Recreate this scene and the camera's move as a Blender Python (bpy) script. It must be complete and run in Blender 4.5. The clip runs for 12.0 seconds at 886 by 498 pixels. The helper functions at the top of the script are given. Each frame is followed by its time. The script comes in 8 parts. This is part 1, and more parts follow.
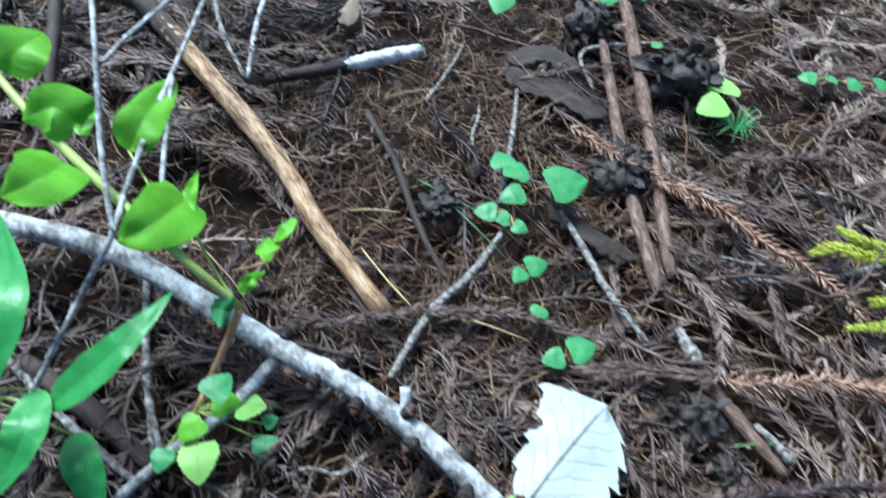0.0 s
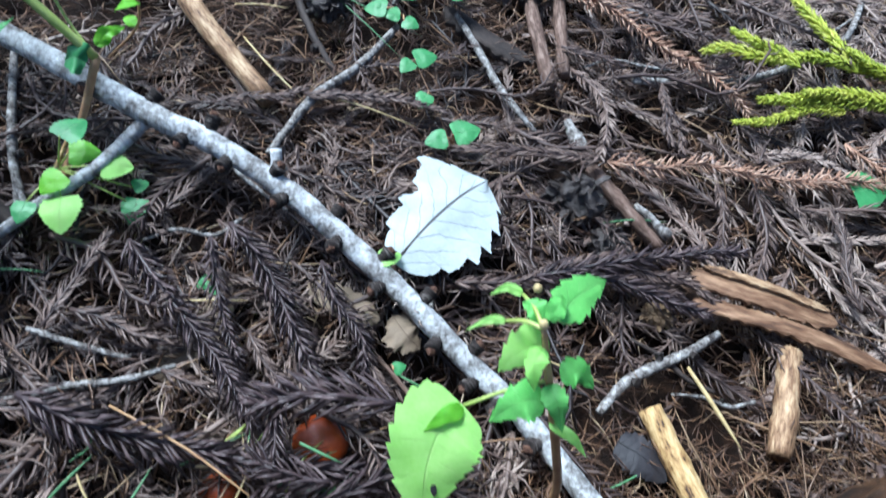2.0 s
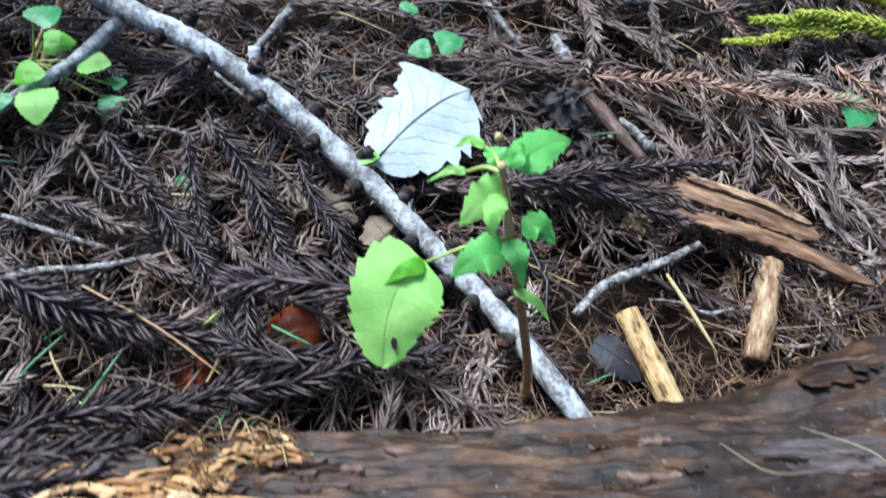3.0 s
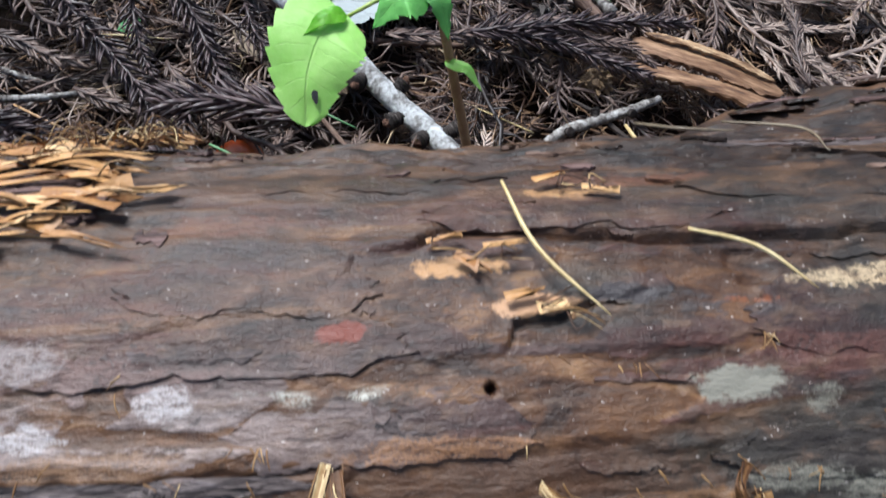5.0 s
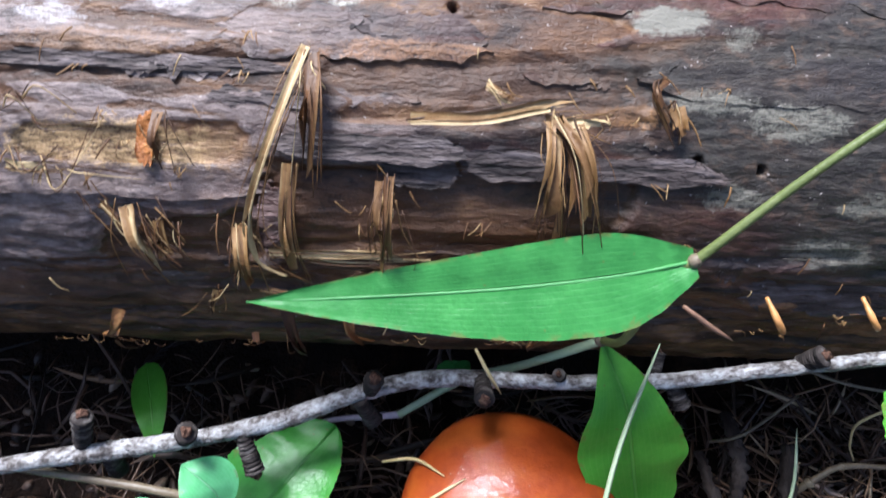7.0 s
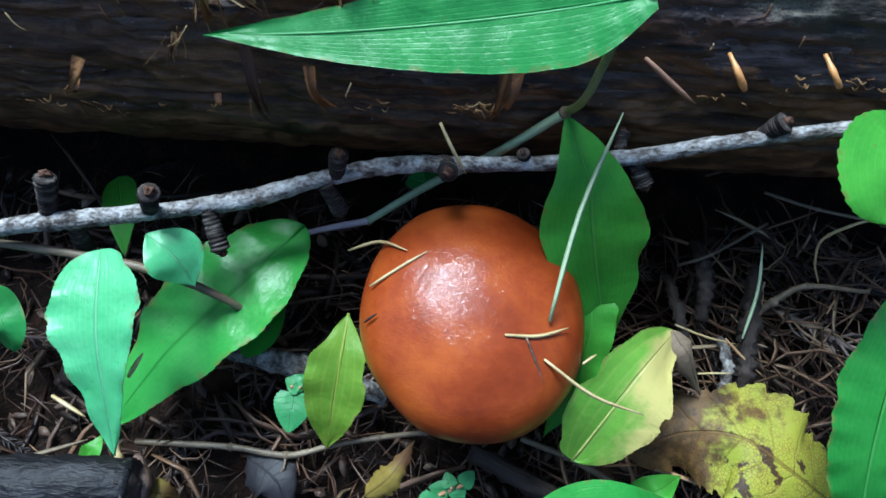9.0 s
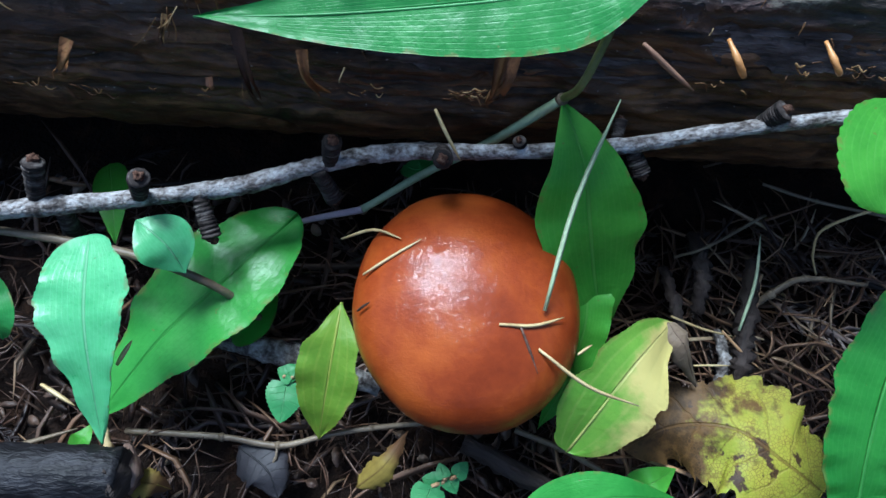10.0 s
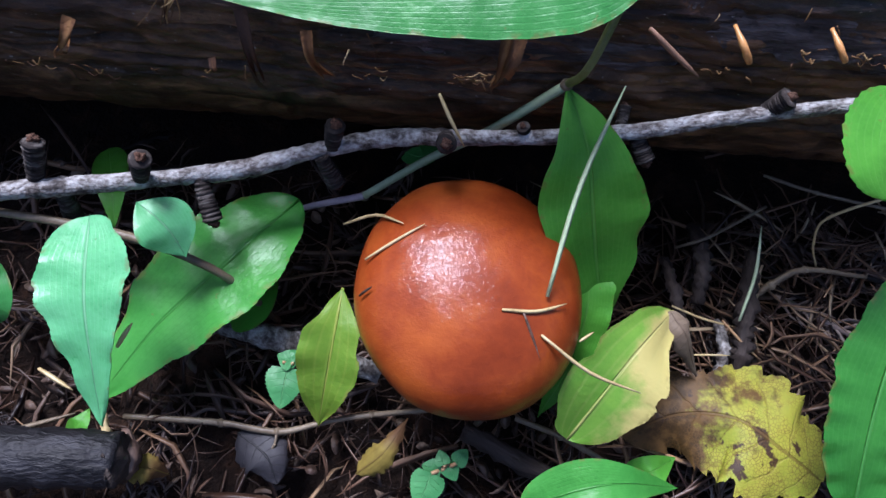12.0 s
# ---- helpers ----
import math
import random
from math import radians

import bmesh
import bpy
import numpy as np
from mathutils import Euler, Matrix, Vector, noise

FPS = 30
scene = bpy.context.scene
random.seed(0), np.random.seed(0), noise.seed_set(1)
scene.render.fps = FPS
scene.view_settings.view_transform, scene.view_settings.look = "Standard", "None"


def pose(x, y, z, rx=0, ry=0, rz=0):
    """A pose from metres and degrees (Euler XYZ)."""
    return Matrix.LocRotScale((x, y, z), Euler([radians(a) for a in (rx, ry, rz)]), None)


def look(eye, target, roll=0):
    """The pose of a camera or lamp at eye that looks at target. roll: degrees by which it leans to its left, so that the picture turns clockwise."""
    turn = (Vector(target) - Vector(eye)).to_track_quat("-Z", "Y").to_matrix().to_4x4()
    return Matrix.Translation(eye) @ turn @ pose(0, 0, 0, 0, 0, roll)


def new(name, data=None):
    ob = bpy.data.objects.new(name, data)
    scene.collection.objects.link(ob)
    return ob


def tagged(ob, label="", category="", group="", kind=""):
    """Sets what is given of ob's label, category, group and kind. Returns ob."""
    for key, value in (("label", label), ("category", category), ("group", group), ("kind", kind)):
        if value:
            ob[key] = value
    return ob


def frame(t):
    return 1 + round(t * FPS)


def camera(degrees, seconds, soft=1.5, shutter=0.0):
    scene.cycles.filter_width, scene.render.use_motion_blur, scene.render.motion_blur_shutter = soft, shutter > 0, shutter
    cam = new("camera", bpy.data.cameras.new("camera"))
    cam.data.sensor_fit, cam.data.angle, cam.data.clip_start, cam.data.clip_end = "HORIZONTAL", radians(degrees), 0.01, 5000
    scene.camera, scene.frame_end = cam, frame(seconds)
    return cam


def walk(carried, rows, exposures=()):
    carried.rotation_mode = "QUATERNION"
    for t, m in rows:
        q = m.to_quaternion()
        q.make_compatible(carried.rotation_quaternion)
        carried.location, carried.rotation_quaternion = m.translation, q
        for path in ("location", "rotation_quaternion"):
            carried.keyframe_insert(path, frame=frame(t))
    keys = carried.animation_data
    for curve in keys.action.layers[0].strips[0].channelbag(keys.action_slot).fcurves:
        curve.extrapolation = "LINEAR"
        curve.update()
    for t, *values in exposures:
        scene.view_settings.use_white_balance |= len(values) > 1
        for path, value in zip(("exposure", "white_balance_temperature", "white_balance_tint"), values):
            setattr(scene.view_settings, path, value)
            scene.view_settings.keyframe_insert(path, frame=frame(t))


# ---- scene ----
cam = camera(67.7, 12.0, 1.5, 0.5)
PATH = [
    (0, (-0.1210, 0.1230, 0.4460), (-0.0980, 1.3330, -1.1460), 0.8),
    (0.5, (-0.0950, 0.0880, 0.4280), (-0.0120, 1.2370, -1.2070), 2.5),
    (1, (-0.0810, 0.0720, 0.4130), (0.0400, 1.1690, -1.2550), 3.8),
    (1.5, (-0.0700, 0.0570, 0.4040), (0.0470, 1.1540, -1.2640), 3.7),
    (2, (-0.0590, 0.0310, 0.3850), (0.0400, 1.0910, -1.3080), 3.4),
    (2.5, (-0.0540, 0.0110, 0.3690), (0.0380, 1.0400, -1.3430), 3.7),
    (3, (-0.0440, -0.0080, 0.3610), (0.0410, 0.9930, -1.3690), 3.6),
    (3.2, (-0.0400, -0.0180, 0.3560), (0.0470, 0.9670, -1.3820), 4.0),
    (4.8, (-0.0180, -0.0780, 0.3120), (0.0670, 0.9300, -1.4140), 2.6),
    (5, (-0.0180, -0.0830, 0.3090), (0.0700, 0.9180, -1.4200), 2.9),
    (5.5, (-0.0120, -0.1050, 0.3050), (0.0560, 0.8690, -1.4410), 2.3),
    (6, (-0.0090, -0.1200, 0.3090), (0.0800, 0.8140, -1.4570), 4.8),
    (6.5, (-0.0090, -0.1350, 0.3060), (0.0770, 0.7430, -1.4890), 6.3),
    (7, (-0.0090, -0.1540, 0.2960), (0.0640, 0.6880, -1.5170), 6.9),
    (7.5, (-0.0070, -0.1580, 0.2940), (0.0570, 0.6590, -1.5300), 7.4),
    (7.7, (-0.0090, -0.1670, 0.2900), (0.0690, 0.6430, -1.5370), 8.6),
    (9.3, (0.0040, -0.2030, 0.2740), (0.0930, 0.5300, -1.5850), 9.6),
    (9.5, (0.0030, -0.2030, 0.2730), (0.0950, 0.5320, -1.5850), 9.9),
    (10, (0.0040, -0.2030, 0.2730), (0.0980, 0.5220, -1.5880), 10.4),
    (10.5, (0.0050, -0.2060, 0.2710), (0.1080, 0.5100, -1.5930), 11.2),
    (11, (0.0050, -0.2080, 0.2700), (0.1120, 0.5110, -1.5930), 11.7),
    (11.5, (0.0030, -0.2070, 0.2710), (0.1070, 0.5160, -1.5910), 11.5),
    (12, (0.0020, -0.2060, 0.2710), (0.1130, 0.5130, -1.5920), 12.2),
]
walk(cam, [(t, look(eye, target, roll)) for t, eye, target, roll in PATH], [(0.0, 0.88, 5150, -3), (3.0, 0.75, 5250, 3), (4.0, 0.65, 5500, 2), (5.0, 0.6, 5800, 6), (6.0, 0.9, 5900, 13), (7.5, 1.12, 5500, 9), (9.5, 0.58, 5050, -4), (10.0, 0.56, 5100, 2), (10.6, 0.57, 5350, 16), (12.0, 0.57, 5450, 20)])

# ---- light: soft forest daylight from an opening in the crowns ----
SUN_FROM = Vector((-0.28, 0.43, 0.86)).normalized()
world = bpy.data.worlds.new("forest_sky")
world.use_nodes = True
scene.world = world
sky = world.node_tree.nodes.new("ShaderNodeTexSky")
sky.sky_type, sky.sun_disc = "NISHITA", False
sky.sun_elevation = math.asin(SUN_FROM.z)
sky.sun_rotation = math.atan2(SUN_FROM.x, SUN_FROM.y)
sky.air_density, sky.dust_density = 1.0, 3.0
back = world.node_tree.nodes["Background"]
back.inputs["Strength"].default_value = 0.102
world.node_tree.links.new(sky.outputs["Color"], back.inputs["Color"])
sun_data = bpy.data.lights.new("sun", "SUN")
sun_data.energy, sun_data.angle, sun_data.color = 4.1, radians(22), (1.0, 0.98, 0.95)
sun = new("sun", sun_data)
sun.matrix_world = look(SUN_FROM * 3, (0, 0, 0))


# ---- material helpers ----
class Nodes:
    """A small builder of node materials."""

    def __init__(self, name):
        self.mat = bpy.data.materials.new(name)
        self.mat.use_nodes = True
        self.tree = self.mat.node_tree
        self.shader = self.tree.nodes["Principled BSDF"]
        self.out = self.tree.nodes["Material Output"]

    def add(self, kind, **settings):
        node = self.tree.nodes.new(kind)
        for key, value in settings.items():
            setattr(node, key, value)
        return node

    def link(self, a, b):
        self.tree.links.new(a, b)

    def put(self, value, socket):
        if hasattr(value, "links"):
            self.link(value, socket)
        else:
            socket.default_value = value

    def math(self, op, a, b=0.0, clamp=False):
        n = self.add("ShaderNodeMath", operation=op, use_clamp=clamp)
        self.put(a, n.inputs[0])
        self.put(b, n.inputs[1])
        return n.outputs[0]

    def coords(self, scale=(1, 1, 1)):
        """Object coordinates, shifted by the object's own random number."""
        info = self.add("ShaderNodeObjectInfo")
        tex = self.add("ShaderNodeTexCoord")
        m = self.add("ShaderNodeMapping")
        m.inputs["Scale"].default_value = scale
        self.link(tex.outputs["Object"], m.inputs["Vector"])
        shift = self.add("ShaderNodeVectorMath", operation="ADD")
        self.link(m.outputs[0], shift.inputs[0])
        self.link(self.math("MULTIPLY", info.outputs["Random"], 17.0), shift.inputs[1])
        return shift.outputs[0]

    def noise(self, vector, scale, detail=4.0, rough=0.6, distort=0.0):
        n = self.add("ShaderNodeTexNoise")
        self.link(vector, n.inputs["Vector"])
        n.inputs["Scale"].default_value, n.inputs["Detail"].default_value = scale, detail
        n.inputs["Roughness"].default_value, n.inputs["Distortion"].default_value = rough, distort
        return n.outputs["Fac"]

    def ramp(self, fac, stops):
        n = self.add("ShaderNodeValToRGB")
        while len(n.color_ramp.elements) < len(stops):
            n.color_ramp.elements.new(0.5)
        for e, (at, c) in zip(n.color_ramp.elements, stops):
            e.position, e.color = at, (*c, 1)
        self.link(fac, n.inputs[0])
        return n.outputs[0]

    def step(self, value, low, high):
        n = self.add("ShaderNodeMapRange", interpolation_type="SMOOTHSTEP")
        self.put(value, n.inputs["Value"])
        n.inputs["From Min"].default_value, n.inputs["From Max"].default_value = low, high
        return n.outputs[0]

    def mix(self, fac, a, b):
        n = self.add("ShaderNodeMix", data_type="RGBA")
        self.put(fac, n.inputs[0])
        for v, s in ((a, n.inputs[6]), (b, n.inputs[7])):
            self.put((*v, 1) if isinstance(v, tuple) else v, s)
        return n.outputs[2]

    def bump(self, height, distance, strength=1.0, before=None):
        n = self.add("ShaderNodeBump")
        n.inputs["Distance"].default_value, n.inputs["Strength"].default_value = distance, strength
        self.link(height, n.inputs["Height"])
        if before is not None:
            self.link(before, n.inputs["Normal"])
        self.link(n.outputs[0], self.shader.inputs["Normal"])
        return n.outputs[0]

    def finish(self, color, rough, spec=0.5, translucent=0.0):
        self.put(color, self.shader.inputs["Base Color"])
        self.put(rough, self.shader.inputs["Roughness"])
        self.shader.inputs["Specular IOR Level"].default_value = spec
        if translucent:
            tr = self.add("ShaderNodeBsdfTranslucent")
            self.put(color, tr.inputs["Color"])
            m = self.add("ShaderNodeMixShader")
            m.inputs[0].default_value = translucent
            self.link(self.shader.outputs[0], m.inputs[1])
            self.link(tr.outputs[0], m.inputs[2])
            self.link(m.outputs[0], self.out.inputs["Surface"])
        return self.mat


def plain_mat(name, stops, scale=120.0, stretch=(1, 1, 1), rough=0.7, spec=0.4, bump=0.0003, fine=900.0, tone=None, uv=None):
    """Mottled matter: a ramp over coarse and fine noise, with fine relief. tone: the name of a per-piece value."""
    n = Nodes(name)
    at = n.coords(stretch)
    if uv:
        m = n.add("ShaderNodeMapping")
        m.inputs["Scale"].default_value = (*uv, 1)
        n.link(n.add("ShaderNodeUVMap").outputs[0], m.inputs["Vector"])
        both = n.add("ShaderNodeVectorMath", operation="ADD")
        n.link(m.outputs[0], both.inputs[0])
        n.link(n.math("MULTIPLY", n.add("ShaderNodeObjectInfo").outputs["Random"], 7.0), both.inputs[1])
        at = both.outputs[0]
    coarse, grain = n.noise(at, scale, 5), n.noise(at, fine, 3)
    fac = n.math("ADD", n.math("MULTIPLY", coarse, 0.7), n.math("MULTIPLY", grain, 0.3))
    if tone:
        a = n.add("ShaderNodeAttribute", attribute_name=tone)
        fac = n.math("ADD", n.math("MULTIPLY", fac, 0.45), n.math("MULTIPLY", a.outputs["Fac"], 0.55))
    n.bump(n.math("ADD", grain, coarse), bump)
    r = n.math("ADD", n.math("MULTIPLY", grain, 0.3), rough - 0.15, clamp=True)
    return n.finish(n.ramp(fac, stops), r, spec)


def leaf_mat(name, dark, light, vein, kind="parallel", rough=0.42, translucent=0.3, count=9.0, patch=None, patch_at=(0.5, 0.7), spots=None, slant=0.9, vein_dark=0.6, spec=0.5, net=0.0, sided=0.0, rough_edge=0.45):
    """A leaf blade: tone, midrib and side veins from its own length (u) and breadth (v); patch: a faded colour towards the tip."""
    n = Nodes(name)
    at = n.coords()
    uv = n.add("ShaderNodeSeparateXYZ")
    n.link(n.add("ShaderNodeUVMap").outputs[0], uv.inputs[0])
    u, v = uv.outputs[0], uv.outputs[1]
    side = n.math("MULTIPLY", n.math("ABSOLUTE", n.math("SUBTRACT", v, 0.5)), 2.0)
    coarse, fine = n.noise(at, 60, 4), n.noise(at, 700, 3)
    color = n.ramp(n.math("ADD", n.math("MULTIPLY", coarse, 0.75), n.math("MULTIPLY", fine, 0.25)), [(0.3, dark), (0.7, light)])
    if kind == "parallel":
        wave = n.math("SINE", n.math("MULTIPLY", v, count * 6.283))
        lines = n.step(wave, 0.55, 1.0)
    else:
        sway = n.math("MULTIPLY", n.math("SUBTRACT", n.noise(at, 55, 3), 0.5), 0.9)
        f = n.math("FRACT", n.math("ADD", n.math("SUBTRACT", n.math("MULTIPLY", u, count), n.math("MULTIPLY", side, slant)), sway))
        lines = n.math("MULTIPLY", n.step(n.math("ABSOLUTE", n.math("SUBTRACT", f, 0.5)), 0.05, 0.018), n.step(side, 1.05, 0.55))
    rib = n.step(side, 0.045, 0.015)
    if patch:
        edge = n.math("ADD", n.math("ADD", u, n.math("MULTIPLY", n.math("SUBTRACT", v, 0.5), sided)), n.math("MULTIPLY", n.math("SUBTRACT", n.noise(at, 110, 5), 0.5), rough_edge))
        if net:
            patch = n.mix(n.step(n.noise(at, 170, 5), 0.40, 0.60), tuple(0.4 * q for q in patch), patch)
        color = n.mix(n.step(edge, *patch_at), color, patch)
    if spots:
        color = n.mix(n.step(n.noise(at, 150, 3), 0.60, 0.66), color, spots)
    if kind == "parallel":
        worn = n.math("MULTIPLY", n.step(side, 0.86, 0.99), n.step(n.noise(at, 260, 3), 0.50, 0.60))
        color = n.mix(n.math("MULTIPLY", worn, 0.55), color, (0.24, 0.17, 0.05))
        color = n.mix(n.math("MULTIPLY", n.step(n.noise(at, 330, 2), 0.71, 0.75), 0.4), color, (0.20, 0.16, 0.04))
    color = n.mix(n.math("MULTIPLY", lines, vein_dark * (0.22 if kind == "parallel" else 0.5)), color, vein)
    if net:
        cell = n.add("ShaderNodeTexVoronoi", feature="DISTANCE_TO_EDGE")
        n.link(at, cell.inputs["Vector"])
        cell.inputs["Scale"].default_value = net
        color = n.mix(n.math("MULTIPLY", n.step(cell.outputs["Distance"], 0.14, 0.02), n.math("MULTIPLY", n.step(n.noise(at, 120, 3), 0.35, 0.6), 0.6)), color, vein)
    color = n.mix(n.math("MULTIPLY", rib, vein_dark), color, vein)
    n.bump(n.math("ADD", n.math("MULTIPLY", lines, -0.07 if kind == "parallel" else -0.4), n.math("ADD", n.math("MULTIPLY", rib, -1.0), n.math("ADD", n.math("MULTIPLY", fine, 0.5), n.math("MULTIPLY", n.noise(at, 110, 2), 2.0)))), 0.0003)
    return n.finish(color, n.math("ADD", n.math("MULTIPLY", fine, 0.25), rough - 0.12), spec, translucent)


# ---- materials ----
SOIL = plain_mat("soil", [(0.3, (0.005, 0.003, 0.002)), (0.52, (0.014, 0.007, 0.004)), (0.72, (0.05, 0.024, 0.012))], 90, rough=0.9, spec=0.2, bump=0.002, fine=500)
LITTER = plain_mat("dead_cedar_foliage", [(0.24, (0.014, 0.008, 0.007)), (0.42, (0.070, 0.045, 0.038)), (0.58, (0.17, 0.115, 0.092)), (0.8, (0.40, 0.31, 0.255))], 60, rough=0.48, spec=0.45, bump=0.0002, tone="tone")
# darker copy of the litter: the log's shade is put into its ramp
NEAR_LITTER = plain_mat("shaded_litter", [(0.24, (0.012, 0.007, 0.005)), (0.42, (0.045, 0.026, 0.018)), (0.58, (0.10, 0.062, 0.042)), (0.8, (0.24, 0.17, 0.115))], 60, rough=0.5, spec=0.45, bump=0.0003, tone="tone")
LOOSE = plain_mat("loose_needles", [(0.2, (0.022, 0.010, 0.007)), (0.42, (0.10, 0.052, 0.030)), (0.6, (0.22, 0.125, 0.065)), (0.85, (0.48, 0.37, 0.23))], 60, rough=0.45, spec=0.5, bump=0.0001, tone="tone")
DARK_SPRIG = plain_mat("dark_dead_foliage", [(0.24, (0.011, 0.007, 0.008)), (0.42, (0.040, 0.025, 0.026)), (0.58, (0.085, 0.056, 0.055)), (0.8, (0.20, 0.145, 0.138))], 60, rough=0.48, spec=0.5, bump=0.0002, tone="tone")
RUST = plain_mat("rust_foliage", [(0.25, (0.21, 0.105, 0.062)), (0.45, (0.38, 0.215, 0.138)), (0.7, (0.56, 0.39, 0.285))], 60, rough=0.6, bump=0.0001, tone="tone")
LIVE_CEDAR = plain_mat("live_cedar_foliage", [(0.3, (0.17, 0.23, 0.018)), (0.5, (0.38, 0.42, 0.04)), (0.75, (0.60, 0.56, 0.12))], 60, rough=0.5, bump=0.0001, tone="tone")
BARK_GREY = plain_mat("grey_bark", [(0.33, (0.07, 0.06, 0.055)), (0.43, (0.21, 0.20, 0.19)), (0.53, (0.44, 0.44, 0.435)), (0.68, (0.72, 0.75, 0.75))], 150, (1, 1, 1), 0.8, 0.25, 0.001, 700, uv=(0.8, 0.6))
BARK_WHITE = plain_mat("white_bark", [(0.36, (0.12, 0.11, 0.10)), (0.44, (0.45, 0.45, 0.44)), (0.6, (0.80, 0.82, 0.82))], 200, (1, 1, 1), 0.8, 0.25, 0.0008, 700, uv=(0.6, 0.8))
BARK_LARCH = plain_mat("larch_twig_bark", [(0.37, (0.035, 0.027, 0.024)), (0.45, (0.14, 0.122, 0.112)), (0.54, (0.34, 0.325, 0.315)), (0.66, (0.58, 0.585, 0.585))], 420, (1, 1, 1), 0.7, 0.35, 0.0008, 1300, uv=(0.6, 0.9))
BARK_TWIG = plain_mat("twig_bark", [(0.36, (0.025, 0.018, 0.016)), (0.45, (0.11, 0.095, 0.085)), (0.53, (0.25, 0.23, 0.21)), (0.66, (0.48, 0.47, 0.45))], 420, (1, 1, 1), 0.7, 0.35, 0.0007, 1500, uv=(0.7, 0.6))
BARK_DARK = plain_mat("dark_bark", [(0.3, (0.012, 0.009, 0.008)), (0.55, (0.05, 0.037, 0.031)), (0.75, (0.12, 0.092, 0.076))], 130, rough=0.72, spec=0.3, bump=0.0008, fine=700, uv=(0.3, 1.0))
WET_BARK = plain_mat("wet_bark", [(0.35, (0.003, 0.003, 0.004)), (0.5, (0.011, 0.010, 0.012)), (0.66, (0.034, 0.033, 0.038))], 160, rough=0.55, spec=0.3, bump=0.0009, fine=700, uv=(0.4, 1.0))
BARK_WARM = plain_mat("warm_bark", [(0.35, (0.05, 0.024, 0.013)), (0.48, (0.16, 0.082, 0.042)), (0.66, (0.36, 0.22, 0.125))], 200, (1, 1, 1), 0.6, 0.4, 0.0008, 600, uv=(0.18, 1.0))
BARK_BROWN = plain_mat("brown_bark", [(0.35, (0.04, 0.024, 0.017)), (0.48, (0.12, 0.072, 0.052)), (0.66, (0.27, 0.19, 0.15))], 320, (1, 1, 1), 0.75, 0.3, 0.0006, 600, uv=(0.25, 1.0))
WOOD_TAN = plain_mat("barkless_wood", [(0.36, (0.05, 0.026, 0.015)), (0.44, (0.20, 0.11, 0.055)), (0.53, (0.38, 0.245, 0.135)), (0.68, (0.62, 0.47, 0.29))], 190, (1, 1, 1), 0.65, 0.35, 0.0010, 700, uv=(0.25, 1.0))
WOOD_CUT = plain_mat("fresh_wood", [(0.38, (0.05, 0.026, 0.014)), (0.43, (0.28, 0.16, 0.06)), (0.52, (0.50, 0.33, 0.14)), (0.66, (0.70, 0.54, 0.30))], 170, (1, 1, 1), 0.65, 0.35, 0.0007, 600, uv=(0.35, 1.0))
SPUR = plain_mat("spur_bark", [(0.38, (0.008, 0.006, 0.005)), (0.53, (0.036, 0.028, 0.025)), (0.70, (0.19, 0.17, 0.155))], 700, rough=0.8, spec=0.25, bump=0.0005, fine=1200, uv=(1.0, 0.2))
SPUR_TIP = plain_mat("spur_tip", [(0.36, (0.03, 0.014, 0.009)), (0.5, (0.10, 0.05, 0.033)), (0.66, (0.22, 0.13, 0.09))], 900, rough=0.85, spec=0.2, bump=0.0006, fine=1600)
FIBRE = plain_mat("bast_fibre", [(0.22, (0.035, 0.014, 0.006)), (0.42, (0.11, 0.048, 0.016)), (0.6, (0.24, 0.13, 0.045)), (0.82, (0.60, 0.46, 0.24))], 120, rough=0.55, spec=0.4, bump=0.0002, tone="tone")
FIBRE_ORANGE = plain_mat("orange_bast", [(0.22, (0.09, 0.036, 0.013)), (0.42, (0.24, 0.105, 0.034)), (0.6, (0.44, 0.23, 0.080)), (0.82, (0.74, 0.50, 0.25))], 120, rough=0.5, spec=0.45, bump=0.0003, tone="tone")
PALE_NEEDLE = plain_mat("faded_needle", [(0.3, (0.33, 0.22, 0.09)), (0.5, (0.55, 0.42, 0.20)), (0.75, (0.72, 0.62, 0.38))], 120, rough=0.5, bump=0.0001)
GREEN_NEEDLE = plain_mat("green_needle", [(0.3, (0.05, 0.14, 0.05)), (0.7, (0.16, 0.32, 0.15))], 120, rough=0.45, bump=0.0001)
RED_STEM = plain_mat("red_stem", [(0.3, (0.27, 0.13, 0.06)), (0.5, (0.43, 0.25, 0.12)), (0.75, (0.56, 0.39, 0.20))], 90, rough=0.45, spec=0.5, bump=0.0002)
OLIVE_STEM = plain_mat("olive_stem", [(0.3, (0.22, 0.30, 0.05)), (0.5, (0.36, 0.44, 0.10)), (0.75, (0.50, 0.56, 0.2))], 90, rough=0.45, spec=0.5, bump=0.0002)
CULM = plain_mat("grass_culm", [(0.3, (0.09, 0.064, 0.040)), (0.5, (0.165, 0.125, 0.080)), (0.75, (0.30, 0.245, 0.165))], 60, rough=0.45, spec=0.5, bump=0.0002)
CULM_PURPLE = plain_mat("purple_culm", [(0.3, (0.36, 0.28, 0.34)), (0.5, (0.50, 0.42, 0.48)), (0.75, (0.62, 0.56, 0.60))], 60, rough=0.45, spec=0.5, bump=0.0002)
CULM_PALE = plain_mat("pale_culm", [(0.3, (0.28, 0.36, 0.20)), (0.5, (0.40, 0.50, 0.30)), (0.75, (0.52, 0.60, 0.42))], 60, rough=0.45, spec=0.5, bump=0.0002)
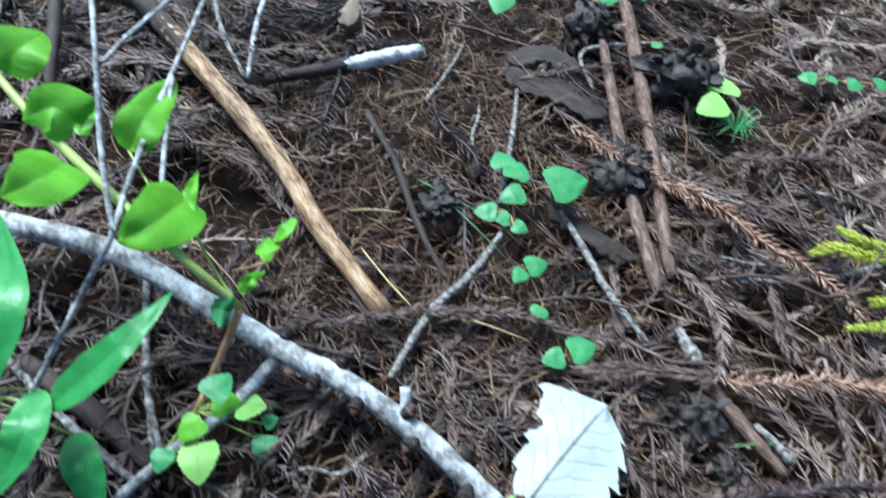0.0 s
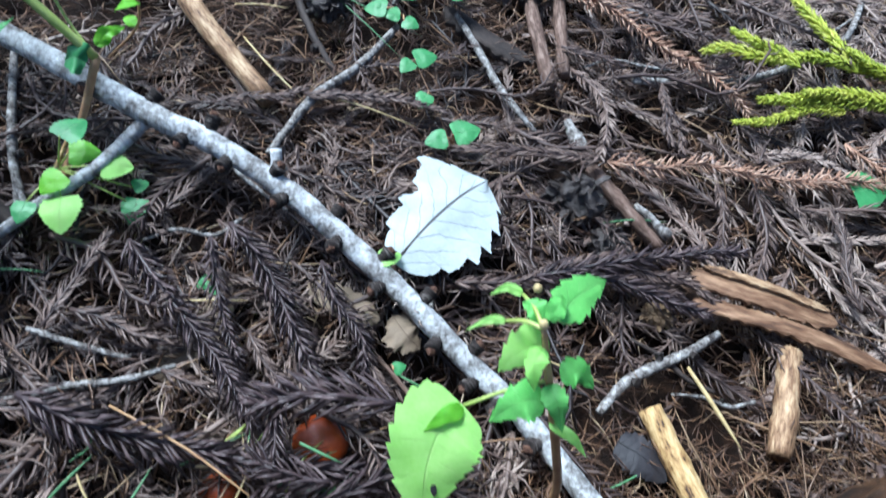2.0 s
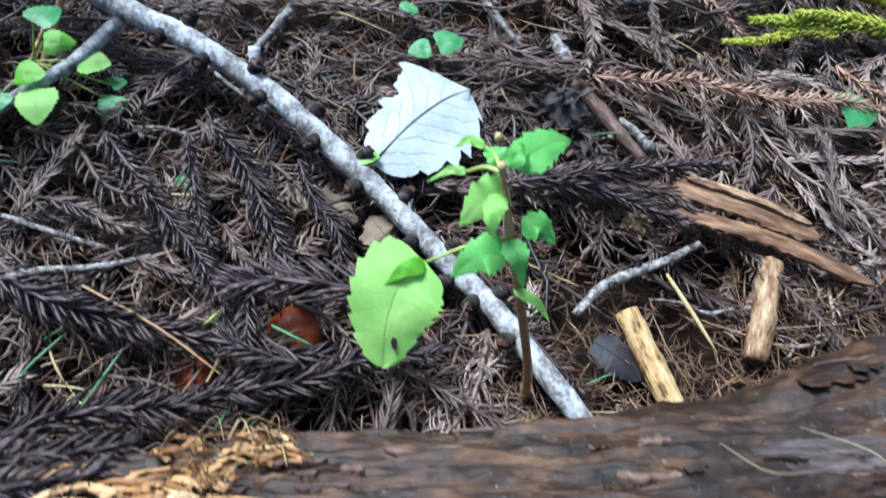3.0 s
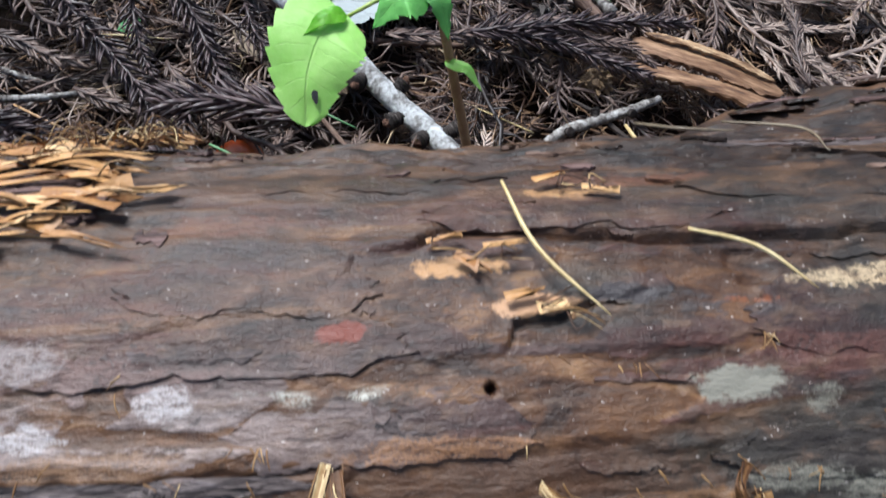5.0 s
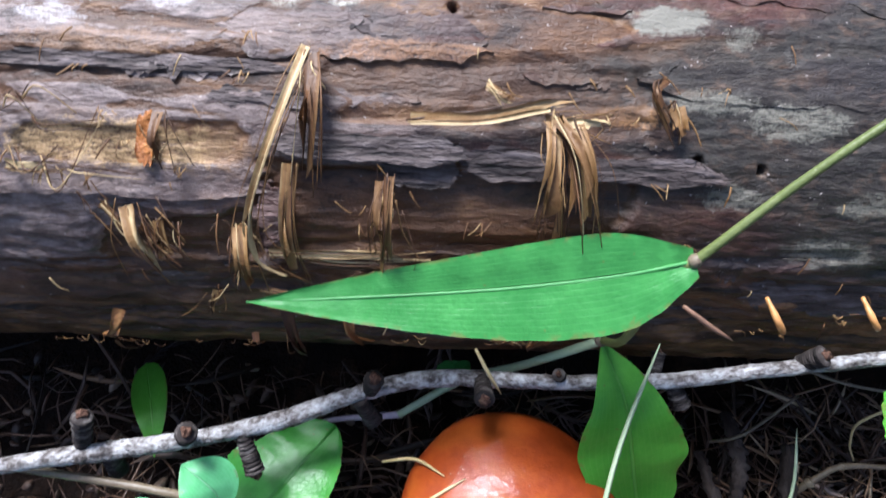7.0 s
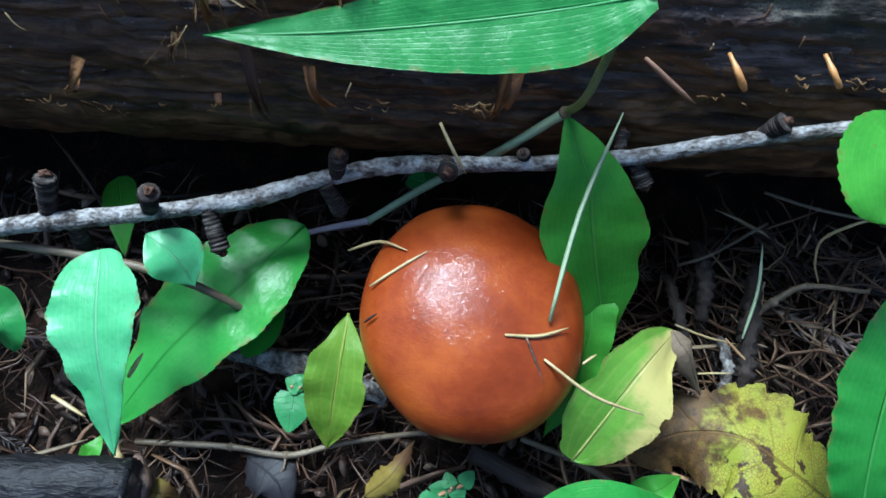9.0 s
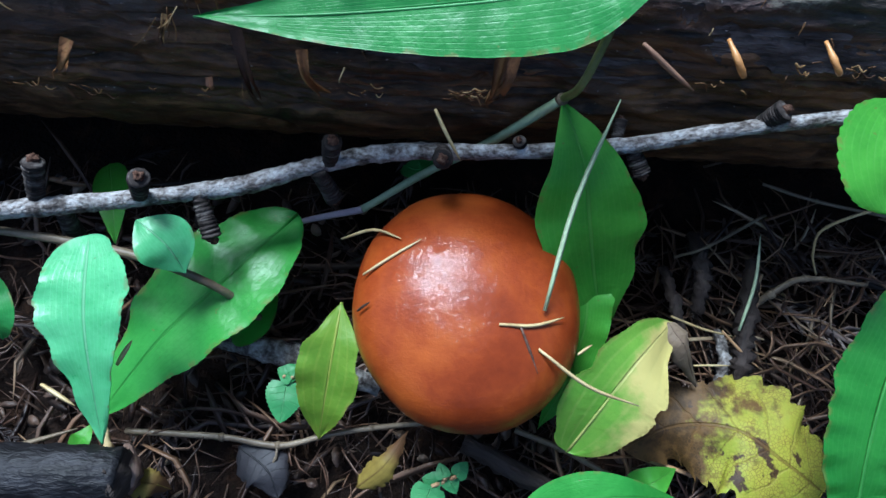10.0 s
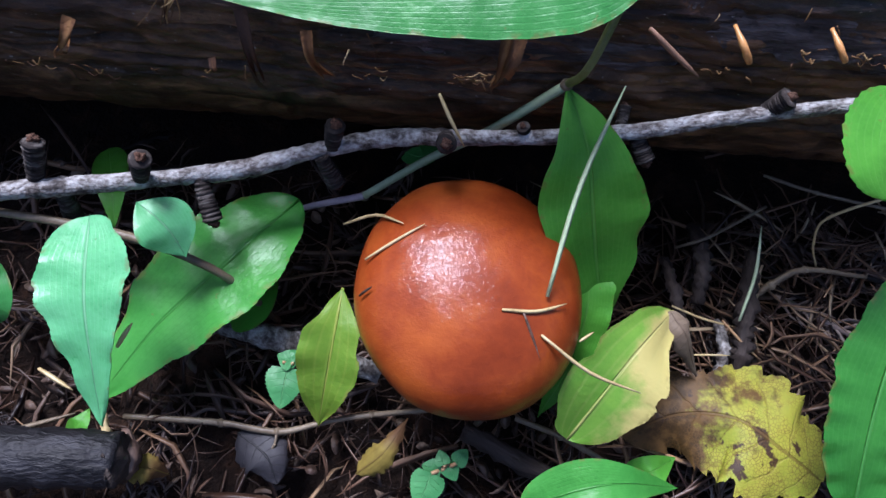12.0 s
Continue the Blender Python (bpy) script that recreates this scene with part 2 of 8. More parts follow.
CULM_GREEN = plain_mat("green_culm", [(0.3, (0.075, 0.095, 0.025)), (0.5, (0.13, 0.16, 0.045)), (0.75, (0.22, 0.24, 0.10))], 60, rough=0.45, spec=0.5, bump=0.0002)
CONE = plain_mat("rotten_cone", [(0.3, (0.008, 0.006, 0.005)), (0.5, (0.032, 0.023, 0.019)), (0.75, (0.11, 0.09, 0.085))], 140, rough=0.5, spec=0.5, bump=0.001)
CONE_TAN = plain_mat("small_cone", [(0.3, (0.12, 0.07, 0.035)), (0.7, (0.30, 0.20, 0.11))], 300, rough=0.7, bump=0.0004)
FUNGUS = plain_mat("orange_fungus", [(0.3, (0.46, 0.17, 0.04)), (0.7, (0.66, 0.34, 0.12))], 120, rough=0.35, spec=0.5, bump=0.0001)
STIPE = plain_mat("stipe", [(0.3, (0.30, 0.12, 0.03)), (0.7, (0.62, 0.40, 0.12))], 150, rough=0.5, bump=0.0004)

LEAF_GRASS = leaf_mat("grass_blade", (0.042, 0.235, 0.046), (0.085, 0.36, 0.080), (0.13, 0.42, 0.13), "parallel", 0.35, 0.30, 17, spec=0.5)
LEAF_DEEP = leaf_mat("deep_green_blade", (0.034, 0.19, 0.022), (0.068, 0.30, 0.042), (0.11, 0.36, 0.08), "parallel", 0.34, 0.36, 17, spec=0.5)
LEAF_MID = leaf_mat("green_blade", (0.055, 0.29, 0.035), (0.11, 0.43, 0.07), (0.05, 0.24, 0.03), "parallel", 0.33, 0.36, 17, spec=0.5)
# green blade with the sky's reflection lightened into its base colour
LEAF_MINT = leaf_mat("sky_sheen_blade", (0.13, 0.52, 0.19), (0.25, 0.70, 0.34), (0.36, 0.70, 0.42), "parallel", 0.31, 0.40, 17, spec=0.6)
LEAF_DARKGRASS = leaf_mat("dark_grass_blade", (0.085, 0.34, 0.030), (0.16, 0.51, 0.055), (0.22, 0.55, 0.10), "parallel", 0.36, 0.44, 17, spec=0.45)
LEAF_BRIGHT = leaf_mat("bright_leaf", (0.17, 0.48, 0.025), (0.30, 0.66, 0.045), (0.42, 0.72, 0.12), "pinnate", 0.45, 0.5, 7, vein_dark=0.35)
LEAF_LIME = leaf_mat("lime_leaf", (0.52, 0.86, 0.22), (0.68, 0.95, 0.36), (0.64, 0.88, 0.34), "pinnate", 0.5, 0.60, 8, vein_dark=0.3)
LEAF_LEAFY = leaf_mat("herb_leaf", (0.19, 0.56, 0.11), (0.32, 0.74, 0.20), (0.38, 0.72, 0.24), "pinnate", 0.45, 0.45, 6, vein_dark=0.3)
LEAF_SEEDLING = leaf_mat("seedling_leaf", (0.06, 0.26, 0.08), (0.12, 0.40, 0.13), (0.22, 0.50, 0.2), "pinnate", 0.45, 0.3, 6, vein_dark=0.35)
LEAF_YELLOWING = leaf_mat("yellowing_blade", (0.12, 0.26, 0.015), (0.22, 0.36, 0.03), (0.42, 0.42, 0.08), "parallel", 0.45, 0.25, 6, (0.22, 0.12, 0.02), (0.85, 1.15))
LEAF_HALF = leaf_mat("half_yellow_blade", (0.13, 0.33, 0.03), (0.24, 0.45, 0.05), (0.52, 0.50, 0.16), "parallel", 0.45, 0.25, 6, (0.58, 0.50, 0.16), (0.42, 0.78), sided=1.0, rough_edge=0.8)
LEAF_DECAY = leaf_mat("decaying_leaf", (0.23, 0.30, 0.022), (0.44, 0.38, 0.05), (0.13, 0.07, 0.02), "pinnate", 0.55, 0.2, 7, (0.13, 0.070, 0.020), (0.42, 0.66), (0.05, 0.028, 0.015), net=900.0, rough_edge=1.3, spec=0.25)
LEAF_SCRAP = leaf_mat("withered_scrap", (0.16, 0.11, 0.025), (0.34, 0.26, 0.05), (0.12, 0.07, 0.02), "parallel", 0.6, 0.2, 5, (0.12, 0.06, 0.025), (0.45, 0.75), spec=0.25)
LEAF_PALE = leaf_mat("dry_leaf", (0.40, 0.44, 0.43), (0.56, 0.60, 0.59), (0.06, 0.055, 0.055), "pinnate", 0.7, 0.12, 7, slant=2.2, vein_dark=0.95, spec=0.25)
LEAF_BROWN = leaf_mat("brown_leaf", (0.13, 0.09, 0.055), (0.28, 0.21, 0.14), (0.09, 0.055, 0.035), "pinnate", 0.7, 0.1, 8)
LEAF_BLACK = leaf_mat("blackened_leaf", (0.014, 0.012, 0.014), (0.034, 0.030, 0.034), (0.01, 0.01, 0.01), "pinnate", 0.6, 0.05, 8)


LICHEN_TINT, BAST_TINT, DARK_TINT = (0.20, 0.185, 0.145), (0.42, 0.23, 0.10), (0.035, 0.028, 0.028)
# stains on the log: along it, degrees round it, length, height, colour, cover
STAINS = ((0.0452, 15.4, 0.019, 0.0085, LICHEN_TINT, 0.95), (0.062, 17.8, 0.010, 0.006, LICHEN_TINT, 0.7), (0.0549, 29, 0.022, 0.006, LICHEN_TINT, 0.75), (0.0754, 31.7, 0.025, 0.0085, LICHEN_TINT, 0.85),
          (0.0632, 45, 0.016, 0.006, LICHEN_TINT, 0.7), (0.0906, 55, 0.022, 0.009, LICHEN_TINT, 0.7), (0.0959, 45.6, 0.014, 0.007, LICHEN_TINT, 0.6), (-0.0661, 15.4, 0.013, 0.007, (0.42, 0.38, 0.37), 0.8), (-0.091, 19.8, 0.014, 0.006, (0.42, 0.38, 0.37), 0.8), (-0.098, 9.5, 0.026, 0.009, (0.28, 0.24, 0.23), 0.6),
          (0.086, -1.5, 0.050, 0.007, (0.50, 0.37, 0.22), 0.8), (-0.010, -4.5, 0.022, 0.005, BAST_TINT, 0.9), (0.0053, 2.7, 0.018, 0.005, (0.48, 0.27, 0.14), 0.9), (0.018, -21, 0.022, 0.006, BAST_TINT, 0.8), (0.0501, 2.5, 0.018, 0.0028, (0.26, 0.075, 0.02), 0.8),
          (-0.010, 23.5, 0.044, 0.006, (0.24, 0.115, 0.05), 0.85), (-0.080, 24.0, 0.040, 0.006, (0.22, 0.12, 0.06), 0.7), (-0.076, 40.3, 0.056, 0.0105, (0.52, 0.34, 0.16), 0.89), (-0.052, 40.3, 0.014, 0.010, (0.20, 0.11, 0.055), 0.8), (0.036, 32, 0.020, 0.006, (0.32, 0.16, 0.06), 0.85), (0.010, 29, 0.070, 0.016, (0.085, 0.045, 0.026), 0.75), (-0.015, 52, 0.080, 0.022, (0.13, 0.062, 0.030), 0.75), (-0.020, 57, 0.050, 0.003, (0.34, 0.19, 0.08), 0.8), (-0.064, 57, 0.045, 0.016, (0.12, 0.055, 0.025), 0.7),
          (-0.0329, 6.2, 0.010, 0.005, (0.16, 0.036, 0.02), 0.9), (-0.060, -14, 0.030, 0.007, (0.12, 0.045, 0.026), 0.6), (0.030, -26, 0.050, 0.008, (0.15, 0.06, 0.032), 0.6), (0.0254, 0.8, 0.015, 0.006, DARK_TINT, 0.9), (0.092, 7, 0.030, 0.009, DARK_TINT, 0.8), (-0.078, 27.5, 0.080, 0.004, DARK_TINT, 0.7), (0.100, 24, 0.060, 0.012, DARK_TINT, 0.6), (-0.055, -8, 0.040, 0.010, DARK_TINT, 0.5))


def log_material():
    """Peeling conifer bark: purple-brown outer flakes, orange bast where they are gone, grey patches and pale lichen;
    light on the left end and shade on the right are mixed into the colours.
    """
    n = Nodes("log_bark")

    def coords(scale=(1, 1, 1)):
        m = n.add("ShaderNodeMapping")
        m.inputs["Scale"].default_value = scale
        n.link(n.add("ShaderNodeTexCoord").outputs["Object"], m.inputs["Vector"])
        return m.outputs[0]

    at = coords()
    long = coords((0.34, 1, 1))
    depth = n.add("ShaderNodeAttribute", attribute_name="depth").outputs["Fac"]
    streak, fine, grain = n.noise(long, 130, 6, 0.65, 0.6), n.noise(long, 700, 4, 0.7), n.noise(at, 1500, 3)
    blotch = n.noise(coords((0.45, 1, 1)), 28, 4, 0.6)
    place = n.add("ShaderNodeSeparateXYZ")
    n.link(n.add("ShaderNodeTexCoord").outputs["Object"], place.inputs[0])
    outer = n.ramp(streak, [(0.34, (0.015, 0.008, 0.006)), (0.46, (0.038, 0.019, 0.015)), (0.57, (0.060, 0.031, 0.025)), (0.70, (0.10, 0.060, 0.051))])
    bast = n.ramp(streak, [(0.36, (0.022, 0.009, 0.004)), (0.47, (0.062, 0.026, 0.011)), (0.57, (0.115, 0.052, 0.021)), (0.68, (0.22, 0.115, 0.050))])
    warm = n.step(n.noise(coords((0.3, 1, 1)), 48, 5, 0.6), 0.47, 0.57)
    outer = n.mix(n.math("MULTIPLY", warm, 0.30), outer, bast)
    red = n.step(n.noise(coords((0.22, 1, 1)), 75, 4, 0.55, 0.4), 0.53, 0.60)
    outer = n.mix(n.math("MULTIPLY", red, 0.65), outer, n.ramp(fine, [(0.3, (0.045, 0.015, 0.010)), (0.7, (0.12, 0.046, 0.032))]))
    # more tan towards the left: the brighter light there, put into the colour
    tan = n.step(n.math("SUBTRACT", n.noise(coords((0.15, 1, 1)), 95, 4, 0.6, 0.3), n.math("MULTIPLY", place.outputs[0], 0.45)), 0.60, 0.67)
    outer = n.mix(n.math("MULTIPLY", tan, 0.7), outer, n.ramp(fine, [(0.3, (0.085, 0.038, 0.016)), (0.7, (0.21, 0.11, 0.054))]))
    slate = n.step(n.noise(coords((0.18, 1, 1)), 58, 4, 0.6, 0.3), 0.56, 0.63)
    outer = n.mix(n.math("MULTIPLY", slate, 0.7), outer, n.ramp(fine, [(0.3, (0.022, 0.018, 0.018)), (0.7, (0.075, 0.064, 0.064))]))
    # pale left flank: sky sheen painted into the bark colour
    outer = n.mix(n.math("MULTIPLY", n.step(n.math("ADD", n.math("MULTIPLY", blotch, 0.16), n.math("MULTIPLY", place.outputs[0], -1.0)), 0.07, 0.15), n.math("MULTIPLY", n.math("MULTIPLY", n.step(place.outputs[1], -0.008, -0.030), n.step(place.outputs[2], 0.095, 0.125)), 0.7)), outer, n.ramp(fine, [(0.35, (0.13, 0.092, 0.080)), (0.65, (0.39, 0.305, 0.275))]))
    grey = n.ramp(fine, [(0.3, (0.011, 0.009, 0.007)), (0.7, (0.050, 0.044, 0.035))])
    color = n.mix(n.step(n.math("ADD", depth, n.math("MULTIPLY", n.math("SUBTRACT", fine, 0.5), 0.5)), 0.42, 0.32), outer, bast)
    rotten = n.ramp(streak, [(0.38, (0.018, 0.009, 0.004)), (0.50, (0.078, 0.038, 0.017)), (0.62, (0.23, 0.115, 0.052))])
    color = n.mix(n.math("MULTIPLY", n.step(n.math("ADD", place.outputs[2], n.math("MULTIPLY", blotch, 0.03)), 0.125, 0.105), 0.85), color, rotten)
    # grey bark patches; the x term paints shade over the right end
    grey_shade = n.math("ADD", n.math("SUBTRACT", blotch, n.step(place.outputs[2], 0.125, 0.09)), n.math("MULTIPLY", place.outputs[0], 2.0))
    color = n.mix(n.math("MULTIPLY", n.step(grey_shade, 0.49, 0.60), 0.9), color, grey)
    pale = n.step(n.noise(coords((0.4, 1, 1)), 62, 4, 0.55), 0.70, 0.78)
    pale = n.math("MULTIPLY", pale, n.step(place.outputs[2], 0.10, 0.13))
    color = n.mix(n.math("MULTIPLY", pale, n.step(grain, 0.3, 0.6)), color, (0.42, 0.40, 0.34))
    cracks = n.math("MULTIPLY", n.step(n.noise(coords((0.10, 1, 1)), 420, 3, 0.7), 0.36, 0.30), n.step(n.noise(coords((0.5, 1, 1)), 70, 2), 0.45, 0.6))
    color = n.mix(n.math("MULTIPLY", cracks, 0.8), color, (0.016, 0.010, 0.009))
    mottle = n.noise(coords((0.55, 1, 1)), 210, 5, 0.7, 0.5)
    color = n.mix(n.math("MULTIPLY", n.step(mottle, 0.50, 0.66), 0.55), color, n.ramp(fine, [(0.3, (0.05, 0.026, 0.014)), (0.7, (0.19, 0.115, 0.072))]))
    color = n.mix(n.math("MULTIPLY", n.step(mottle, 0.44, 0.34), 0.6), color, (0.014, 0.009, 0.007))
    # darker brown over the top, and more of it down the far flank
    dark_brown = n.ramp(streak, [(0.36, (0.008, 0.004, 0.002)), (0.50, (0.028, 0.013, 0.006)), (0.64, (0.10, 0.048, 0.020))])
    wet = n.math("ADD", place.outputs[1], n.math("MULTIPLY", blotch, 0.02))
    color = n.mix(n.math("ADD", n.math("MULTIPLY", n.step(wet, -0.012, 0.020), 0.32), n.math("MULTIPLY", n.step(wet, 0.028, 0.052), 0.55)), color, dark_brown)
    flecks = n.step(n.noise(coords((0.7, 1, 1)), 900, 2, 0.5), 0.70, 0.76)
    color = n.mix(n.math("MULTIPLY", flecks, 0.6), color, (0.46, 0.40, 0.36))
    ragged = n.math("MULTIPLY", n.math("SUBTRACT", n.noise(at, 260, 5, 0.7), 0.5), 1.9)
    speckle = n.step(n.math("ADD", n.math("MULTIPLY", grain, 0.8), fine), 0.62, 1.05)
    for x, deg, wide, high, tint, much in STAINS:
        a = math.radians(deg)
        m = n.add("ShaderNodeVectorMath", operation="SUBTRACT")
        n.link(at, m.inputs[0])
        m.inputs[1].default_value = (x, -0.0775 * math.sin(a), 0.0786 + 0.0775 * math.cos(a))
        k = n.add("ShaderNodeVectorMath", operation="MULTIPLY")
        n.link(m.outputs[0], k.inputs[0])
        k.inputs[1].default_value = (2 / wide, 2 / high, 2 / high)
        d = n.add("ShaderNodeVectorMath", operation="LENGTH")
        n.link(k.outputs[0], d.inputs[0])
        mask = n.step(n.math("ADD", d.outputs["Value"], ragged), 1.1, 0.75)
        color = n.mix(n.math("MULTIPLY", mask, n.math("MULTIPLY", speckle, much) if much < 0.9 else much), color, tint)
    n.bump(n.math("ADD", n.math("MULTIPLY", streak, 0.8), n.math("ADD", n.math("MULTIPLY", fine, 1.1), n.math("MULTIPLY", grain, 0.25))), 0.0006)
    return n.finish(color, n.math("ADD", n.math("MULTIPLY", fine, 0.40), 0.28), 0.45)


def cap_material():
    n = Nodes("slimy_cap")
    at = n.coords()
    coarse, fine = n.noise(at, 45, 4), n.noise(at, 340, 5, 0.65, 0.8)
    color = n.ramp(n.math("ADD", n.math("MULTIPLY", coarse, 0.8), n.math("MULTIPLY", fine, 0.2)), [(0.3, (0.14, 0.019, 0.003)), (0.5, (0.24, 0.040, 0.006)), (0.7, (0.36, 0.080, 0.011))])
    n.bump(n.math("ADD", n.math("ADD", n.math("MULTIPLY", fine, 0.5), n.math("MULTIPLY", n.noise(at, 1300, 3), 0.3)), coarse), 0.00035)
    film = n.add("ShaderNodeBump")
    film.inputs["Distance"].default_value = 0.00026
    n.link(n.math("ADD", n.noise(at, 620, 4, 0.6, 0.6), n.math("MULTIPLY", coarse, 2.0)), film.inputs["Height"])
    n.link(film.outputs[0], n.shader.inputs["Coat Normal"])
    n.shader.inputs["Coat Weight"].default_value, n.shader.inputs["Coat Roughness"].default_value = 0.5, 0.06
    n.shader.inputs["Subsurface Weight"].default_value = 0.0
    return n.finish(color, 0.5, 0.12)


LOG_BARK, CAP = log_material(), cap_material()
PLATE = plain_mat("bark_plate", [(0.36, (0.02, 0.015, 0.014)), (0.5, (0.078, 0.058, 0.053)), (0.66, (0.19, 0.155, 0.15))], 300, (0.2, 1, 1), 0.7, 0.35, 0.0015, 900)
PLATE_PURPLE = plain_mat("purple_bark_plate", [(0.36, (0.026, 0.014, 0.012)), (0.5, (0.10, 0.054, 0.045)), (0.66, (0.22, 0.14, 0.125))], 260, (0.2, 1, 1), 0.6, 0.4, 0.0015, 900)
FLAKE = plain_mat("orange_bast_plate", [(0.34, (0.16, 0.05, 0.014)), (0.5, (0.36, 0.13, 0.030)), (0.66, (0.52, 0.24, 0.07))], 240, (1, 1, 0.2), 0.5, 0.4, 0.0008, 900)


# ---- geometry helpers ----


def lattice(x, y, seed, px=0):
    """Smooth value noise in 0..1 on arrays; px: period along y, in cells."""
    r = np.random.default_rng(seed)
    table = r.random((256, 2048))
    xi, yi = np.floor(x).astype(int), np.floor(y).astype(int)
    fx, fy = x - xi, y - yi
    fx, fy = fx * fx * (3 - 2 * fx), fy * fy * (3 - 2 * fy)
    wrap = (lambda k: k % px) if px else (lambda k: k % 2048)
    a, b = table[xi % 256, wrap(yi)], table[(xi + 1) % 256, wrap(yi)]
    c, d = table[xi % 256, wrap(yi + 1)], table[(xi + 1) % 256, wrap(yi + 1)]
    return (a * (1 - fx) + b * fx) * (1 - fy) + (c * (1 - fx) + d * fx) * fy


def fractal(x, y, seed, octaves=4, py=0):
    total, amp, norm = 0.0, 1.0, 0.0
    for k in range(octaves):
        total = total + amp * lattice(x * 2 ** k, y * 2 ** k, seed + k, py * 2 ** k if py else 0)
        norm += amp
        amp *= 0.5
    return total / norm


def smooth(v, lo, hi):
    s = np.clip((v - lo) / (hi - lo), 0, 1)
    return s * s * (3 - 2 * s)


def floor_z(x, y):
    """Height of the litter's upper side, over the ground's plan."""
    x, y = np.asarray(x, float), np.asarray(y, float)
    xc, yc = np.clip(x, -0.5, 0.6), np.clip(y, 0, 0.8)
    far, near = -0.15 * xc + 0.06 * yc, 0.045 - 0.03 * xc
    s = np.clip((y + 0.05) / 0.15, 0, 1)
    return near * (1 - s) + far * s


def bare(x, y):
    """Where the litter opens over dark hollows of soil."""
    return fractal(np.asarray(x, float) * 11 + 40, np.asarray(y, float) * 11 + 40, 17, 3)


def spline(points, n):
    """A smooth curve through the points, at n even steps."""
    p = np.array(points, float)
    if len(p) == 2:
        return p[0] + np.linspace(0, 1, n)[:, None] * (p[1] - p[0])
    q = np.vstack([2 * p[0] - p[1], p, 2 * p[-1] - p[-2]])
    u = np.linspace(0, len(p) - 1 - 1e-9, n)
    i = u.astype(int)
    f = (u - i)[:, None]
    a, b, c, d = q[i], q[i + 1], q[i + 2], q[i + 3]
    return 0.5 * (2 * b + (c - a) * f + (2 * a - 5 * b + 4 * c - d) * f ** 2 + (3 * b - a - 3 * c + d) * f ** 3)


def frames(c, up=(0, 0, 1)):
    """Tangent, side and normal along a curve."""
    t = np.gradient(c, axis=0)
    t /= np.linalg.norm(t, axis=1)[:, None] + 1e-12
    up = np.array(up, float)
    s = np.cross(t, up)
    bad = np.linalg.norm(s, axis=1) < 1e-3
    s[bad] = np.cross(t[bad], (1.0, 0.2, 0))
    s /= np.linalg.norm(s, axis=1)[:, None]
    return t, s, np.cross(s, t)


def tube(points, radii, sides=8, n=None, uneven=0.0, seed=1, up=(0, 0, 1)):
    """Vertices and faces of a round, tapering, uneven stem through the points, closed at both ends."""
    n = n or max(2, 6 * (len(points) - 1) + 1)
    c = spline(points, n)
    rad = np.interp(np.linspace(0, 1, n), np.linspace(0, 1, len(radii)), radii)
    t, s, m = frames(c, up)
    a = np.arange(sides) * 2 * np.pi / sides
    r = np.random.default_rng(seed)
    bump = 1 + uneven * (r.random((n, sides)) - 0.5) * 2
    ring = (np.cos(a)[None, :, None] * s[:, None] + np.sin(a)[None, :, None] * m[:, None]) * (rad[:, None] * bump)[..., None] + c[:, None]
    v = np.vstack([ring.reshape(-1, 3), c[:1], c[-1:]])
    k = np.arange(sides)
    k2 = (k + 1) % sides
    f = []
    for i in range(n - 1):
        f += [(i * sides + p, i * sides + q, (i + 1) * sides + q, (i + 1) * sides + p) for p, q in zip(k, k2)]
    e = n * sides
    f += [(e, q, p) for p, q in zip(k, k2)] + [(e + 1, (n - 1) * sides + p, (n - 1) * sides + q) for p, q in zip(k, k2)]
    return v, f


def tube_uv(v, sides):
    """For a tube's vertices: metres along it and, there and back, round it."""
    n = (len(v) - 2) // sides
    ring = np.asarray(v)[:-2].reshape(n, sides, 3)
    c = ring.mean(axis=1)
    run = np.concatenate([[0], np.cumsum(np.linalg.norm(np.diff(c, axis=0), axis=1))])
    rad = np.linalg.norm(ring - c[:, None], axis=2).mean()
    a = np.arange(sides) / sides
    around = np.abs(a - 0.5) * 2 * math.pi * rad
    uv = np.stack([np.repeat(run, sides), np.tile(around, n)], axis=1)
    return np.vstack([uv, [[0, 0], [run[-1], 0]]])


def joined(pieces):
    """Several (vertices, faces) as one."""
    vs, fs, k = [], [], 0
    for v, f in pieces:
        vs.append(np.asarray(v, float))
        fs += [tuple(i + k for i in q) for q in f]
        k += len(v)
    return np.vstack(vs), fs


def mesh_data(name, v, f, material, uv=None, values=None, flat=False):
    me = bpy.data.meshes.new(name)
    me.from_pydata(np.asarray(v, float).tolist(), [], [tuple(int(i) for i in q) for q in f])
    me.materials.append(material)
    if uv is None:
        q = np.asarray(v, float)
        uv = np.stack([q[:, 0] + 0.4 * q[:, 1], q[:, 1] * 0.7 + q[:, 2]], axis=1)
    if uv is not None:
        layer = me.uv_layers.new(name="UVMap")
        idx = np.empty(len(me.loops), dtype=np.int32)
        me.loops.foreach_get("vertex_index", idx)
        layer.data.foreach_set("uv", np.asarray(uv, np.float32)[idx].ravel())
    for key, val in (values or {}).items():
        a = me.attributes.new(key, "FLOAT", "POINT")
        a.data.foreach_set("value", np.asarray(val, np.float32))
    if not flat:
        me.polygons.foreach_set("use_smooth", np.ones(len(me.polygons), dtype=bool))
    me.update()
    return me


def thing(name, at, label, category, group=""):
    """An empty at the thing's base, to hold its parts."""
    ob = new(name)
    ob.empty_display_size = 0.01
    ob.location = at
    return tagged(ob, label, category, group)


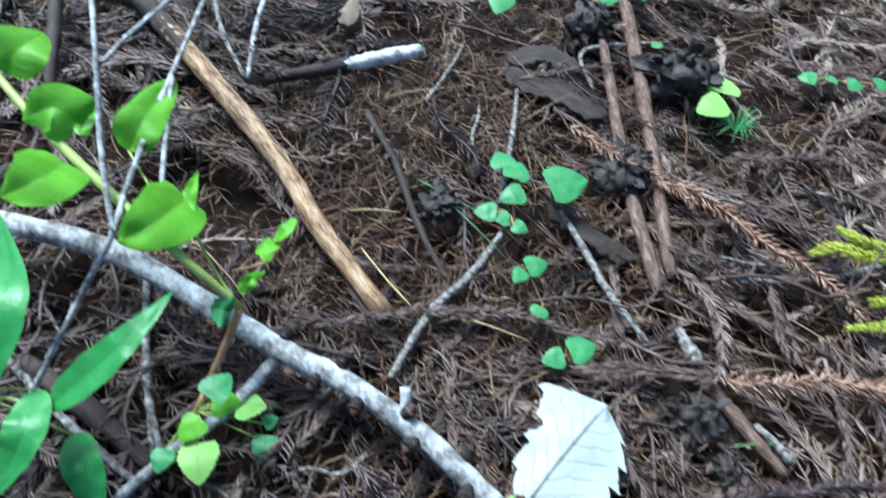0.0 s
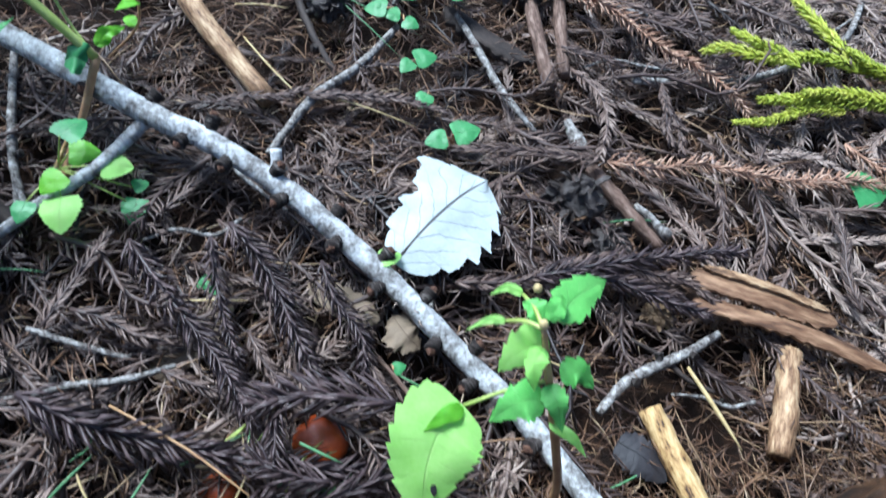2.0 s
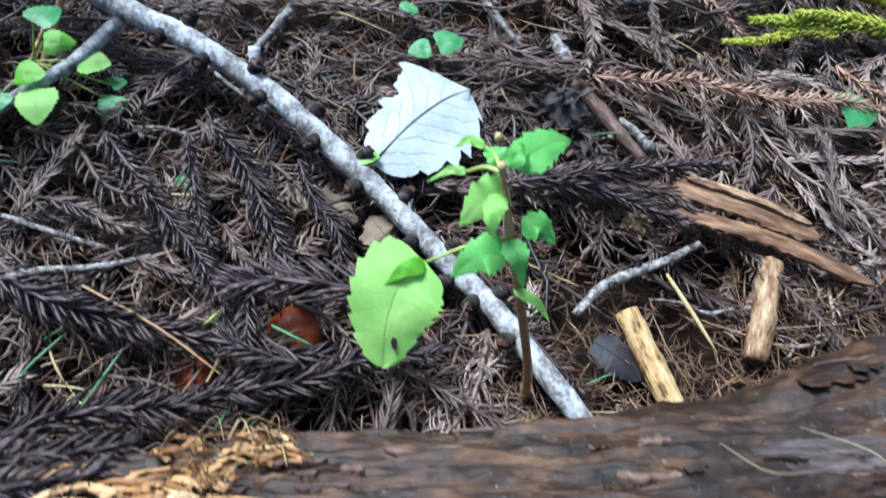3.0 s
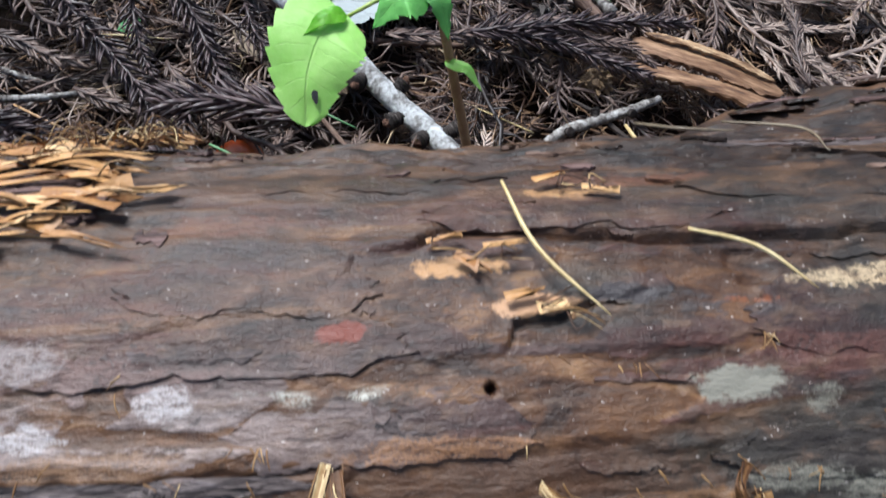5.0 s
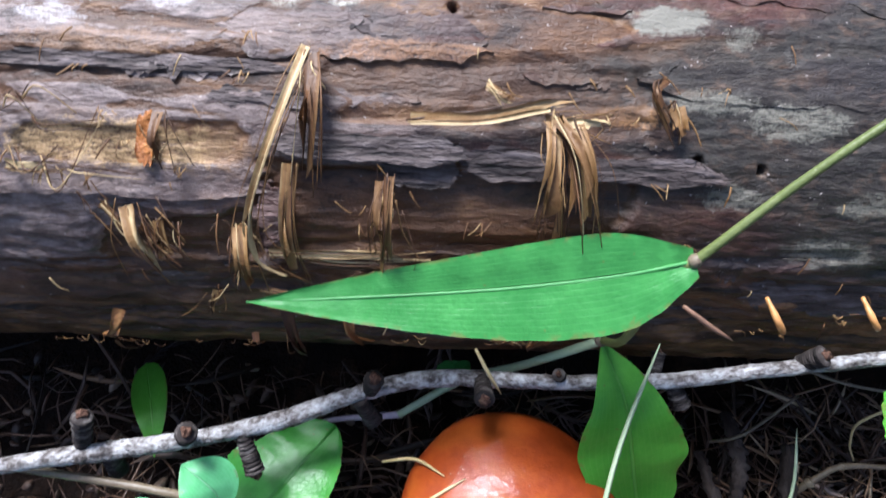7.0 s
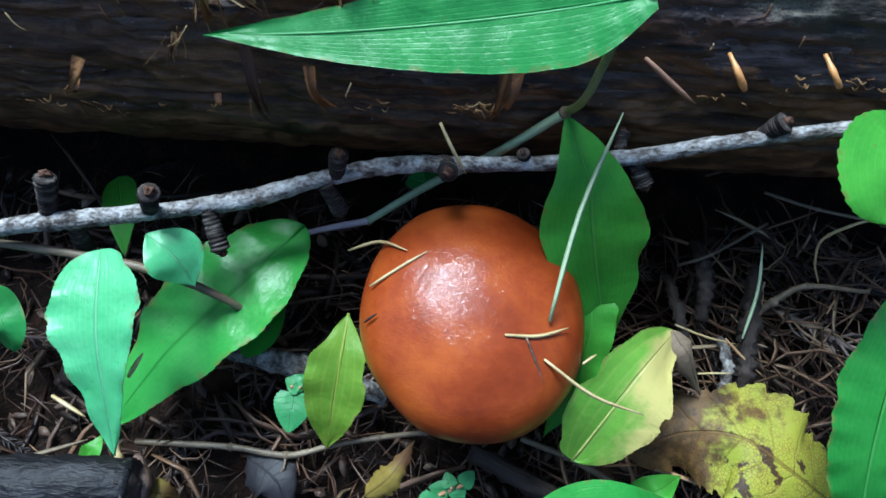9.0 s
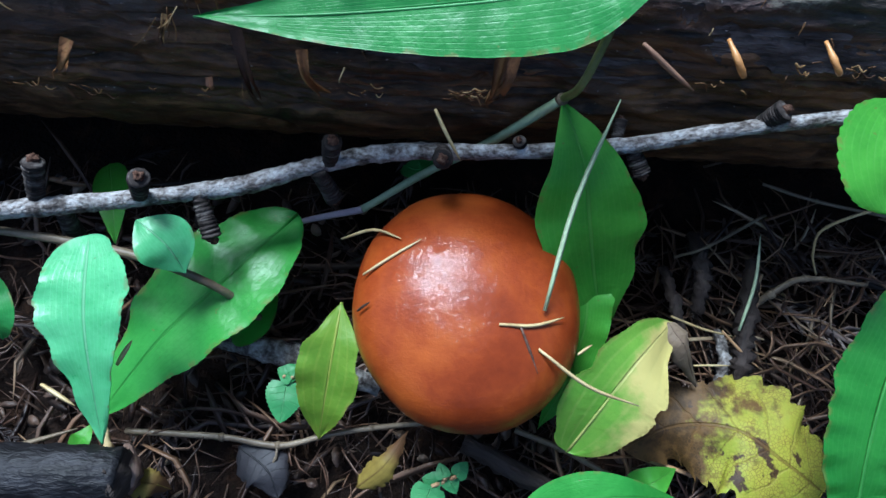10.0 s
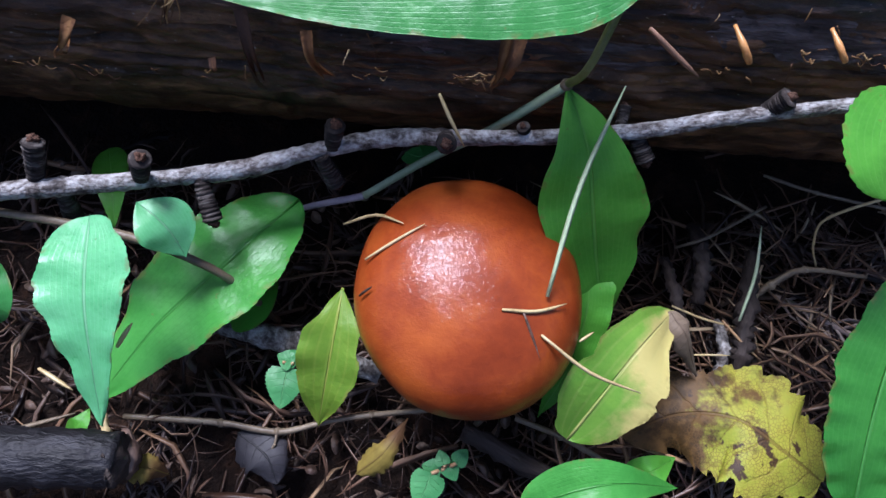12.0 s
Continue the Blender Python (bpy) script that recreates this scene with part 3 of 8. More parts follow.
def part(name, geo, material, parent, label="", uv=None, values=None, flat=False):
    """One mesh under a thing or a part; geo is given in the world's coordinates."""
    v, f = geo
    origin = np.array(parent.location) if parent.parent is None else np.array(parent.location) + np.array(parent.parent.location)
    ob = new(name, mesh_data(name, np.asarray(v, float) - origin, f, material, uv, values, flat))
    ob.parent = parent
    return tagged(ob, label)


def single(name, geo, material, label, category, group="", uv=None, values=None, kind="", flat=False):
    """A thing that is one mesh, with its origin at its middle."""
    v, f = geo
    v = np.asarray(v, float)
    mid = v.mean(axis=0)
    mid[2] = v[:, 2].min()
    ob = new(name, mesh_data(name, v - mid, f, material, uv, values, flat))
    ob.location = mid
    return tagged(ob, label, category, group, kind)


def blade(points, width, up=(0, 0, 1), shape="lance", n=24, m=8, fold=0.0, droop=0.0, wave=0.0, waves=8, teeth=0, tooth=0.12, ragged=0.0, notch=0.0, thick=0.00022, seed=1, lean=(1.0, 1.0), crest=None, ripple=0.0):
    """A leaf along the points: (vertices, faces) and its uv. shape gives the outline; fold lifts the edges, droop lowers them,
    wave ripples it across, teeth serrate the edge, ragged frays it."""
    c = spline(points, n)
    t, s, nor = frames(c, up)
    u = np.linspace(0, 1, n)
    if shape == "lance":
        w = np.sin(np.pi * np.clip(u, 0, 1) ** 0.62) ** 0.85 * (1 - 0.15 * u)
    elif shape == "grass":
        w = smooth(u, -0.17, 0.30) * (1 - np.clip((u - 0.36) / 0.64, 0, 1) ** 1.5)
    elif shape == "egg":
        w = np.sin(np.pi * u ** 0.72) ** 0.62
    elif shape == "broad":
        w = np.sin(np.pi * u ** 0.78) ** 0.72
    elif shape == "blunt":
        w = np.clip(np.sin(np.pi * np.clip(u, 0, 1) ** 0.86), 0, 1) ** 0.55
    elif shape == "spade":
        w = np.clip(np.sin(np.pi * np.clip(u, 0, 1) ** 0.62), 0, 1) ** 0.5
    elif shape == "spear":
        w = np.sin(np.pi * np.clip(u, 0, 1) ** 1.12) ** 0.9
    elif shape == "round":
        w = np.sqrt(np.clip(1 - (2 * u - 1) ** 2, 0, 1))
    elif shape == "heart":
        w = np.sin(np.pi * (0.10 + 0.90 * u) ** 0.62) ** 0.7
        w[-1] = 0
    else:
        w = np.clip(np.minimum(u, 1 - u) * 9, 0, 1) ** 0.6
    w = np.clip(w, 0.004, None)
    r = np.random.default_rng(seed)
    v = np.linspace(-1, 1, 2 * m + 1)
    saw = np.zeros((n, 2))
    if teeth:
        phase = (u * teeth) % 1.0
        saw += (tooth * (1 - phase))[:, None]
    if ragged:
        rag = r.random((n, 2)) * ragged
        saw -= rag
    if notch:
        saw -= notch * np.stack([smooth(lattice(u * 11 + 3, u * 0 + q, seed + 8), 0.5, 0.85) for q in (2.0, 9.0)], axis=1)
    if crest:
        saw[:, 0] += crest[1] * np.exp(-((u - crest[0]) / 0.14) ** 2)
    if ripple:
        saw += ripple * np.stack([lattice(u * 9 + 2, u * 0 + 3, seed + 21) - 0.5, lattice(u * 9 + 5, u * 0 + 8, seed + 22) - 0.5], axis=1) * 2
    half = width / 2 * w
    lop = np.where(v < 0, lean[0], lean[1])
    power = 1 if crest else 3 if notch else 6
    edge = np.where(v[None, :] < 0, (1 + saw[:, :1] * np.abs(v[None, :]) ** power), (1 + saw[:, 1:] * np.abs(v[None, :]) ** power))
    across = v[None, :] * half[:, None] * edge * lop[None, :]
    lift = fold * np.abs(v)[None, :] * half[:, None] - droop * (v ** 2)[None, :] * half[:, None]
    lift = lift + wave * np.sin(u * waves * 2 * np.pi + r.random() * 6)[:, None] * (np.abs(v) ** 1.2)[None, :] * (w ** 0.5)[:, None] * np.where(v > 0, 1, 0.8)[None, :]
    lift = lift + (lattice(np.repeat(u[:, None], len(v), 1) * 4, np.repeat(v[None], n, 0) * 1.5 + 5, seed + 3) - 0.5) * width * 0.05
    top = c[:, None] + s[:, None] * across[..., None] + nor[:, None] * lift[..., None]
    bottom = top - nor[:, None] * thick
    k = len(v)
    verts = np.vstack([top.reshape(-1, 3), bottom.reshape(-1, 3)])
    f, off = [], n * k
    for i in range(n - 1):
        for j in range(k - 1):
            a, b, c2, d = i * k + j, i * k + j + 1, (i + 1) * k + j + 1, (i + 1) * k + j
            f += [(a, b, c2, d), (off + d, off + c2, off + b, off + a)]
    e = 2 * off
    for i in range(n - 1):
        f += [(e + i, e + i + 1, e + n + i + 1, e + n + i), (e + 2 * n + i, e + 3 * n + i, e + 3 * n + i + 1, e + 2 * n + i + 1)]
    verts = np.vstack([verts, top[:, 0], bottom[:, 0], top[:, -1], bottom[:, -1]])
    uv = np.stack([np.repeat(u, k), np.tile((v + 1) / 2, n)], axis=1)
    rim = [np.stack([u, np.full(n, q)], axis=1) for q in (0.03, 0.03, 0.97, 0.97)]
    return (verts, f), np.vstack([uv, uv, *rim])


def lump(centre, radii, n=10, rough=0.3, seed=1, scale=3.0):
    """A knobbly rounded lump."""
    a = np.linspace(0, np.pi, n + 1)
    b = np.arange(2 * n) * np.pi / n
    v, f = [], []
    A, B = np.meshgrid(a, b, indexing="ij")
    k = 1 + rough * (fractal(A * scale + 3, B * scale / 2, seed, 3) - 0.5) * 2
    xyz = np.stack([np.sin(A) * np.cos(B), np.sin(A) * np.sin(B), np.cos(A)], axis=-1) * k[..., None] * np.array(radii) + np.array(centre)
    v = xyz.reshape(-1, 3)
    w = 2 * n
    for i in range(n):
        f += [(i * w + j, (i + 1) * w + j, (i + 1) * w + (j + 1) % w, i * w + (j + 1) % w) for j in range(w)]
    return v, f


def needle_geo(p, q, width, bend=0.0, sides=4, n=5, up=(0, 0, 1)):
    """A flat, slightly bent needle from p to q."""
    p, q = np.array(p, float), np.array(q, float)
    mid = (p + q) / 2 + np.cross(q - p, np.array(up)) * bend + np.array(up) * np.linalg.norm(q - p) * 0.03
    return tube([p, mid, q], [width * 0.35, width * 0.5, width * 0.5, width * 0.42, width * 0.12], sides, n, up=up)


# ---- cedar sprigs: a thin axis with overlapping awl-shaped needles ----
def sprig_geo(length, needles, size, spread=0.55, flat=0.7, seed=1, taper=0.5, sag=0.06, stout=1.0, whorl=False):
    """A sprig along +x from the origin: vertices, faces, and a tone for each vertex."""
    r = np.random.default_rng(seed)
    ax = spline([(0, 0, 0), (length * 0.35, length * sag * (r.random() - 0.5) * 2, 0.001), (length * 0.7, length * sag * 2 * (r.random() - 0.5), 0.001), (length, length * sag * 2 * (r.random() - 0.5), 0)], 40)
    t, s, m = frames(ax)
    vs, fs, tone, k = [], [], [], 0
    sv, sf = tube(ax[::6], [size * 0.10, size * 0.08, size * 0.05], 5, 9)
    vs.append(sv)
    fs += sf
    k = len(sv)
    tone += [0.35] * len(sv)
    ring = np.array([0.0, 2.094, 4.189])
    for i in range(needles):
        g = (i + 0.3) / needles
        w = min(39, int(g * 39.99))
        a = i * 2.39996 + r.normal(0, 0.3) if whorl else (0.0 if i % 2 else math.pi) + r.normal(0, 0.22) + (1.5 if i % 5 == 0 else 0.0)
        out = np.cos(a) * s[w] + np.sin(a) * flat * m[w]
        ln = size * (0.85 + 0.3 * r.random()) * (1 - taper * g ** 3)
        sp = spread * (0.8 + 0.45 * r.random()) * (1.3 if r.random() < 0.06 else 1.0)
        sp, curve = (sp * 1.35, 0.75) if whorl else (sp, 0.45)
        d1 = t[w] * math.cos(sp) + out * math.sin(sp)
        d2 = t[w] * math.cos(sp * curve) + out * math.sin(sp * curve) + r.normal(0, 0.07, 3)
        b0 = ax[w]
        b1 = b0 + d1 * ln * 0.55
        b2 = b1 + d2 * ln * 0.5
        e1 = np.cross(d1, out if whorl else m[w])
        e1 /= np.linalg.norm(e1) + 1e-9
        e2 = np.cross(e1, d1)
        wd = size * r.uniform(0.06, 0.085) * stout
        tri = np.cos(ring)[:, None] * e1 * 1.15 + np.sin(ring)[:, None] * e2 * 0.75
        vs.append(np.vstack([b0 + tri * wd * 0.9, b1 + tri * wd, b2[None]]))
        fs += [(k, k + 1, k + 4, k + 3), (k + 1, k + 2, k + 5, k + 4), (k + 2, k, k + 3, k + 5), (k + 3, k + 4, k + 6), (k + 4, k + 5, k + 6), (k + 5, k + 3, k + 6)]
        q = 0.25 + 0.5 * r.random()
        tone += [q] * 7
        k += 7
    return np.vstack(vs), fs, np.array(tone)


def turned(v, yaw, tilt, roll, scale, at):
    m = np.array(Euler((roll, tilt, yaw)).to_matrix()) * scale
    return v @ m.T + np.array(at)


SPRIGS = [sprig_geo(0.075 + 0.016 * (i % 4), 62 + 8 * (i % 3), 0.0130 + 0.0016 * (i % 3), 0.48 + 0.09 * (i % 4), 0.45, 40 + i, sag=0.12, stout=0.70) for i in range(4)]
SPRIGS += [sprig_geo(0.060 + 0.022 * (i % 4), 30 + 6 * (i % 3), 0.0165 + 0.002 * (i % 3), 0.66 + 0.08 * (i % 4), 0.8, 60 + i, sag=0.18, stout=0.58) for i in range(4)]


# ---- the ground, one sheet to the horizon ----
def build_ground():
    def axis(lo, hi, step):
        core = list(np.arange(lo, hi + 1e-9, step))
        d, a, b = step, [], []
        left, right = lo, hi
        while right < 60:
            d *= 1.35
            left, right = left - d, right + d
            a.append(left)
            b.append(right)
        return np.array(a[::-1] + core + b)
    xs, ys = axis(-0.62, 0.72, 0.008), axis(-0.42, 1.0, 0.008)
    X, Y = np.meshgrid(xs, ys, indexing="ij")
    Z = floor_z(X, Y) - 0.014 + (fractal(X * 14 + 50, Y * 14 + 50, 3, 4) - 0.5) * 0.016 + (lattice(X * 180 + 900, Y * 180 + 900, 9) - 0.5) * 0.004
    Z = Z - 0.016 * smooth(bare(X, Y), 0.50, 0.62)
    far = np.clip(np.hypot(X, Y - 0.3) - 1.5, 0, 60)
    Z = Z + (fractal(X * 0.7 + 90, Y * 0.7 + 90, 5, 3) - 0.5) * 0.25 * np.clip(far, 0, 1)
    k = len(ys)
    v = np.stack([X, Y, Z], axis=-1).reshape(-1, 3)
    f = [(i * k + j, (i + 1) * k + j, (i + 1) * k + j + 1, i * k + j + 1) for i in range(len(xs) - 1) for j in range(k - 1)]
    ob = new("ground", mesh_data("ground", v, f, SOIL))
    tagged(ob, "dark brown forest soil under needle litter", "ground", kind="structure")


build_ground()


# ---- an unseen dark ring added to hold back sky light: low all round, tall on the side away from the light ----
def build_sky_block():
    SKY_BLOCK = plain_mat("dark_sky_block", [(0.3, (0.006, 0.008, 0.005)), (0.5, (0.022, 0.03, 0.014)), (0.7, (0.06, 0.08, 0.03))], 1.2, (3, 3, 1), 0.9, 0.1, 0.05, 6)
    n, m = 96, 14
    v = []
    for j in range(m):
        for i in range(n):
            a = 2 * math.pi * i / n
            away = 0.5 - 0.5 * math.sin(a - 0.6)
            high = 1.2 + 2.2 * away ** 1.5 + 0.8 * math.sin(i * 2.4) * away
            r = 6.0 + 0.5 * math.sin(i * 1.7 + j) + 0.15 * j
            v.append((r * math.cos(a), r * math.sin(a), -0.6 + high * j / (m - 1)))
    f = [(j * n + i, j * n + (i + 1) % n, (j + 1) * n + (i + 1) % n, (j + 1) * n + i) for j in range(m - 1) for i in range(n)]
    tagged(new("backdrop", mesh_data("backdrop", v, f, SKY_BLOCK)), "unseen dark green ring added to block low sky light", "backdrop", kind="structure")


build_sky_block()


# ---- the fallen log ----
LOG_Y, LOG_Z, LOG_R = -0.023, 0.111, 0.0786


def on_log(x, degrees, h=0.0):
    a = np.radians(degrees)
    return np.stack([np.asarray(x, float) + 0 * a, LOG_Y - (LOG_R + h) * np.sin(a), LOG_Z + (LOG_R + h) * np.cos(a)], axis=-1)


def log_relief(x, deg):
    """Height of the bark over the log's round, and which layer lies open (1: outer bark, 0: bast)."""
    th = deg / 360.0
    warp = (fractal(x * 16 + 40, th * 24, 21, 3, 24) - 0.5) * 0.05
    h = (fractal(x * 6 + 30, th * 8, 11, 2, 8) - 0.5) * 0.0024
    layer = np.zeros_like(x)
    for i, (fx, ft, cut, high) in enumerate(((5, 14, 0.40, 0.00045), (8, 24, 0.47, 0.00035), (14, 36, 0.54, 0.0003))):
        nz = fractal(x * fx + 60 + warp * 30, (th + warp * 0.12) * ft, 31 + 5 * i, 4, ft)
        up = smooth(nz, cut, cut + 0.018)
        h = h + up * high
        layer = layer + up * (0.45, 0.35, 0.2)[i]
    h = h + (fractal(x * 55 + 70, th * 110, 61, 4, 110) - 0.5) * 0.0007 + (fractal(x * 45 + 20, th * 200, 66, 2, 200) - 0.5) * 0.0005
    # a long open crack along the top, stepping down at the light end, and two thin ones below it
    line = np.interp(x, (-0.4, -0.088, -0.081, -0.066, -0.051, -0.041, -0.032, -0.031, -0.0196, -0.012, 0.004, 0.016, 0.039, 0.06, 0.096, 0.4), (22, 12.8, 8.4, 5.2, 2.6, -0.6, -2.7, -6.3, -9.1, -12.0, -12.2, -10.4, -8.5, -9.7, -9.7, -14)) + (lattice(x * 160 + 800, x * 0, 71) - 0.5) * 1.6
    gap = np.abs(deg - line)
    h = h - 0.0028 * smooth(gap, 1.1, 0.3) * (0.15 + 0.85 * smooth(x, -0.03, -0.015)) + (0.0005 + 0.0008 * smooth(x, -0.03, -0.01)) * smooth(line - deg, -0.3, 0.15) * smooth(line - deg, 14, 4)
    for xs, ds, deep in (((-0.0894, -0.0761, -0.0752, -0.0641, -0.047, -0.0455), (13, 12.7, 11.2, 10.3, 11, 8), 0.0004), ((0.0004, 0.0019, 0.014, 0.0192, 0.0304), (9, 5.7, 4.2, 2.2, 0.7), 0.0024), ((-0.12, -0.075, -0.042, -0.034), (27.5, 26.5, 25.6, 25), 0.0009), ((-0.12, -0.08, -0.05), (29.5, 28.6, 27.4), 0.0007)):
        track = np.interp(x, xs, ds) + (lattice(x * 200 + 300, x * 0, 72) - 0.5) * 1.4
        on = smooth(x, xs[0] - 0.002, xs[0] + 0.001) * smooth(x, xs[-1] + 0.002, xs[-1] - 0.001)
        h = h - deep * smooth(np.abs(deg - track), 1.0, 0.3) * on + 0.0004 * smooth(track - deg, -0.3, 0.2) * smooth(track - deg, 9, 3) * on
    # two torn hollows where the bark has come away
    wob = (fractal(x * 60 + 20, th * 90, 81, 3, 90) - 0.5)
    for x0, x1, d0, d1, deep in ((-0.031, 0.044, 23, 36, 0.0008), (-0.046, 0.040, 42, 72, 0.0024), (-0.100, -0.045, 36.5, 44, 0.0009), (-0.085, -0.046, 51, 72, 0.0020), (0.012, 0.060, -7, 1.5, 0.0010), (0.050, 0.14, -7, 1.5, 0.0008)):
        a = smooth(x + wob * 0.012, x0, x0 + 0.003) * smooth(x + wob * 0.012, x1, x1 - 0.003) * smooth(deg + wob * 5, d0, d0 + 1.5) * smooth(deg + wob * 5, d1, d1 - (1.5 if d1 < 70 else 14))
        h = h - a * deep
        layer = layer * (1 - a)
    # beetle holes
    for hx, hd in ((-0.0037, 15.0), (0.0689, 40.0), (0.0537, 39.0)):
        d = np.hypot(x - hx, np.radians(deg - hd) * LOG_R)
        h = h - 0.006 * smooth(d, 0.0013, 0.0008)
    ridge = np.abs(fractal(x * 5 + 33, (th + warp * 0.3) * 64, 91, 3, 64) - 0.5)
    h = h - 0.0005 * smooth(ridge, 0.010, 0.0) * smooth(lattice(x * 14 + 7, th * 30, 97, 30), 0.55, 0.75)
    h = h - 0.0025 - 0.004 * smooth(deg, 48, 80)
    h = h + (fractal(x * 60 + 11, th * 120, 103, 4, 120) - 0.5) * 0.0034 * smooth(deg, 50, 66) + (fractal(x * 95 + 31, th * 240, 107, 3, 240) - 0.5) * 0.0022 * smooth(deg, 46, 60)
    split = np.abs(fractal(x * 9 + 3, (th + warp * 0.2) * 70, 141, 3, 70) - 0.5)
    h = h - 0.0030 * smooth(split, 0.035, 0.0) * smooth(deg, 56, 68)
    back = smooth(-deg, 18, 38)
    h = h + back * ((fractal(x * 26 + 71, th * 110, 113, 4, 110) - 0.5) * 0.0085 + (fractal(x * 70 + 21, th * 190, 117, 3, 190) - 0.5) * 0.0035)
    layer = layer * (1 - 0.85 * smooth(deg, 56, 70))
    # the far flank: sunken where the bark is gone, swollen with rot at the other end
    swell = np.interp(x, (-0.5, -0.16, -0.13, -0.10, -0.02, 0.014, 0.047, 0.075, 0.102, 0.132, 0.20, 0.45), (-0.006, -0.013, -0.010, -0.001, -0.002, 0.002, 0.008, 0.011, 0.021, 0.032, 0.030, 0.005))
    h = h + swell * smooth(-deg, 50, 82) * smooth(-deg, 165, 110) * (0.8 + 0.4 * fractal(x * 30 + 9, th * 60, 131, 3, 60))
    return h, np.clip(layer, 0, 1)


def build_log():
    xs = np.concatenate([np.linspace(-1.55, -0.17, 110)[:-1], np.linspace(-0.17, 0.19, 560), np.linspace(0.19, 1.6, 112)[1:]])
    dg = np.concatenate([np.linspace(-180, -70, 40)[:-1], np.linspace(-70, 95, 330), np.linspace(95, 180, 30)[1:-1]])
    X, Dg = np.meshgrid(xs, dg, indexing="ij")
    h, layer = log_relief(X, Dg)
    v = on_log(X, Dg, h).reshape(-1, 3)
    k = len(dg)
    f = [(i * k + j, i * k + (j + 1) % k, (i + 1) * k + (j + 1) % k, (i + 1) * k + j) for i in range(len(xs) - 1) for j in range(k)]
    ends = len(v)
    v = np.vstack([v, [[xs[0], LOG_Y, LOG_Z], [xs[-1], LOG_Y, LOG_Z]]])
    f += [(ends, (j + 1) % k, j) for j in range(k)] + [(ends + 1, (len(xs) - 1) * k + j, (len(xs) - 1) * k + (j + 1) % k) for j in range(k)]
    log = thing("fallen_log", (0.0, LOG_Y, LOG_Z - LOG_R), "fallen conifer log with peeling purple-brown bark lying on the litter", "log")
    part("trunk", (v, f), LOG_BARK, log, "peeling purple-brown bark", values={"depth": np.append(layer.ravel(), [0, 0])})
    return log


LOG = build_log()


def bark_plate(x0, x1, d0, d1, lift, material, seed, curl=0.0, thick=0.0008, n=80, m=12, rag=0.35, label=""):
    """A flake of bark that follows the log's round, with ragged ends and a lifted lower edge (curl)."""
    r = np.random.default_rng(seed)
    u, w = np.linspace(0, 1, n), np.linspace(0, 1, m)
    lo = d0 + (d1 - d0) * rag * (fractal(u * 9 + 5, u * 0 + 2, seed, 5) - 0.35)
    hi = d1 - (d1 - d0) * rag * (fractal(u * 9 + 25, u * 0 + 7, seed + 9, 5) - 0.35)
    pinch = np.clip(np.minimum(u, 1 - u) * 9, 0.25, 1) ** 0.7
    mid = (lo + hi) / 2
    lo, hi = mid + (lo - mid) * pinch, mid + (hi - mid) * pinch
    deg = lo[:, None] + (hi - lo)[:, None] * w[None]
    x = x0 + (x1 - x0) * u[:, None] + (fractal(w * 6 + 3, w * 0, seed + 4, 3) - 0.5)[None] * (x1 - x0) * 0.10 * (np.abs(u - 0.5) * 2)[:, None] ** 2
    rel = log_relief(x, deg)[0]
    base = rel.mean() + 0.35 * (rel - rel.mean())
    h = base + lift * 0.16 + curl * 0.25 * w[None] ** 2 + (fractal(x * 120 + 70, deg * 0.4 + 90, seed + 2, 3) - 0.5) * 0.0009
    top = on_log(x, deg, h).reshape(-1, 3)
    bot = on_log(x, deg, h - thick).reshape(-1, 3)
    f, off = [], n * m
    for i in range(n - 1):
        for j in range(m - 1):
            a, b, c, d = i * m + j, i * m + j + 1, (i + 1) * m + j + 1, (i + 1) * m + j
            f += [(a, b, c, d), (off + d, off + c, off + b, off + a)]
    rim = [i * m for i in range(n)] + [(n - 1) * m + j for j in range(1, m)] + [i * m + m - 1 for i in range(n - 2, -1, -1)] + list(range(m - 2, 0, -1))
    k, e = len(rim), 2 * off
    f += [(e + i, e + (i + 1) % k, e + k + (i + 1) % k, e + k + i) for i in range(k)]
    v = np.vstack([top, bot, top[rim], bot[rim]])
    return part("bark_plate", (v, f), material, LOG, label, values={"depth": np.full(len(v), 0.9)})


bark_plate(-0.042, 0.000, 36.5, 41.5, 0.0110, PLATE, 1, 0.0020, label="dark grey bark strip")
bark_plate(-0.018, -0.001, 40, 45.5, 0.0110, PLATE, 2, 0.0020, label="dark grey bark strip")
bark_plate(0.000, 0.060, 38.5, 43.5, 0.0110, PLATE, 3, 0.0012)
bark_plate(-0.0465, -0.0390, 46, 58.5, 0.012, PLATE_PURPLE, 31, 0.004, n=20, m=16, rag=0.2, label="red-brown curled flake")
bark_plate(-0.135, -0.045, 43.5, 49.5, 0.0025, LOG_BARK, 4, 0.0025)
bark_plate(-0.120, -0.038, 25.5, 28.5, 0.0022, PLATE, 5, 0.0008)
bark_plate(-0.055, 0.004, 17, 25.5, 0.0016, LOG_BARK, 6, 0.0012)
bark_plate(-0.100, -0.020, 3.0, 13, 0.0014, LOG_BARK, 7, 0.0010)
bark_plate(-0.078, -0.026, -6, 3.5, 0.0022, LOG_BARK, 8, 0.0012)
bark_plate(0.016, 0.036, -3, 2.5, 0.0018, LOG_BARK, 9, 0.0010)
bark_plate(0.050, 0.135, -2, 12, 0.0016, LOG_BARK, 10, 0.0008)
bark_plate(0.040, 0.105, 22, 29, 0.0014, LOG_BARK, 11, 0.0010)
bark_plate(-0.015, 0.055, -20, -11, 0.0016, LOG_BARK, 12, 0.0010)
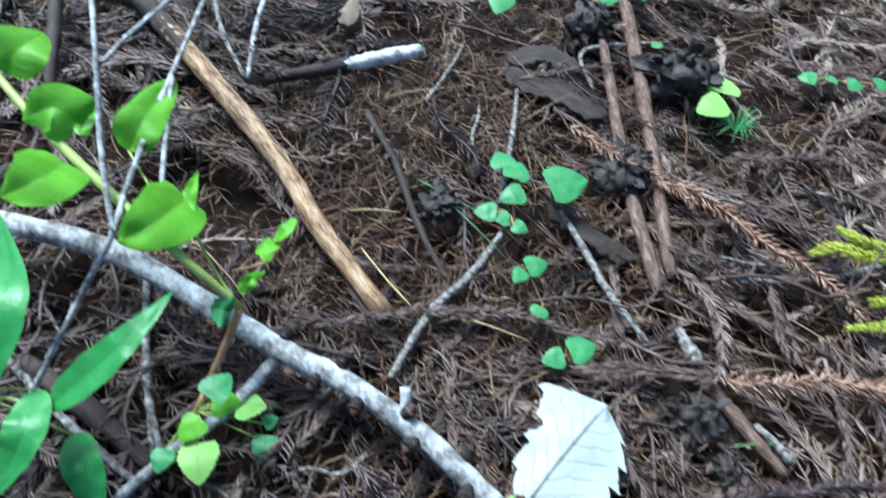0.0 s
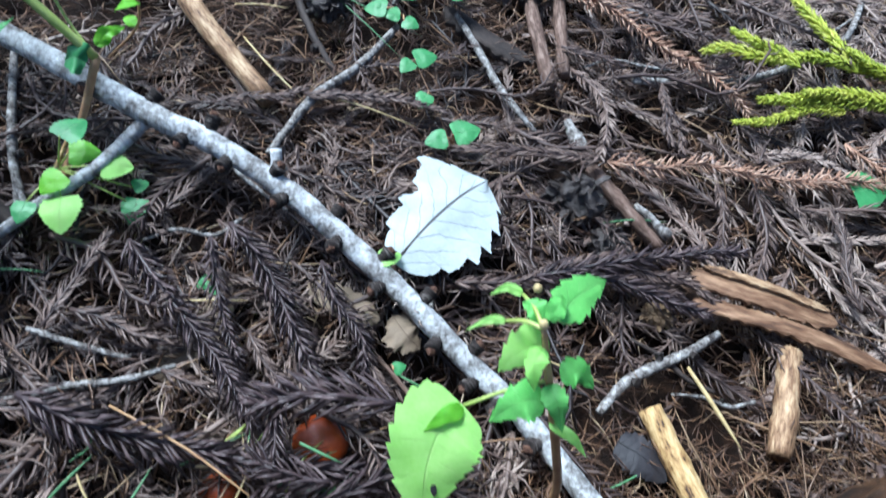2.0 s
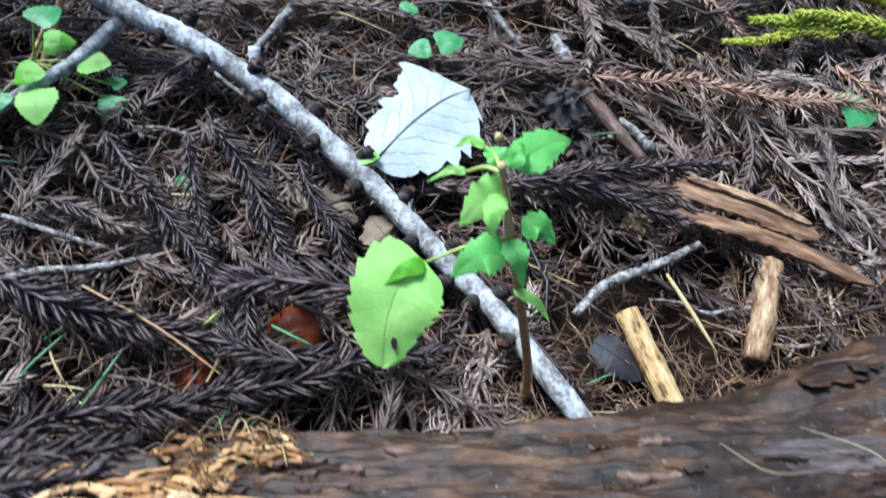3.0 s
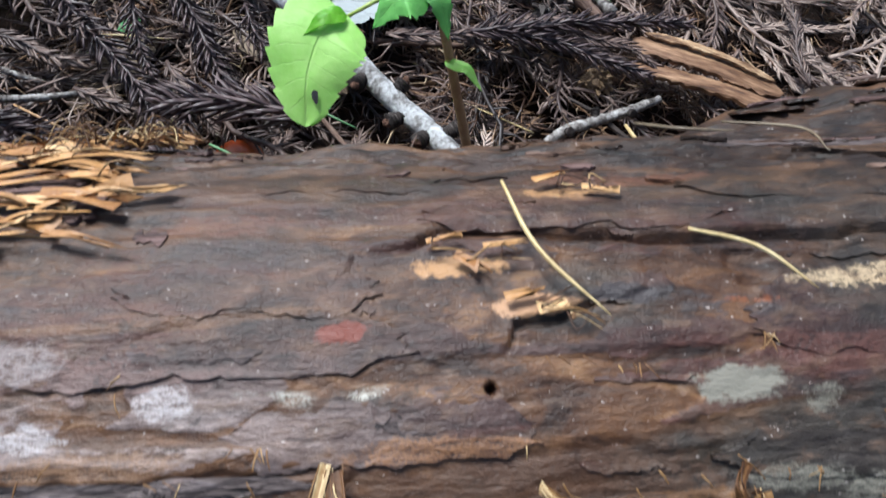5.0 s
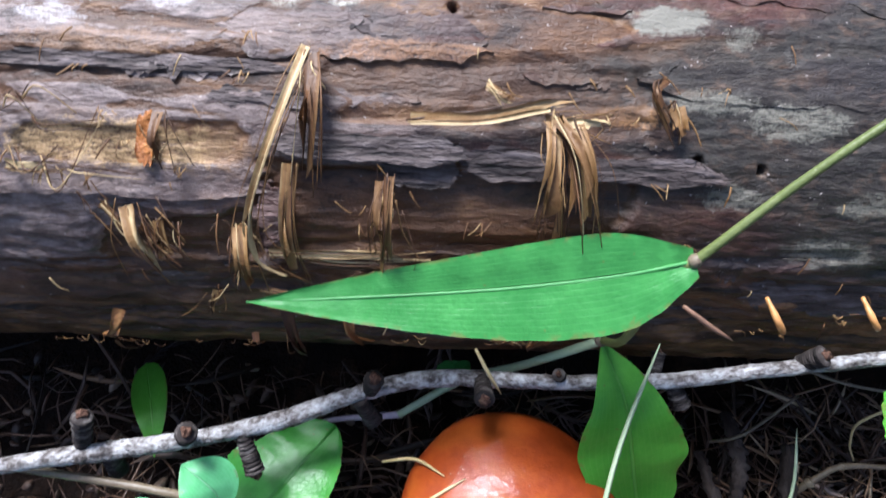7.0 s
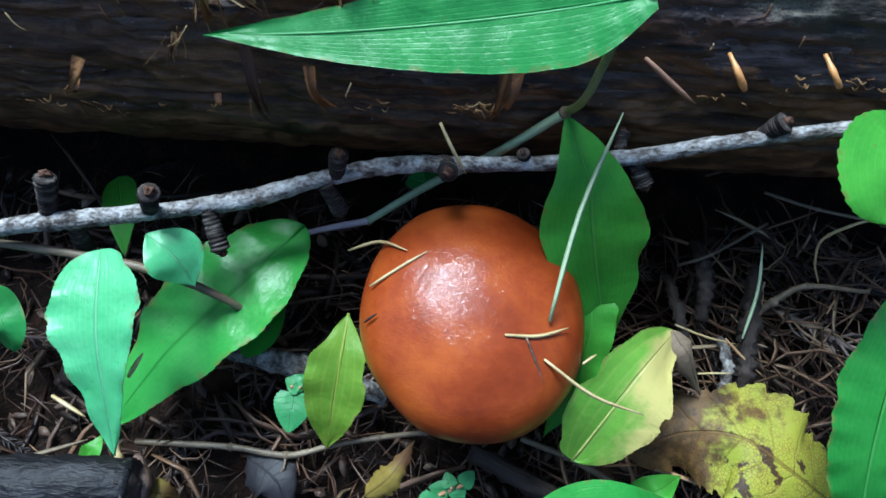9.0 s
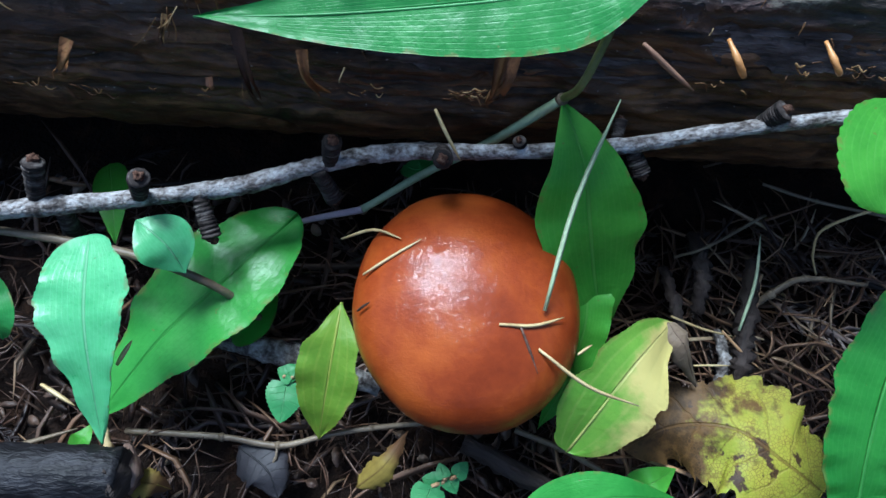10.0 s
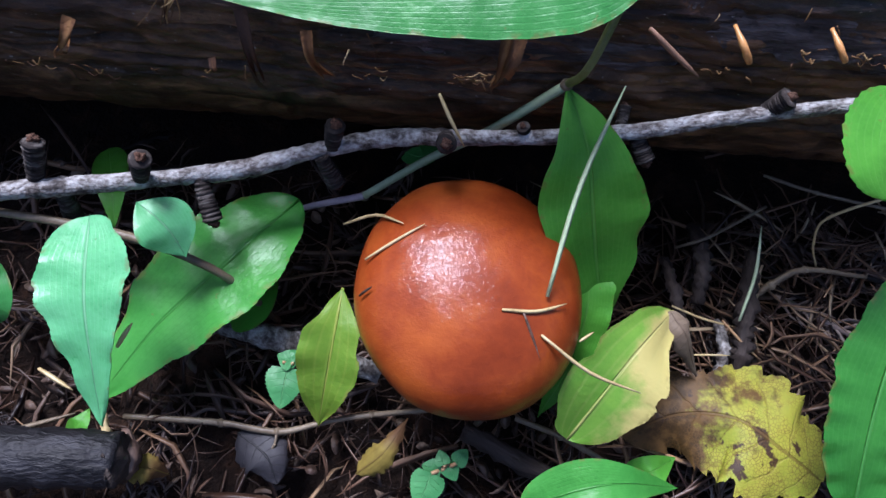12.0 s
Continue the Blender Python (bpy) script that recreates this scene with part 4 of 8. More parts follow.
bark_plate(0.045, 0.145, -30, -17, 0.0022, LOG_BARK, 13, 0.0012)
bark_plate(-0.090, -0.010, -36, -22, 0.0016, LOG_BARK, 14, 0.0010)
bark_plate(0.058, 0.135, -58, -40, 0.0045, PLATE, 15, 0.0010, label="blue-grey bark slab")
bark_plate(0.085, 0.240, -44, -33, 0.0060, LOG_BARK, 16, 0.0030, thick=0.003)
bark_plate(-0.130, -0.020, 66, 76, 0.0016, LOG_BARK, 17, 0.0015)
bark_plate(-0.010, 0.075, 68, 78, 0.0016, PLATE, 18, 0.0015)
bark_plate(0.075, 0.150, 58, 72, 0.0016, PLATE, 19, 0.0015)
for x0, x1, d0, d1, sd in ((-0.115, -0.087, -34, -14, 23), (-0.13, -0.10, -40, -20, 24)):
    bark_plate(x0, x1, d0, d1, 0.0006, PLATE_PURPLE, sd, 0.0012, thick=0.0008, n=30, m=8, rag=0.6)


FRINGE, FRINGE_TONE = [], []


def ribbon(points, width, r, wild=1.0):
    """A torn, twisting ribbon of bast through points (x, degrees, height) off the log."""
    c = spline([tuple(on_log(x + r.normal(0, 0.0004) * wild, d + r.normal(0, 0.6) * wild, h * r.uniform(1 - 0.4 * wild, 1 + 0.3 * wild))) for x, d, h in points], 16)
    t, s, m = frames(c, (0.0, c[8][1] - LOG_Y, c[8][2] - LOG_Z))
    tw = np.linspace(0, r.normal(0, 0.6), 16) + 0.2 * np.sin(np.linspace(0, 9, 16) + r.random() * 6)
    side = s * np.cos(tw)[:, None] + m * np.sin(tw)[:, None]
    nor = -s * np.sin(tw)[:, None] + m * np.cos(tw)[:, None]
    w = width * 0.5 * np.clip(np.linspace(1.0, 0.45, 16) + r.normal(0, 0.12, 16), 0.12, 1.3)
    q = 0.00010
    ring = np.stack([c - side * w[:, None] - nor * q, c + side * w[:, None] - nor * q, c + side * w[:, None] + nor * q, c - side * w[:, None] + nor * q], axis=1).reshape(-1, 3)
    f = [(i * 4 + e, i * 4 + (e + 1) % 4, i * 4 + 4 + (e + 1) % 4, i * 4 + 4 + e) for i in range(15) for e in range(4)]
    return ring, f + [(3, 2, 1, 0), (60, 61, 62, 63)]


def shred(points, width, r):
    """A torn strip of bast: fibres side by side, each ending where it tore, parted here and there. Gives the mesh and its tones."""
    c = spline([tuple(on_log(*p)) for p in points], 60)
    t, s, m = frames(c, (0.0, c[30][1] - LOG_Y, c[30][2] - LOG_Z))
    cols, n = 6, 14
    off = (np.linspace(-0.5, 0.5, cols) + r.normal(0, 0.05, cols)) * width
    end = np.clip(np.repeat(r.uniform(0.6, 1.0, 3), 2)[:cols] + r.normal(0, 0.10, cols), 0.4, 1.0)
    part_at = r.uniform(0.55, 1.7, cols)
    lift, tones = r.normal(0, 0.16, cols) * width, np.clip(r.uniform(0.32, 0.72) + r.normal(0, 0.13, cols), 0, 1)
    top = np.empty((cols, n, 3))
    for k in range(cols):
        w = np.clip(np.linspace(0, 59 * end[k], n).astype(int), 0, 59)
        g = np.linspace(0, 1, n)[:, None]
        drift = r.normal(0, 0.35) * width
        top[k] = c[w] + s[w] * (off[k] * (1 - 0.25 * g) + drift * g ** 2) + m[w] * (lift[k] * g + 0.3 * width * (off[k] / width) ** 2)
    thick = np.tile(m[30] * 0.00022, (cols, n, 1))
    v = np.concatenate([top.reshape(-1, 3), (top - thick).reshape(-1, 3)])
    h = cols * n
    f = []
    for k in range(cols - 1):
        last = n - 1 if part_at[k] >= 1 else max(2, int(part_at[k] * n))
        for i in range(last):
            a, b, d, e = k * n + i, k * n + i + 1, (k + 1) * n + i + 1, (k + 1) * n + i
            f += [(a, b, d, e), (h + e, h + d, h + b, h + a)]
    return (v, f), np.tile(np.repeat(tones, n), 2)


def torn_bast(x, d, ln, r, seed, width=(0.0008, 0.0036), lift=0.0030):
    """A curled shred of orange bast, torn out of the log along its grain."""
    turn = r.normal(0, 0.30)
    pts = []
    for u in (0.0, 0.35, 0.7, 1.0):
        pts.append((x + ln * u * math.cos(turn), d + math.degrees(ln * u * math.sin(turn) / LOG_R), 0.0008 + r.uniform(0.1, 1.0) * lift * math.sin(0.4 + u * 2.4)))
    geo, tones = shred(pts, r.uniform(*width), np.random.default_rng(seed))
    part("bast_strip", geo, FIBRE_ORANGE, LOG, "torn orange bast", values={"tone": np.clip(0.58 + 0.4 * (tones - 0.4) + r.normal(0, 0.16), 0, 1)})


def bast_strip(points, width, seed, fibres=0, tone=0.0):
    """A torn strip of bast that hangs off the log (a part of its own), with fibres frayed along it (part of the fringe)."""
    r = np.random.default_rng(seed)
    if not fibres:
        geo, tones = shred(points, width * 0.9, r)
        part("bast_strip", geo, FIBRE, LOG, values={"tone": np.clip(tones + tone, 0, 1)})
        fibres = 4
    for k in range(fibres):
        a, b = r.normal(0, width * 0.6), r.normal(0, 1.2)
        geo = ribbon([(x + a * (0.5 + i * 0.5), d + b * i * 0.4, h) for i, (x, d, h) in enumerate(points)], r.uniform(0.00015, 0.0005), r)
        FRINGE.append(geo)
        FRINGE_TONE.append(np.full(len(geo[0]), r.random() ** 1.7))


bast_strip([(-0.035, 24, 0.002), (-0.038, 32, 0.007), (-0.0425, 41, 0.009), (-0.0465, 50, 0.008), (-0.0455, 57, 0.007), (-0.037, 62, 0.004)], 0.0022, 1, tone=0.42)
bark_plate(-0.0720, -0.0680, 35, 43.5, 0.006, FLAKE, 32, 0.006, n=14, m=16, rag=0.25, label="upright flake of orange bast")
bast_strip([(-0.038, 42, 0.002), (-0.039, 52, 0.005), (-0.0385, 62, 0.002)], 0.0040, 4)
bast_strip([(0.0185, 32.5, 0.002), (0.018, 40, 0.007), (0.0165, 50, 0.004)], 0.0024, 5)
bast_strip([(0.020, 33, 0.003), (0.025, 38, 0.008), (0.0285, 45, 0.008), (0.033, 55, 0.003)], 0.0030, 6)
bast_strip([(-0.0162, 43, 0.004), (-0.0165, 50, 0.007), (-0.0175, 60, 0.003)], 0.0024, 9)
bast_strip([(-0.046, 66, 0.002), (-0.032, 65, 0.004), (-0.0165, 59, 0.003)], 0.0020, 13)
hang = np.random.default_rng(55)
def clump(x0, d0, x1, d1, count, spread, lift, seed):
    """A frayed clump of straight bast straws, torn loose at its upper end."""
    for k in range(int(count * 0.7)):
        x, d = x0 + hang.normal(0, spread * 1.4), d0 + hang.uniform(-1.5, 0.5 * (d1 - d0))
        run = hang.uniform(0.2, 0.75)
        xe, de = x + (x1 - x0) * run + hang.normal(0, 0.0022), d + (d1 - d0) * run
        top = lift * hang.uniform(0.1, 0.8)
        bast_strip([(x, d, 0.0008), ((x + xe) / 2 + hang.normal(0, 0.0007), (d + de) / 2, 0.001 + top * 0.7), (xe, de, 0.0008 + top)], hang.uniform(0.0004, 0.0010), seed + k, int(hang.integers(1, 3)))
        if k % 4 == 0:
            bast_strip([(x, d, 0.0008), ((x + xe) / 2, (d + de) / 2, 0.001 + top * 0.5), (xe, de, 0.0008 + top * 0.7)], hang.uniform(0.0016, 0.0034), seed + k)


clump(-0.0765, 49, -0.0665, 61, 12, 0.0030, 0.005, 700)
clump(-0.0640, 51, -0.0610, 60, 6, 0.0020, 0.004, 720)
clump(-0.0515, 53, -0.0480, 64, 10, 0.0024, 0.004, 740)
clump(-0.0560, 64, -0.0570, 73, 4, 0.0010, 0.004, 760)
clump(-0.0165, 43, -0.0160, 59, 8, 0.0016, 0.006, 780)
clump(0.0210, 34, 0.0300, 56, 9, 0.0022, 0.007, 800)
clump(0.0290, 54, 0.0450, 60, 6, 0.0020, 0.005, 820)
clump(-0.0350, 24, -0.0345, 37, 6, 0.0012, 0.004, 840)
clump(0.0455, 27, 0.0480, 35, 4, 0.0010, 0.003, 860)
clump(0.0080, 28, 0.0200, 33, 4, 0.0030, 0.003, 880)
for i in range(16):
    x, d = hang.uniform(-0.140, -0.088), hang.uniform(-40, -14)
    bast_strip([(x, d, 0.001), (x + 0.006, d + hang.normal(0, 3), 0.005), (x + hang.uniform(0.006, 0.018), d + hang.normal(0, 5), 0.001)], hang.uniform(0.0006, 0.0022), 60 + i, 3)
for i in range(64):
    x, d, ln = hang.uniform(-0.155, -0.092), hang.uniform(-46, -9), hang.uniform(0.010, 0.030)
    torn_bast(x, d, ln, hang, 300 + i, (0.0010, 0.0050))
for i in range(60):
    x, d, e, g = hang.uniform(-0.14, 0.12), hang.uniform(14, 68), hang.normal(0, 0.0025), hang.uniform(1.0, 3.5)
    FRINGE.append(ribbon([(x, d, 0.0010), (x + e / 2, d + g / 2, 0.0015), (x + e, d + g, 0.0012)], hang.uniform(0.00015, 0.00045), hang, 0.2))
    FRINGE_TONE.append(np.full(len(FRINGE[-1][0]), hang.uniform(0.4, 0.9)))
for x, d, ln, wd in ((-0.018, -8, 0.011, 3.5), (-0.011, -5.5, 0.013, 3), (-0.003, -7, 0.009, 2.5), (0.003, 2, 0.012, 3), (0.010, 4, 0.008, 2.2), (0.012, -22, 0.012, 3), (0.020, -20, 0.009, 2.4)):
    for j in range(1):
        torn_bast(x + hang.normal(0, 0.002), d + wd * j / 3, ln * hang.uniform(0.7, 1.3), hang, 345 + j + int(x * 1000), (0.0010, 0.0028), 0.0002)
    for j in range(2):
        e = hang.uniform(0.3, 1.0)
        bast_strip([(x + ln * 0.3, d + wd * 0.5, 0.001), (x + ln * e, d + wd * 0.5 + hang.normal(0, 1), 0.0018), (x + ln * (e + 0.4), d + wd * 0.5 + hang.normal(0, 1), 0.0012)], hang.uniform(0.0006, 0.0016), 380 + j + int(x * 1000), 2)
for pts, wd in (([(0.0235, 33, 0.002), (0.027, 41, 0.007), (0.0305, 55, 0.003)], 0.0046), ([(0.0195, 34, 0.002), (0.0205, 44, 0.006), (0.022, 55, 0.002)], 0.0034), ([(-0.0335, 25, 0.002), (-0.0325, 33, 0.006), (-0.0335, 45, 0.003)], 0.0040), ([(-0.0175, 44, 0.003), (-0.018, 50, 0.006), (-0.0165, 57, 0.003)], 0.0044), ([(-0.066, 35, 0.002), (-0.0660, 39, 0.005), (-0.0655, 43, 0.002)], 0.0026), ([(-0.0745, 50, 0.002), (-0.072, 55, 0.006), (-0.069, 62, 0.003)], 0.0044), ([(-0.050, 53, 0.002), (-0.049, 58, 0.006), (-0.049, 66, 0.002)], 0.0036), ([(0.044, 26, 0.001), (0.0405, 29, 0.005), (0.047, 35, 0.002)], 0.0022)):
    bast_strip(pts, wd, int(wd * 1e5) + int(abs(pts[0][0]) * 1e4))
for i in range(34):
    x, d, ln = hang.uniform(-0.125, -0.088), hang.uniform(-62, -40), hang.uniform(0.006, 0.016)
    torn_bast(x, d, ln, hang, 440 + i, (0.0012, 0.006))
    bast_strip([(x, d, 0.002), (x + 0.005, d + hang.normal(0, 3), 0.007), (x + hang.uniform(0.006, 0.015), d + hang.normal(0, 5), 0.002)], hang.uniform(0.0006, 0.0018), 840 + i, 2)
for i in range(12):
    x, d = hang.uniform(-0.13, -0.085), hang.uniform(32, 44)
    bast_strip([(x, d, 0.001), (x + 0.005, d + hang.normal(0, 2), 0.005), (x + hang.uniform(0.006, 0.016), d + hang.normal(0, 3), 0.001)], hang.uniform(0.0005, 0.0016), 480 + i, 2)

for i in range(26):
    x, d = hang.uniform(-0.11, 0.075), hang.uniform(6, 58)
    for k in range(int(hang.integers(2, 6))):
        a, e, g = x + hang.normal(0, 0.0022), hang.normal(0, 0.0016), hang.uniform(0.8, 3.0)
        FRINGE.append(ribbon([(a, d, 0.0008), (a + e / 2, d + g / 2, 0.0019), (a + e, d + g, hang.uniform(0.0012, 0.0028))], hang.uniform(0.00018, 0.00042), hang, 0.2))
        FRINGE_TONE.append(np.full(len(FRINGE[-1][0]), hang.uniform(0.3, 0.85)))
bast_strip([(-0.012, 34, 0.001), (0.004, 33.5, 0.003), (0.018, 31, 0.003), (0.027, 30.5, 0.001)], 0.0030, 71, tone=0.12)
bast_strip([(0.019, 34, 0.001), (0.026, 33.6, 0.003), (0.034, 33.8, 0.001)], 0.0026, 72, tone=0.38)
bast_strip([(-0.044, 58, 0.001), (-0.025, 57, 0.003), (-0.006, 57.5, 0.001)], 0.0024, 73, tone=0.25)
bast_strip([(-0.100, 44, 0.001), (-0.094, 43.4, 0.004), (-0.087, 43.6, 0.002)], 0.0026, 74, tone=0.45)
for i in range(7):
    x, d = hang.uniform(-0.16, 0.13), hang.uniform(60, 86)
    bast_strip([(x, d, 0.0), (x + hang.normal(0, 0.0015), d + 2.5, hang.uniform(0.001, 0.003)), (x + hang.normal(0, 0.0025), d + hang.uniform(3, 8), 0.001)], 0.0003, 560 + i, 1)
# strips, flakes and pale crusts on the shaded lower flank
for pts, wd, mt in (([(-0.0840, 73.5, 0.001), (-0.0865, 77, 0.004), (-0.0930, 82, 0.002)], 0.0030, FIBRE_ORANGE),
                    ([(-0.0420, 69, 0.001), (-0.0400, 78, 0.005), (-0.0375, 89, 0.003)], 0.0034, FIBRE),
                    ([(-0.0265, 72, 0.001), (-0.0255, 77, 0.003), (-0.0225, 83, 0.001)], 0.0032, FIBRE_ORANGE),
                    ([(0.0265, 69, 0.001), (0.0250, 74, 0.004), (0.0225, 80, 0.002)], 0.0036, FIBRE_ORANGE),
                    ([(0.0235, 70, 0.001), (0.0225, 76, 0.003), (0.0205, 82, 0.002)], 0.0030, FIBRE),
                    ([(-0.0910, 86, 0.001), (-0.0890, 88, 0.002), (-0.0845, 89, 0.001)], 0.0012, FIBRE),
                    ([(-0.0515, 80, 0.001), (-0.0508, 81.5, 0.003), (-0.0500, 83, 0.001)], 0.0020, FIBRE_ORANGE)):
    geo, tones = shred(pts, wd, np.random.default_rng(900 + int(wd * 1e5)))
    part("bast_strip", geo, mt, LOG, values={"tone": np.clip(tones - 0.38, 0, 1)})
for x, d, ln, count in ((0.0090, 79.3, 0.012, 18), (-0.0170, 81.0, 0.012, 4), (-0.1070, 85.2, 0.026, 11), (0.1080, 68.0, 0.014, 8), (0.0940, 67.5, 0.008, 5), (0.0720, 73.0, 0.016, 4), (-0.0700, 84.0, 0.020, 5)):
    for k in range(count):
        a, b, g = x + ln * hang.random(), d + hang.normal(0, 0.7), hang.uniform(0.001, 0.004)
        FRINGE.append(ribbon([(a, b, 0.0009), (a + g / 2, b + hang.normal(0, 0.5), 0.0016), (a + g, b + hang.normal(0, 0.9), 0.0010)], hang.uniform(0.0002, 0.0007), hang, 0.2))
        FRINGE_TONE.append(np.full(len(FRINGE[-1][0]), hang.uniform(0.1, 0.8)))
tagged(part("bast_fringe", joined(FRINGE), FIBRE, LOG, "frayed fringe of torn bast fibres", values={"tone": np.concatenate(FRINGE_TONE)}), kind="stuff")

flakes = np.random.default_rng(90)
for k in range(14):
    x0, d0 = flakes.uniform(-0.15, -0.075), flakes.uniform(-52, -12)
    bark_plate(x0, x0 + flakes.uniform(0.006, 0.016), d0, d0 + flakes.uniform(2, 5), flakes.uniform(0.001, 0.006), PLATE_PURPLE, 600 + k, flakes.uniform(0.0, 0.004), thick=0.0009, n=14, m=5, rag=0.8)
for k in range(46):
    x0, d0 = flakes.uniform(-0.16, 0.17), flakes.uniform(-44, 74)
    ln, wd = flakes.uniform(0.006, 0.034), flakes.uniform(1.2, 4.5)
    mt = (PLATE, LOG_BARK, LOG_BARK, LOG_BARK)[int(flakes.integers(4))]
    bark_plate(x0, x0 + ln, d0, d0 + wd, flakes.uniform(0.0003, 0.0011), mt, 200 + k, flakes.uniform(0.0, 0.0018), thick=0.0005, n=34, m=5, rag=0.9)

for k in range(60):
    x0, d0 = flakes.uniform(-0.17, 0.24), flakes.uniform(-78, -26)
    ln, wd = flakes.uniform(0.006, 0.030), flakes.uniform(2, 8)
    mt = (BARK_BROWN, LOG_BARK, LOG_BARK, PLATE_PURPLE)[int(flakes.integers(4))]
    bark_plate(x0, x0 + ln, d0, d0 + wd, flakes.uniform(0.002, 0.006), mt, 500 + k, flakes.uniform(0.0, 0.004), thick=0.0009, n=14, m=5, rag=0.8)

# small orange club fungi on the log's shaded flank
for k, (x, d, s) in enumerate(((0.0783, 64, 0.6), (0.1022, 63, 0.5))):
    tip = on_log(x + 0.008 * s, d + 8 * s, 0.0055)
    geo = tube([tuple(on_log(x, d, 0.0)), tuple(on_log(x + 0.003 * s, d + 2, 0.005)), tuple(tip)], [0.0005, 0.0006, 0.0009, 0.0015 * s, 0.0017 * s, 0.0007], 10, 12)
    single("club_fungus", geo, FUNGUS, "small orange club fungus growing on the log", "fungus", "fungi on the log")

# fallen needles and bits on the log
for k, (a, b, bend) in enumerate((((0.0018, -18), (0.0196, 6), 0.10), ((0.039, -7), (0.0621, 3), -0.10), ((0.044, -46), (0.0674, -37), 0.34), ((0.073, -52), (0.0829, -26), -0.26))):
    p, q = on_log(a[0], a[1], 0.0048), on_log(b[0], b[1], 0.0042)
    mid = (p + q) / 2
    outward = np.array([0, mid[1] - LOG_Y, mid[2] - LOG_Z])
    outward /= np.linalg.norm(outward)
    single("fallen_needle", needle_geo(p, q, 0.0012 if k < 2 else 0.0009, bend, n=13, up=tuple(outward)), PALE_NEEDLE if k < 2 else CULM, "faded yellow larch needle lying on the log", "needle", "needles on the log")
geo = needle_geo(on_log(0.0568, 65, 0.003), on_log(0.073, 73, 0.004), 0.0016, 0.0, up=(0, -1, 0.3))
single("fallen_needle", geo, RUST, "rust-brown dead needle stuck to the log", "needle", "needles on the log", values={"tone": np.full(len(geo[0]), 0.25)})


# ---- sticks, branches and twigs on the ground ----
def spur(p, tip, w, ob, seed, label=""):
    """A stubby ringed spur shoot from p to tip."""
    p, tip = np.array(p), np.array(tip)
    rad = []
    for k in range(10):
        g = w * (0.86 + 0.03 * k)
        rad += [g * 0.91, g * 1.04, g * 1.03]
    geo = tube([p, (p + tip) / 2, tip], rad + [w * 0.9, w * 0.35], 11, 60, 0.075, seed)
    ob = part("spur", geo, SPUR, ob, label, uv=tube_uv(geo[0], 11))
    if label or w > 0.003:
        part("bud_tip", lump(tip, (w * 0.62, w * 0.62, w * 0.5), 7, 0.7, seed + 3), SPUR_TIP, ob, "ragged reddish-brown tip")
    return ob


def stick(name, points, radii, material, label, category="stick", sides=9, uneven=0.12, seed=1, spurs=(), spur_size=(0.008, 0.0032), steps=7, side=()):
    """A branch through the points, with stubby spur shoots at (place along it, turn in degrees) and thinner side branches."""
    at = tuple(points[0])
    ob = thing(name, at, label, category)
    n = steps * (len(points) - 1) + 1
    geo = tube(points, radii, sides, n, uneven, seed)
    part("stem", geo, material, ob, uv=tube_uv(geo[0], sides))
    c = spline(points, 200)
    rad = np.interp(np.linspace(0, 1, 200), np.linspace(0, 1, len(radii)), radii)
    t, s, m = frames(c)
    for i, (u, turn) in enumerate(spurs):
        k = min(199, int(u * 199))
        a = radians(turn)
        out = math.cos(a) * m[k] + math.sin(a) * s[k] + 0.25 * t[k] * math.sin(i * 1.7)
        ln, w = spur_size[0] * (0.8 + 0.4 * ((i * 0.618) % 1)), spur_size[1]
        p = c[k] + out * rad[k] * 0.5
        tip = c[k] + out * (rad[k] + ln)
        spur(p, tip, w, ob, seed + i)
    for pts, r0, r1 in side:
        geo = tube(pts, [r0, (r0 + r1) / 2, r1], 7, 6 * (len(pts) - 1) + 1, uneven, seed + 5)
        part("side_branch", geo, material, ob, uv=tube_uv(geo[0], 7))
    return ob


stick("lichened_branch", [(-0.453, 0.4069, 0.1274), (-0.4025, 0.395, 0.1191), (-0.3229, 0.3768, 0.1071), (-0.2147, 0.3191, 0.0854), (-0.1776, 0.3031, 0.0768), (-0.1234, 0.2691, 0.0606), (-0.07, 0.2219, 0.0418), (-0.0256, 0.1751, 0.0283), (0.0052, 0.1432, 0.0198), (0.0501, 0.0802, 0.0094)],
      [0.007, 0.0073, 0.0072, 0.0072, 0.007, 0.0068, 0.0067, 0.0064, 0.0064, 0.006], BARK_GREY, "long grey lichen-covered dead branch with stubby spurs", "branch", 14, 0.10, 3,
      [(0.30, 60), (0.33, -70), (0.40, 80), (0.44, -60), (0.475, 75), (0.52, -30), (0.545, 70), (0.59, -80), (0.605, 60), (0.645, -60), (0.665, 80), (0.70, -75), (0.735, 70), (0.77, -60), (0.80, 85), (0.845, 70), (0.86, -80), (0.91, 60)], (0.007, 0.0042), 10,
      [([(-0.216, 0.3199, 0.0816), (-0.2425, 0.2883, 0.0737), (-0.2737, 0.2629, 0.0688), (-0.3045, 0.2281, 0.0674)], 0.0046, 0.003), ([(-0.139, 0.2865, 0.066), (-0.1393, 0.2993, 0.0748)], 0.004, 0.0035)])
stick("barkless_stick", [(-0.4252, 0.7041, 0.126), (-0.3253, 0.5896, 0.1002), (-0.245, 0.4936, 0.0764), (-0.2047, 0.4294, 0.0645), (-0.1549, 0.3656, 0.0492)], [0.008, 0.0085, 0.008, 0.0078, 0.007], WOOD_TAN, "tan stick with most of its bark stripped off", "stick", 12, 0.06, 5, steps=7)
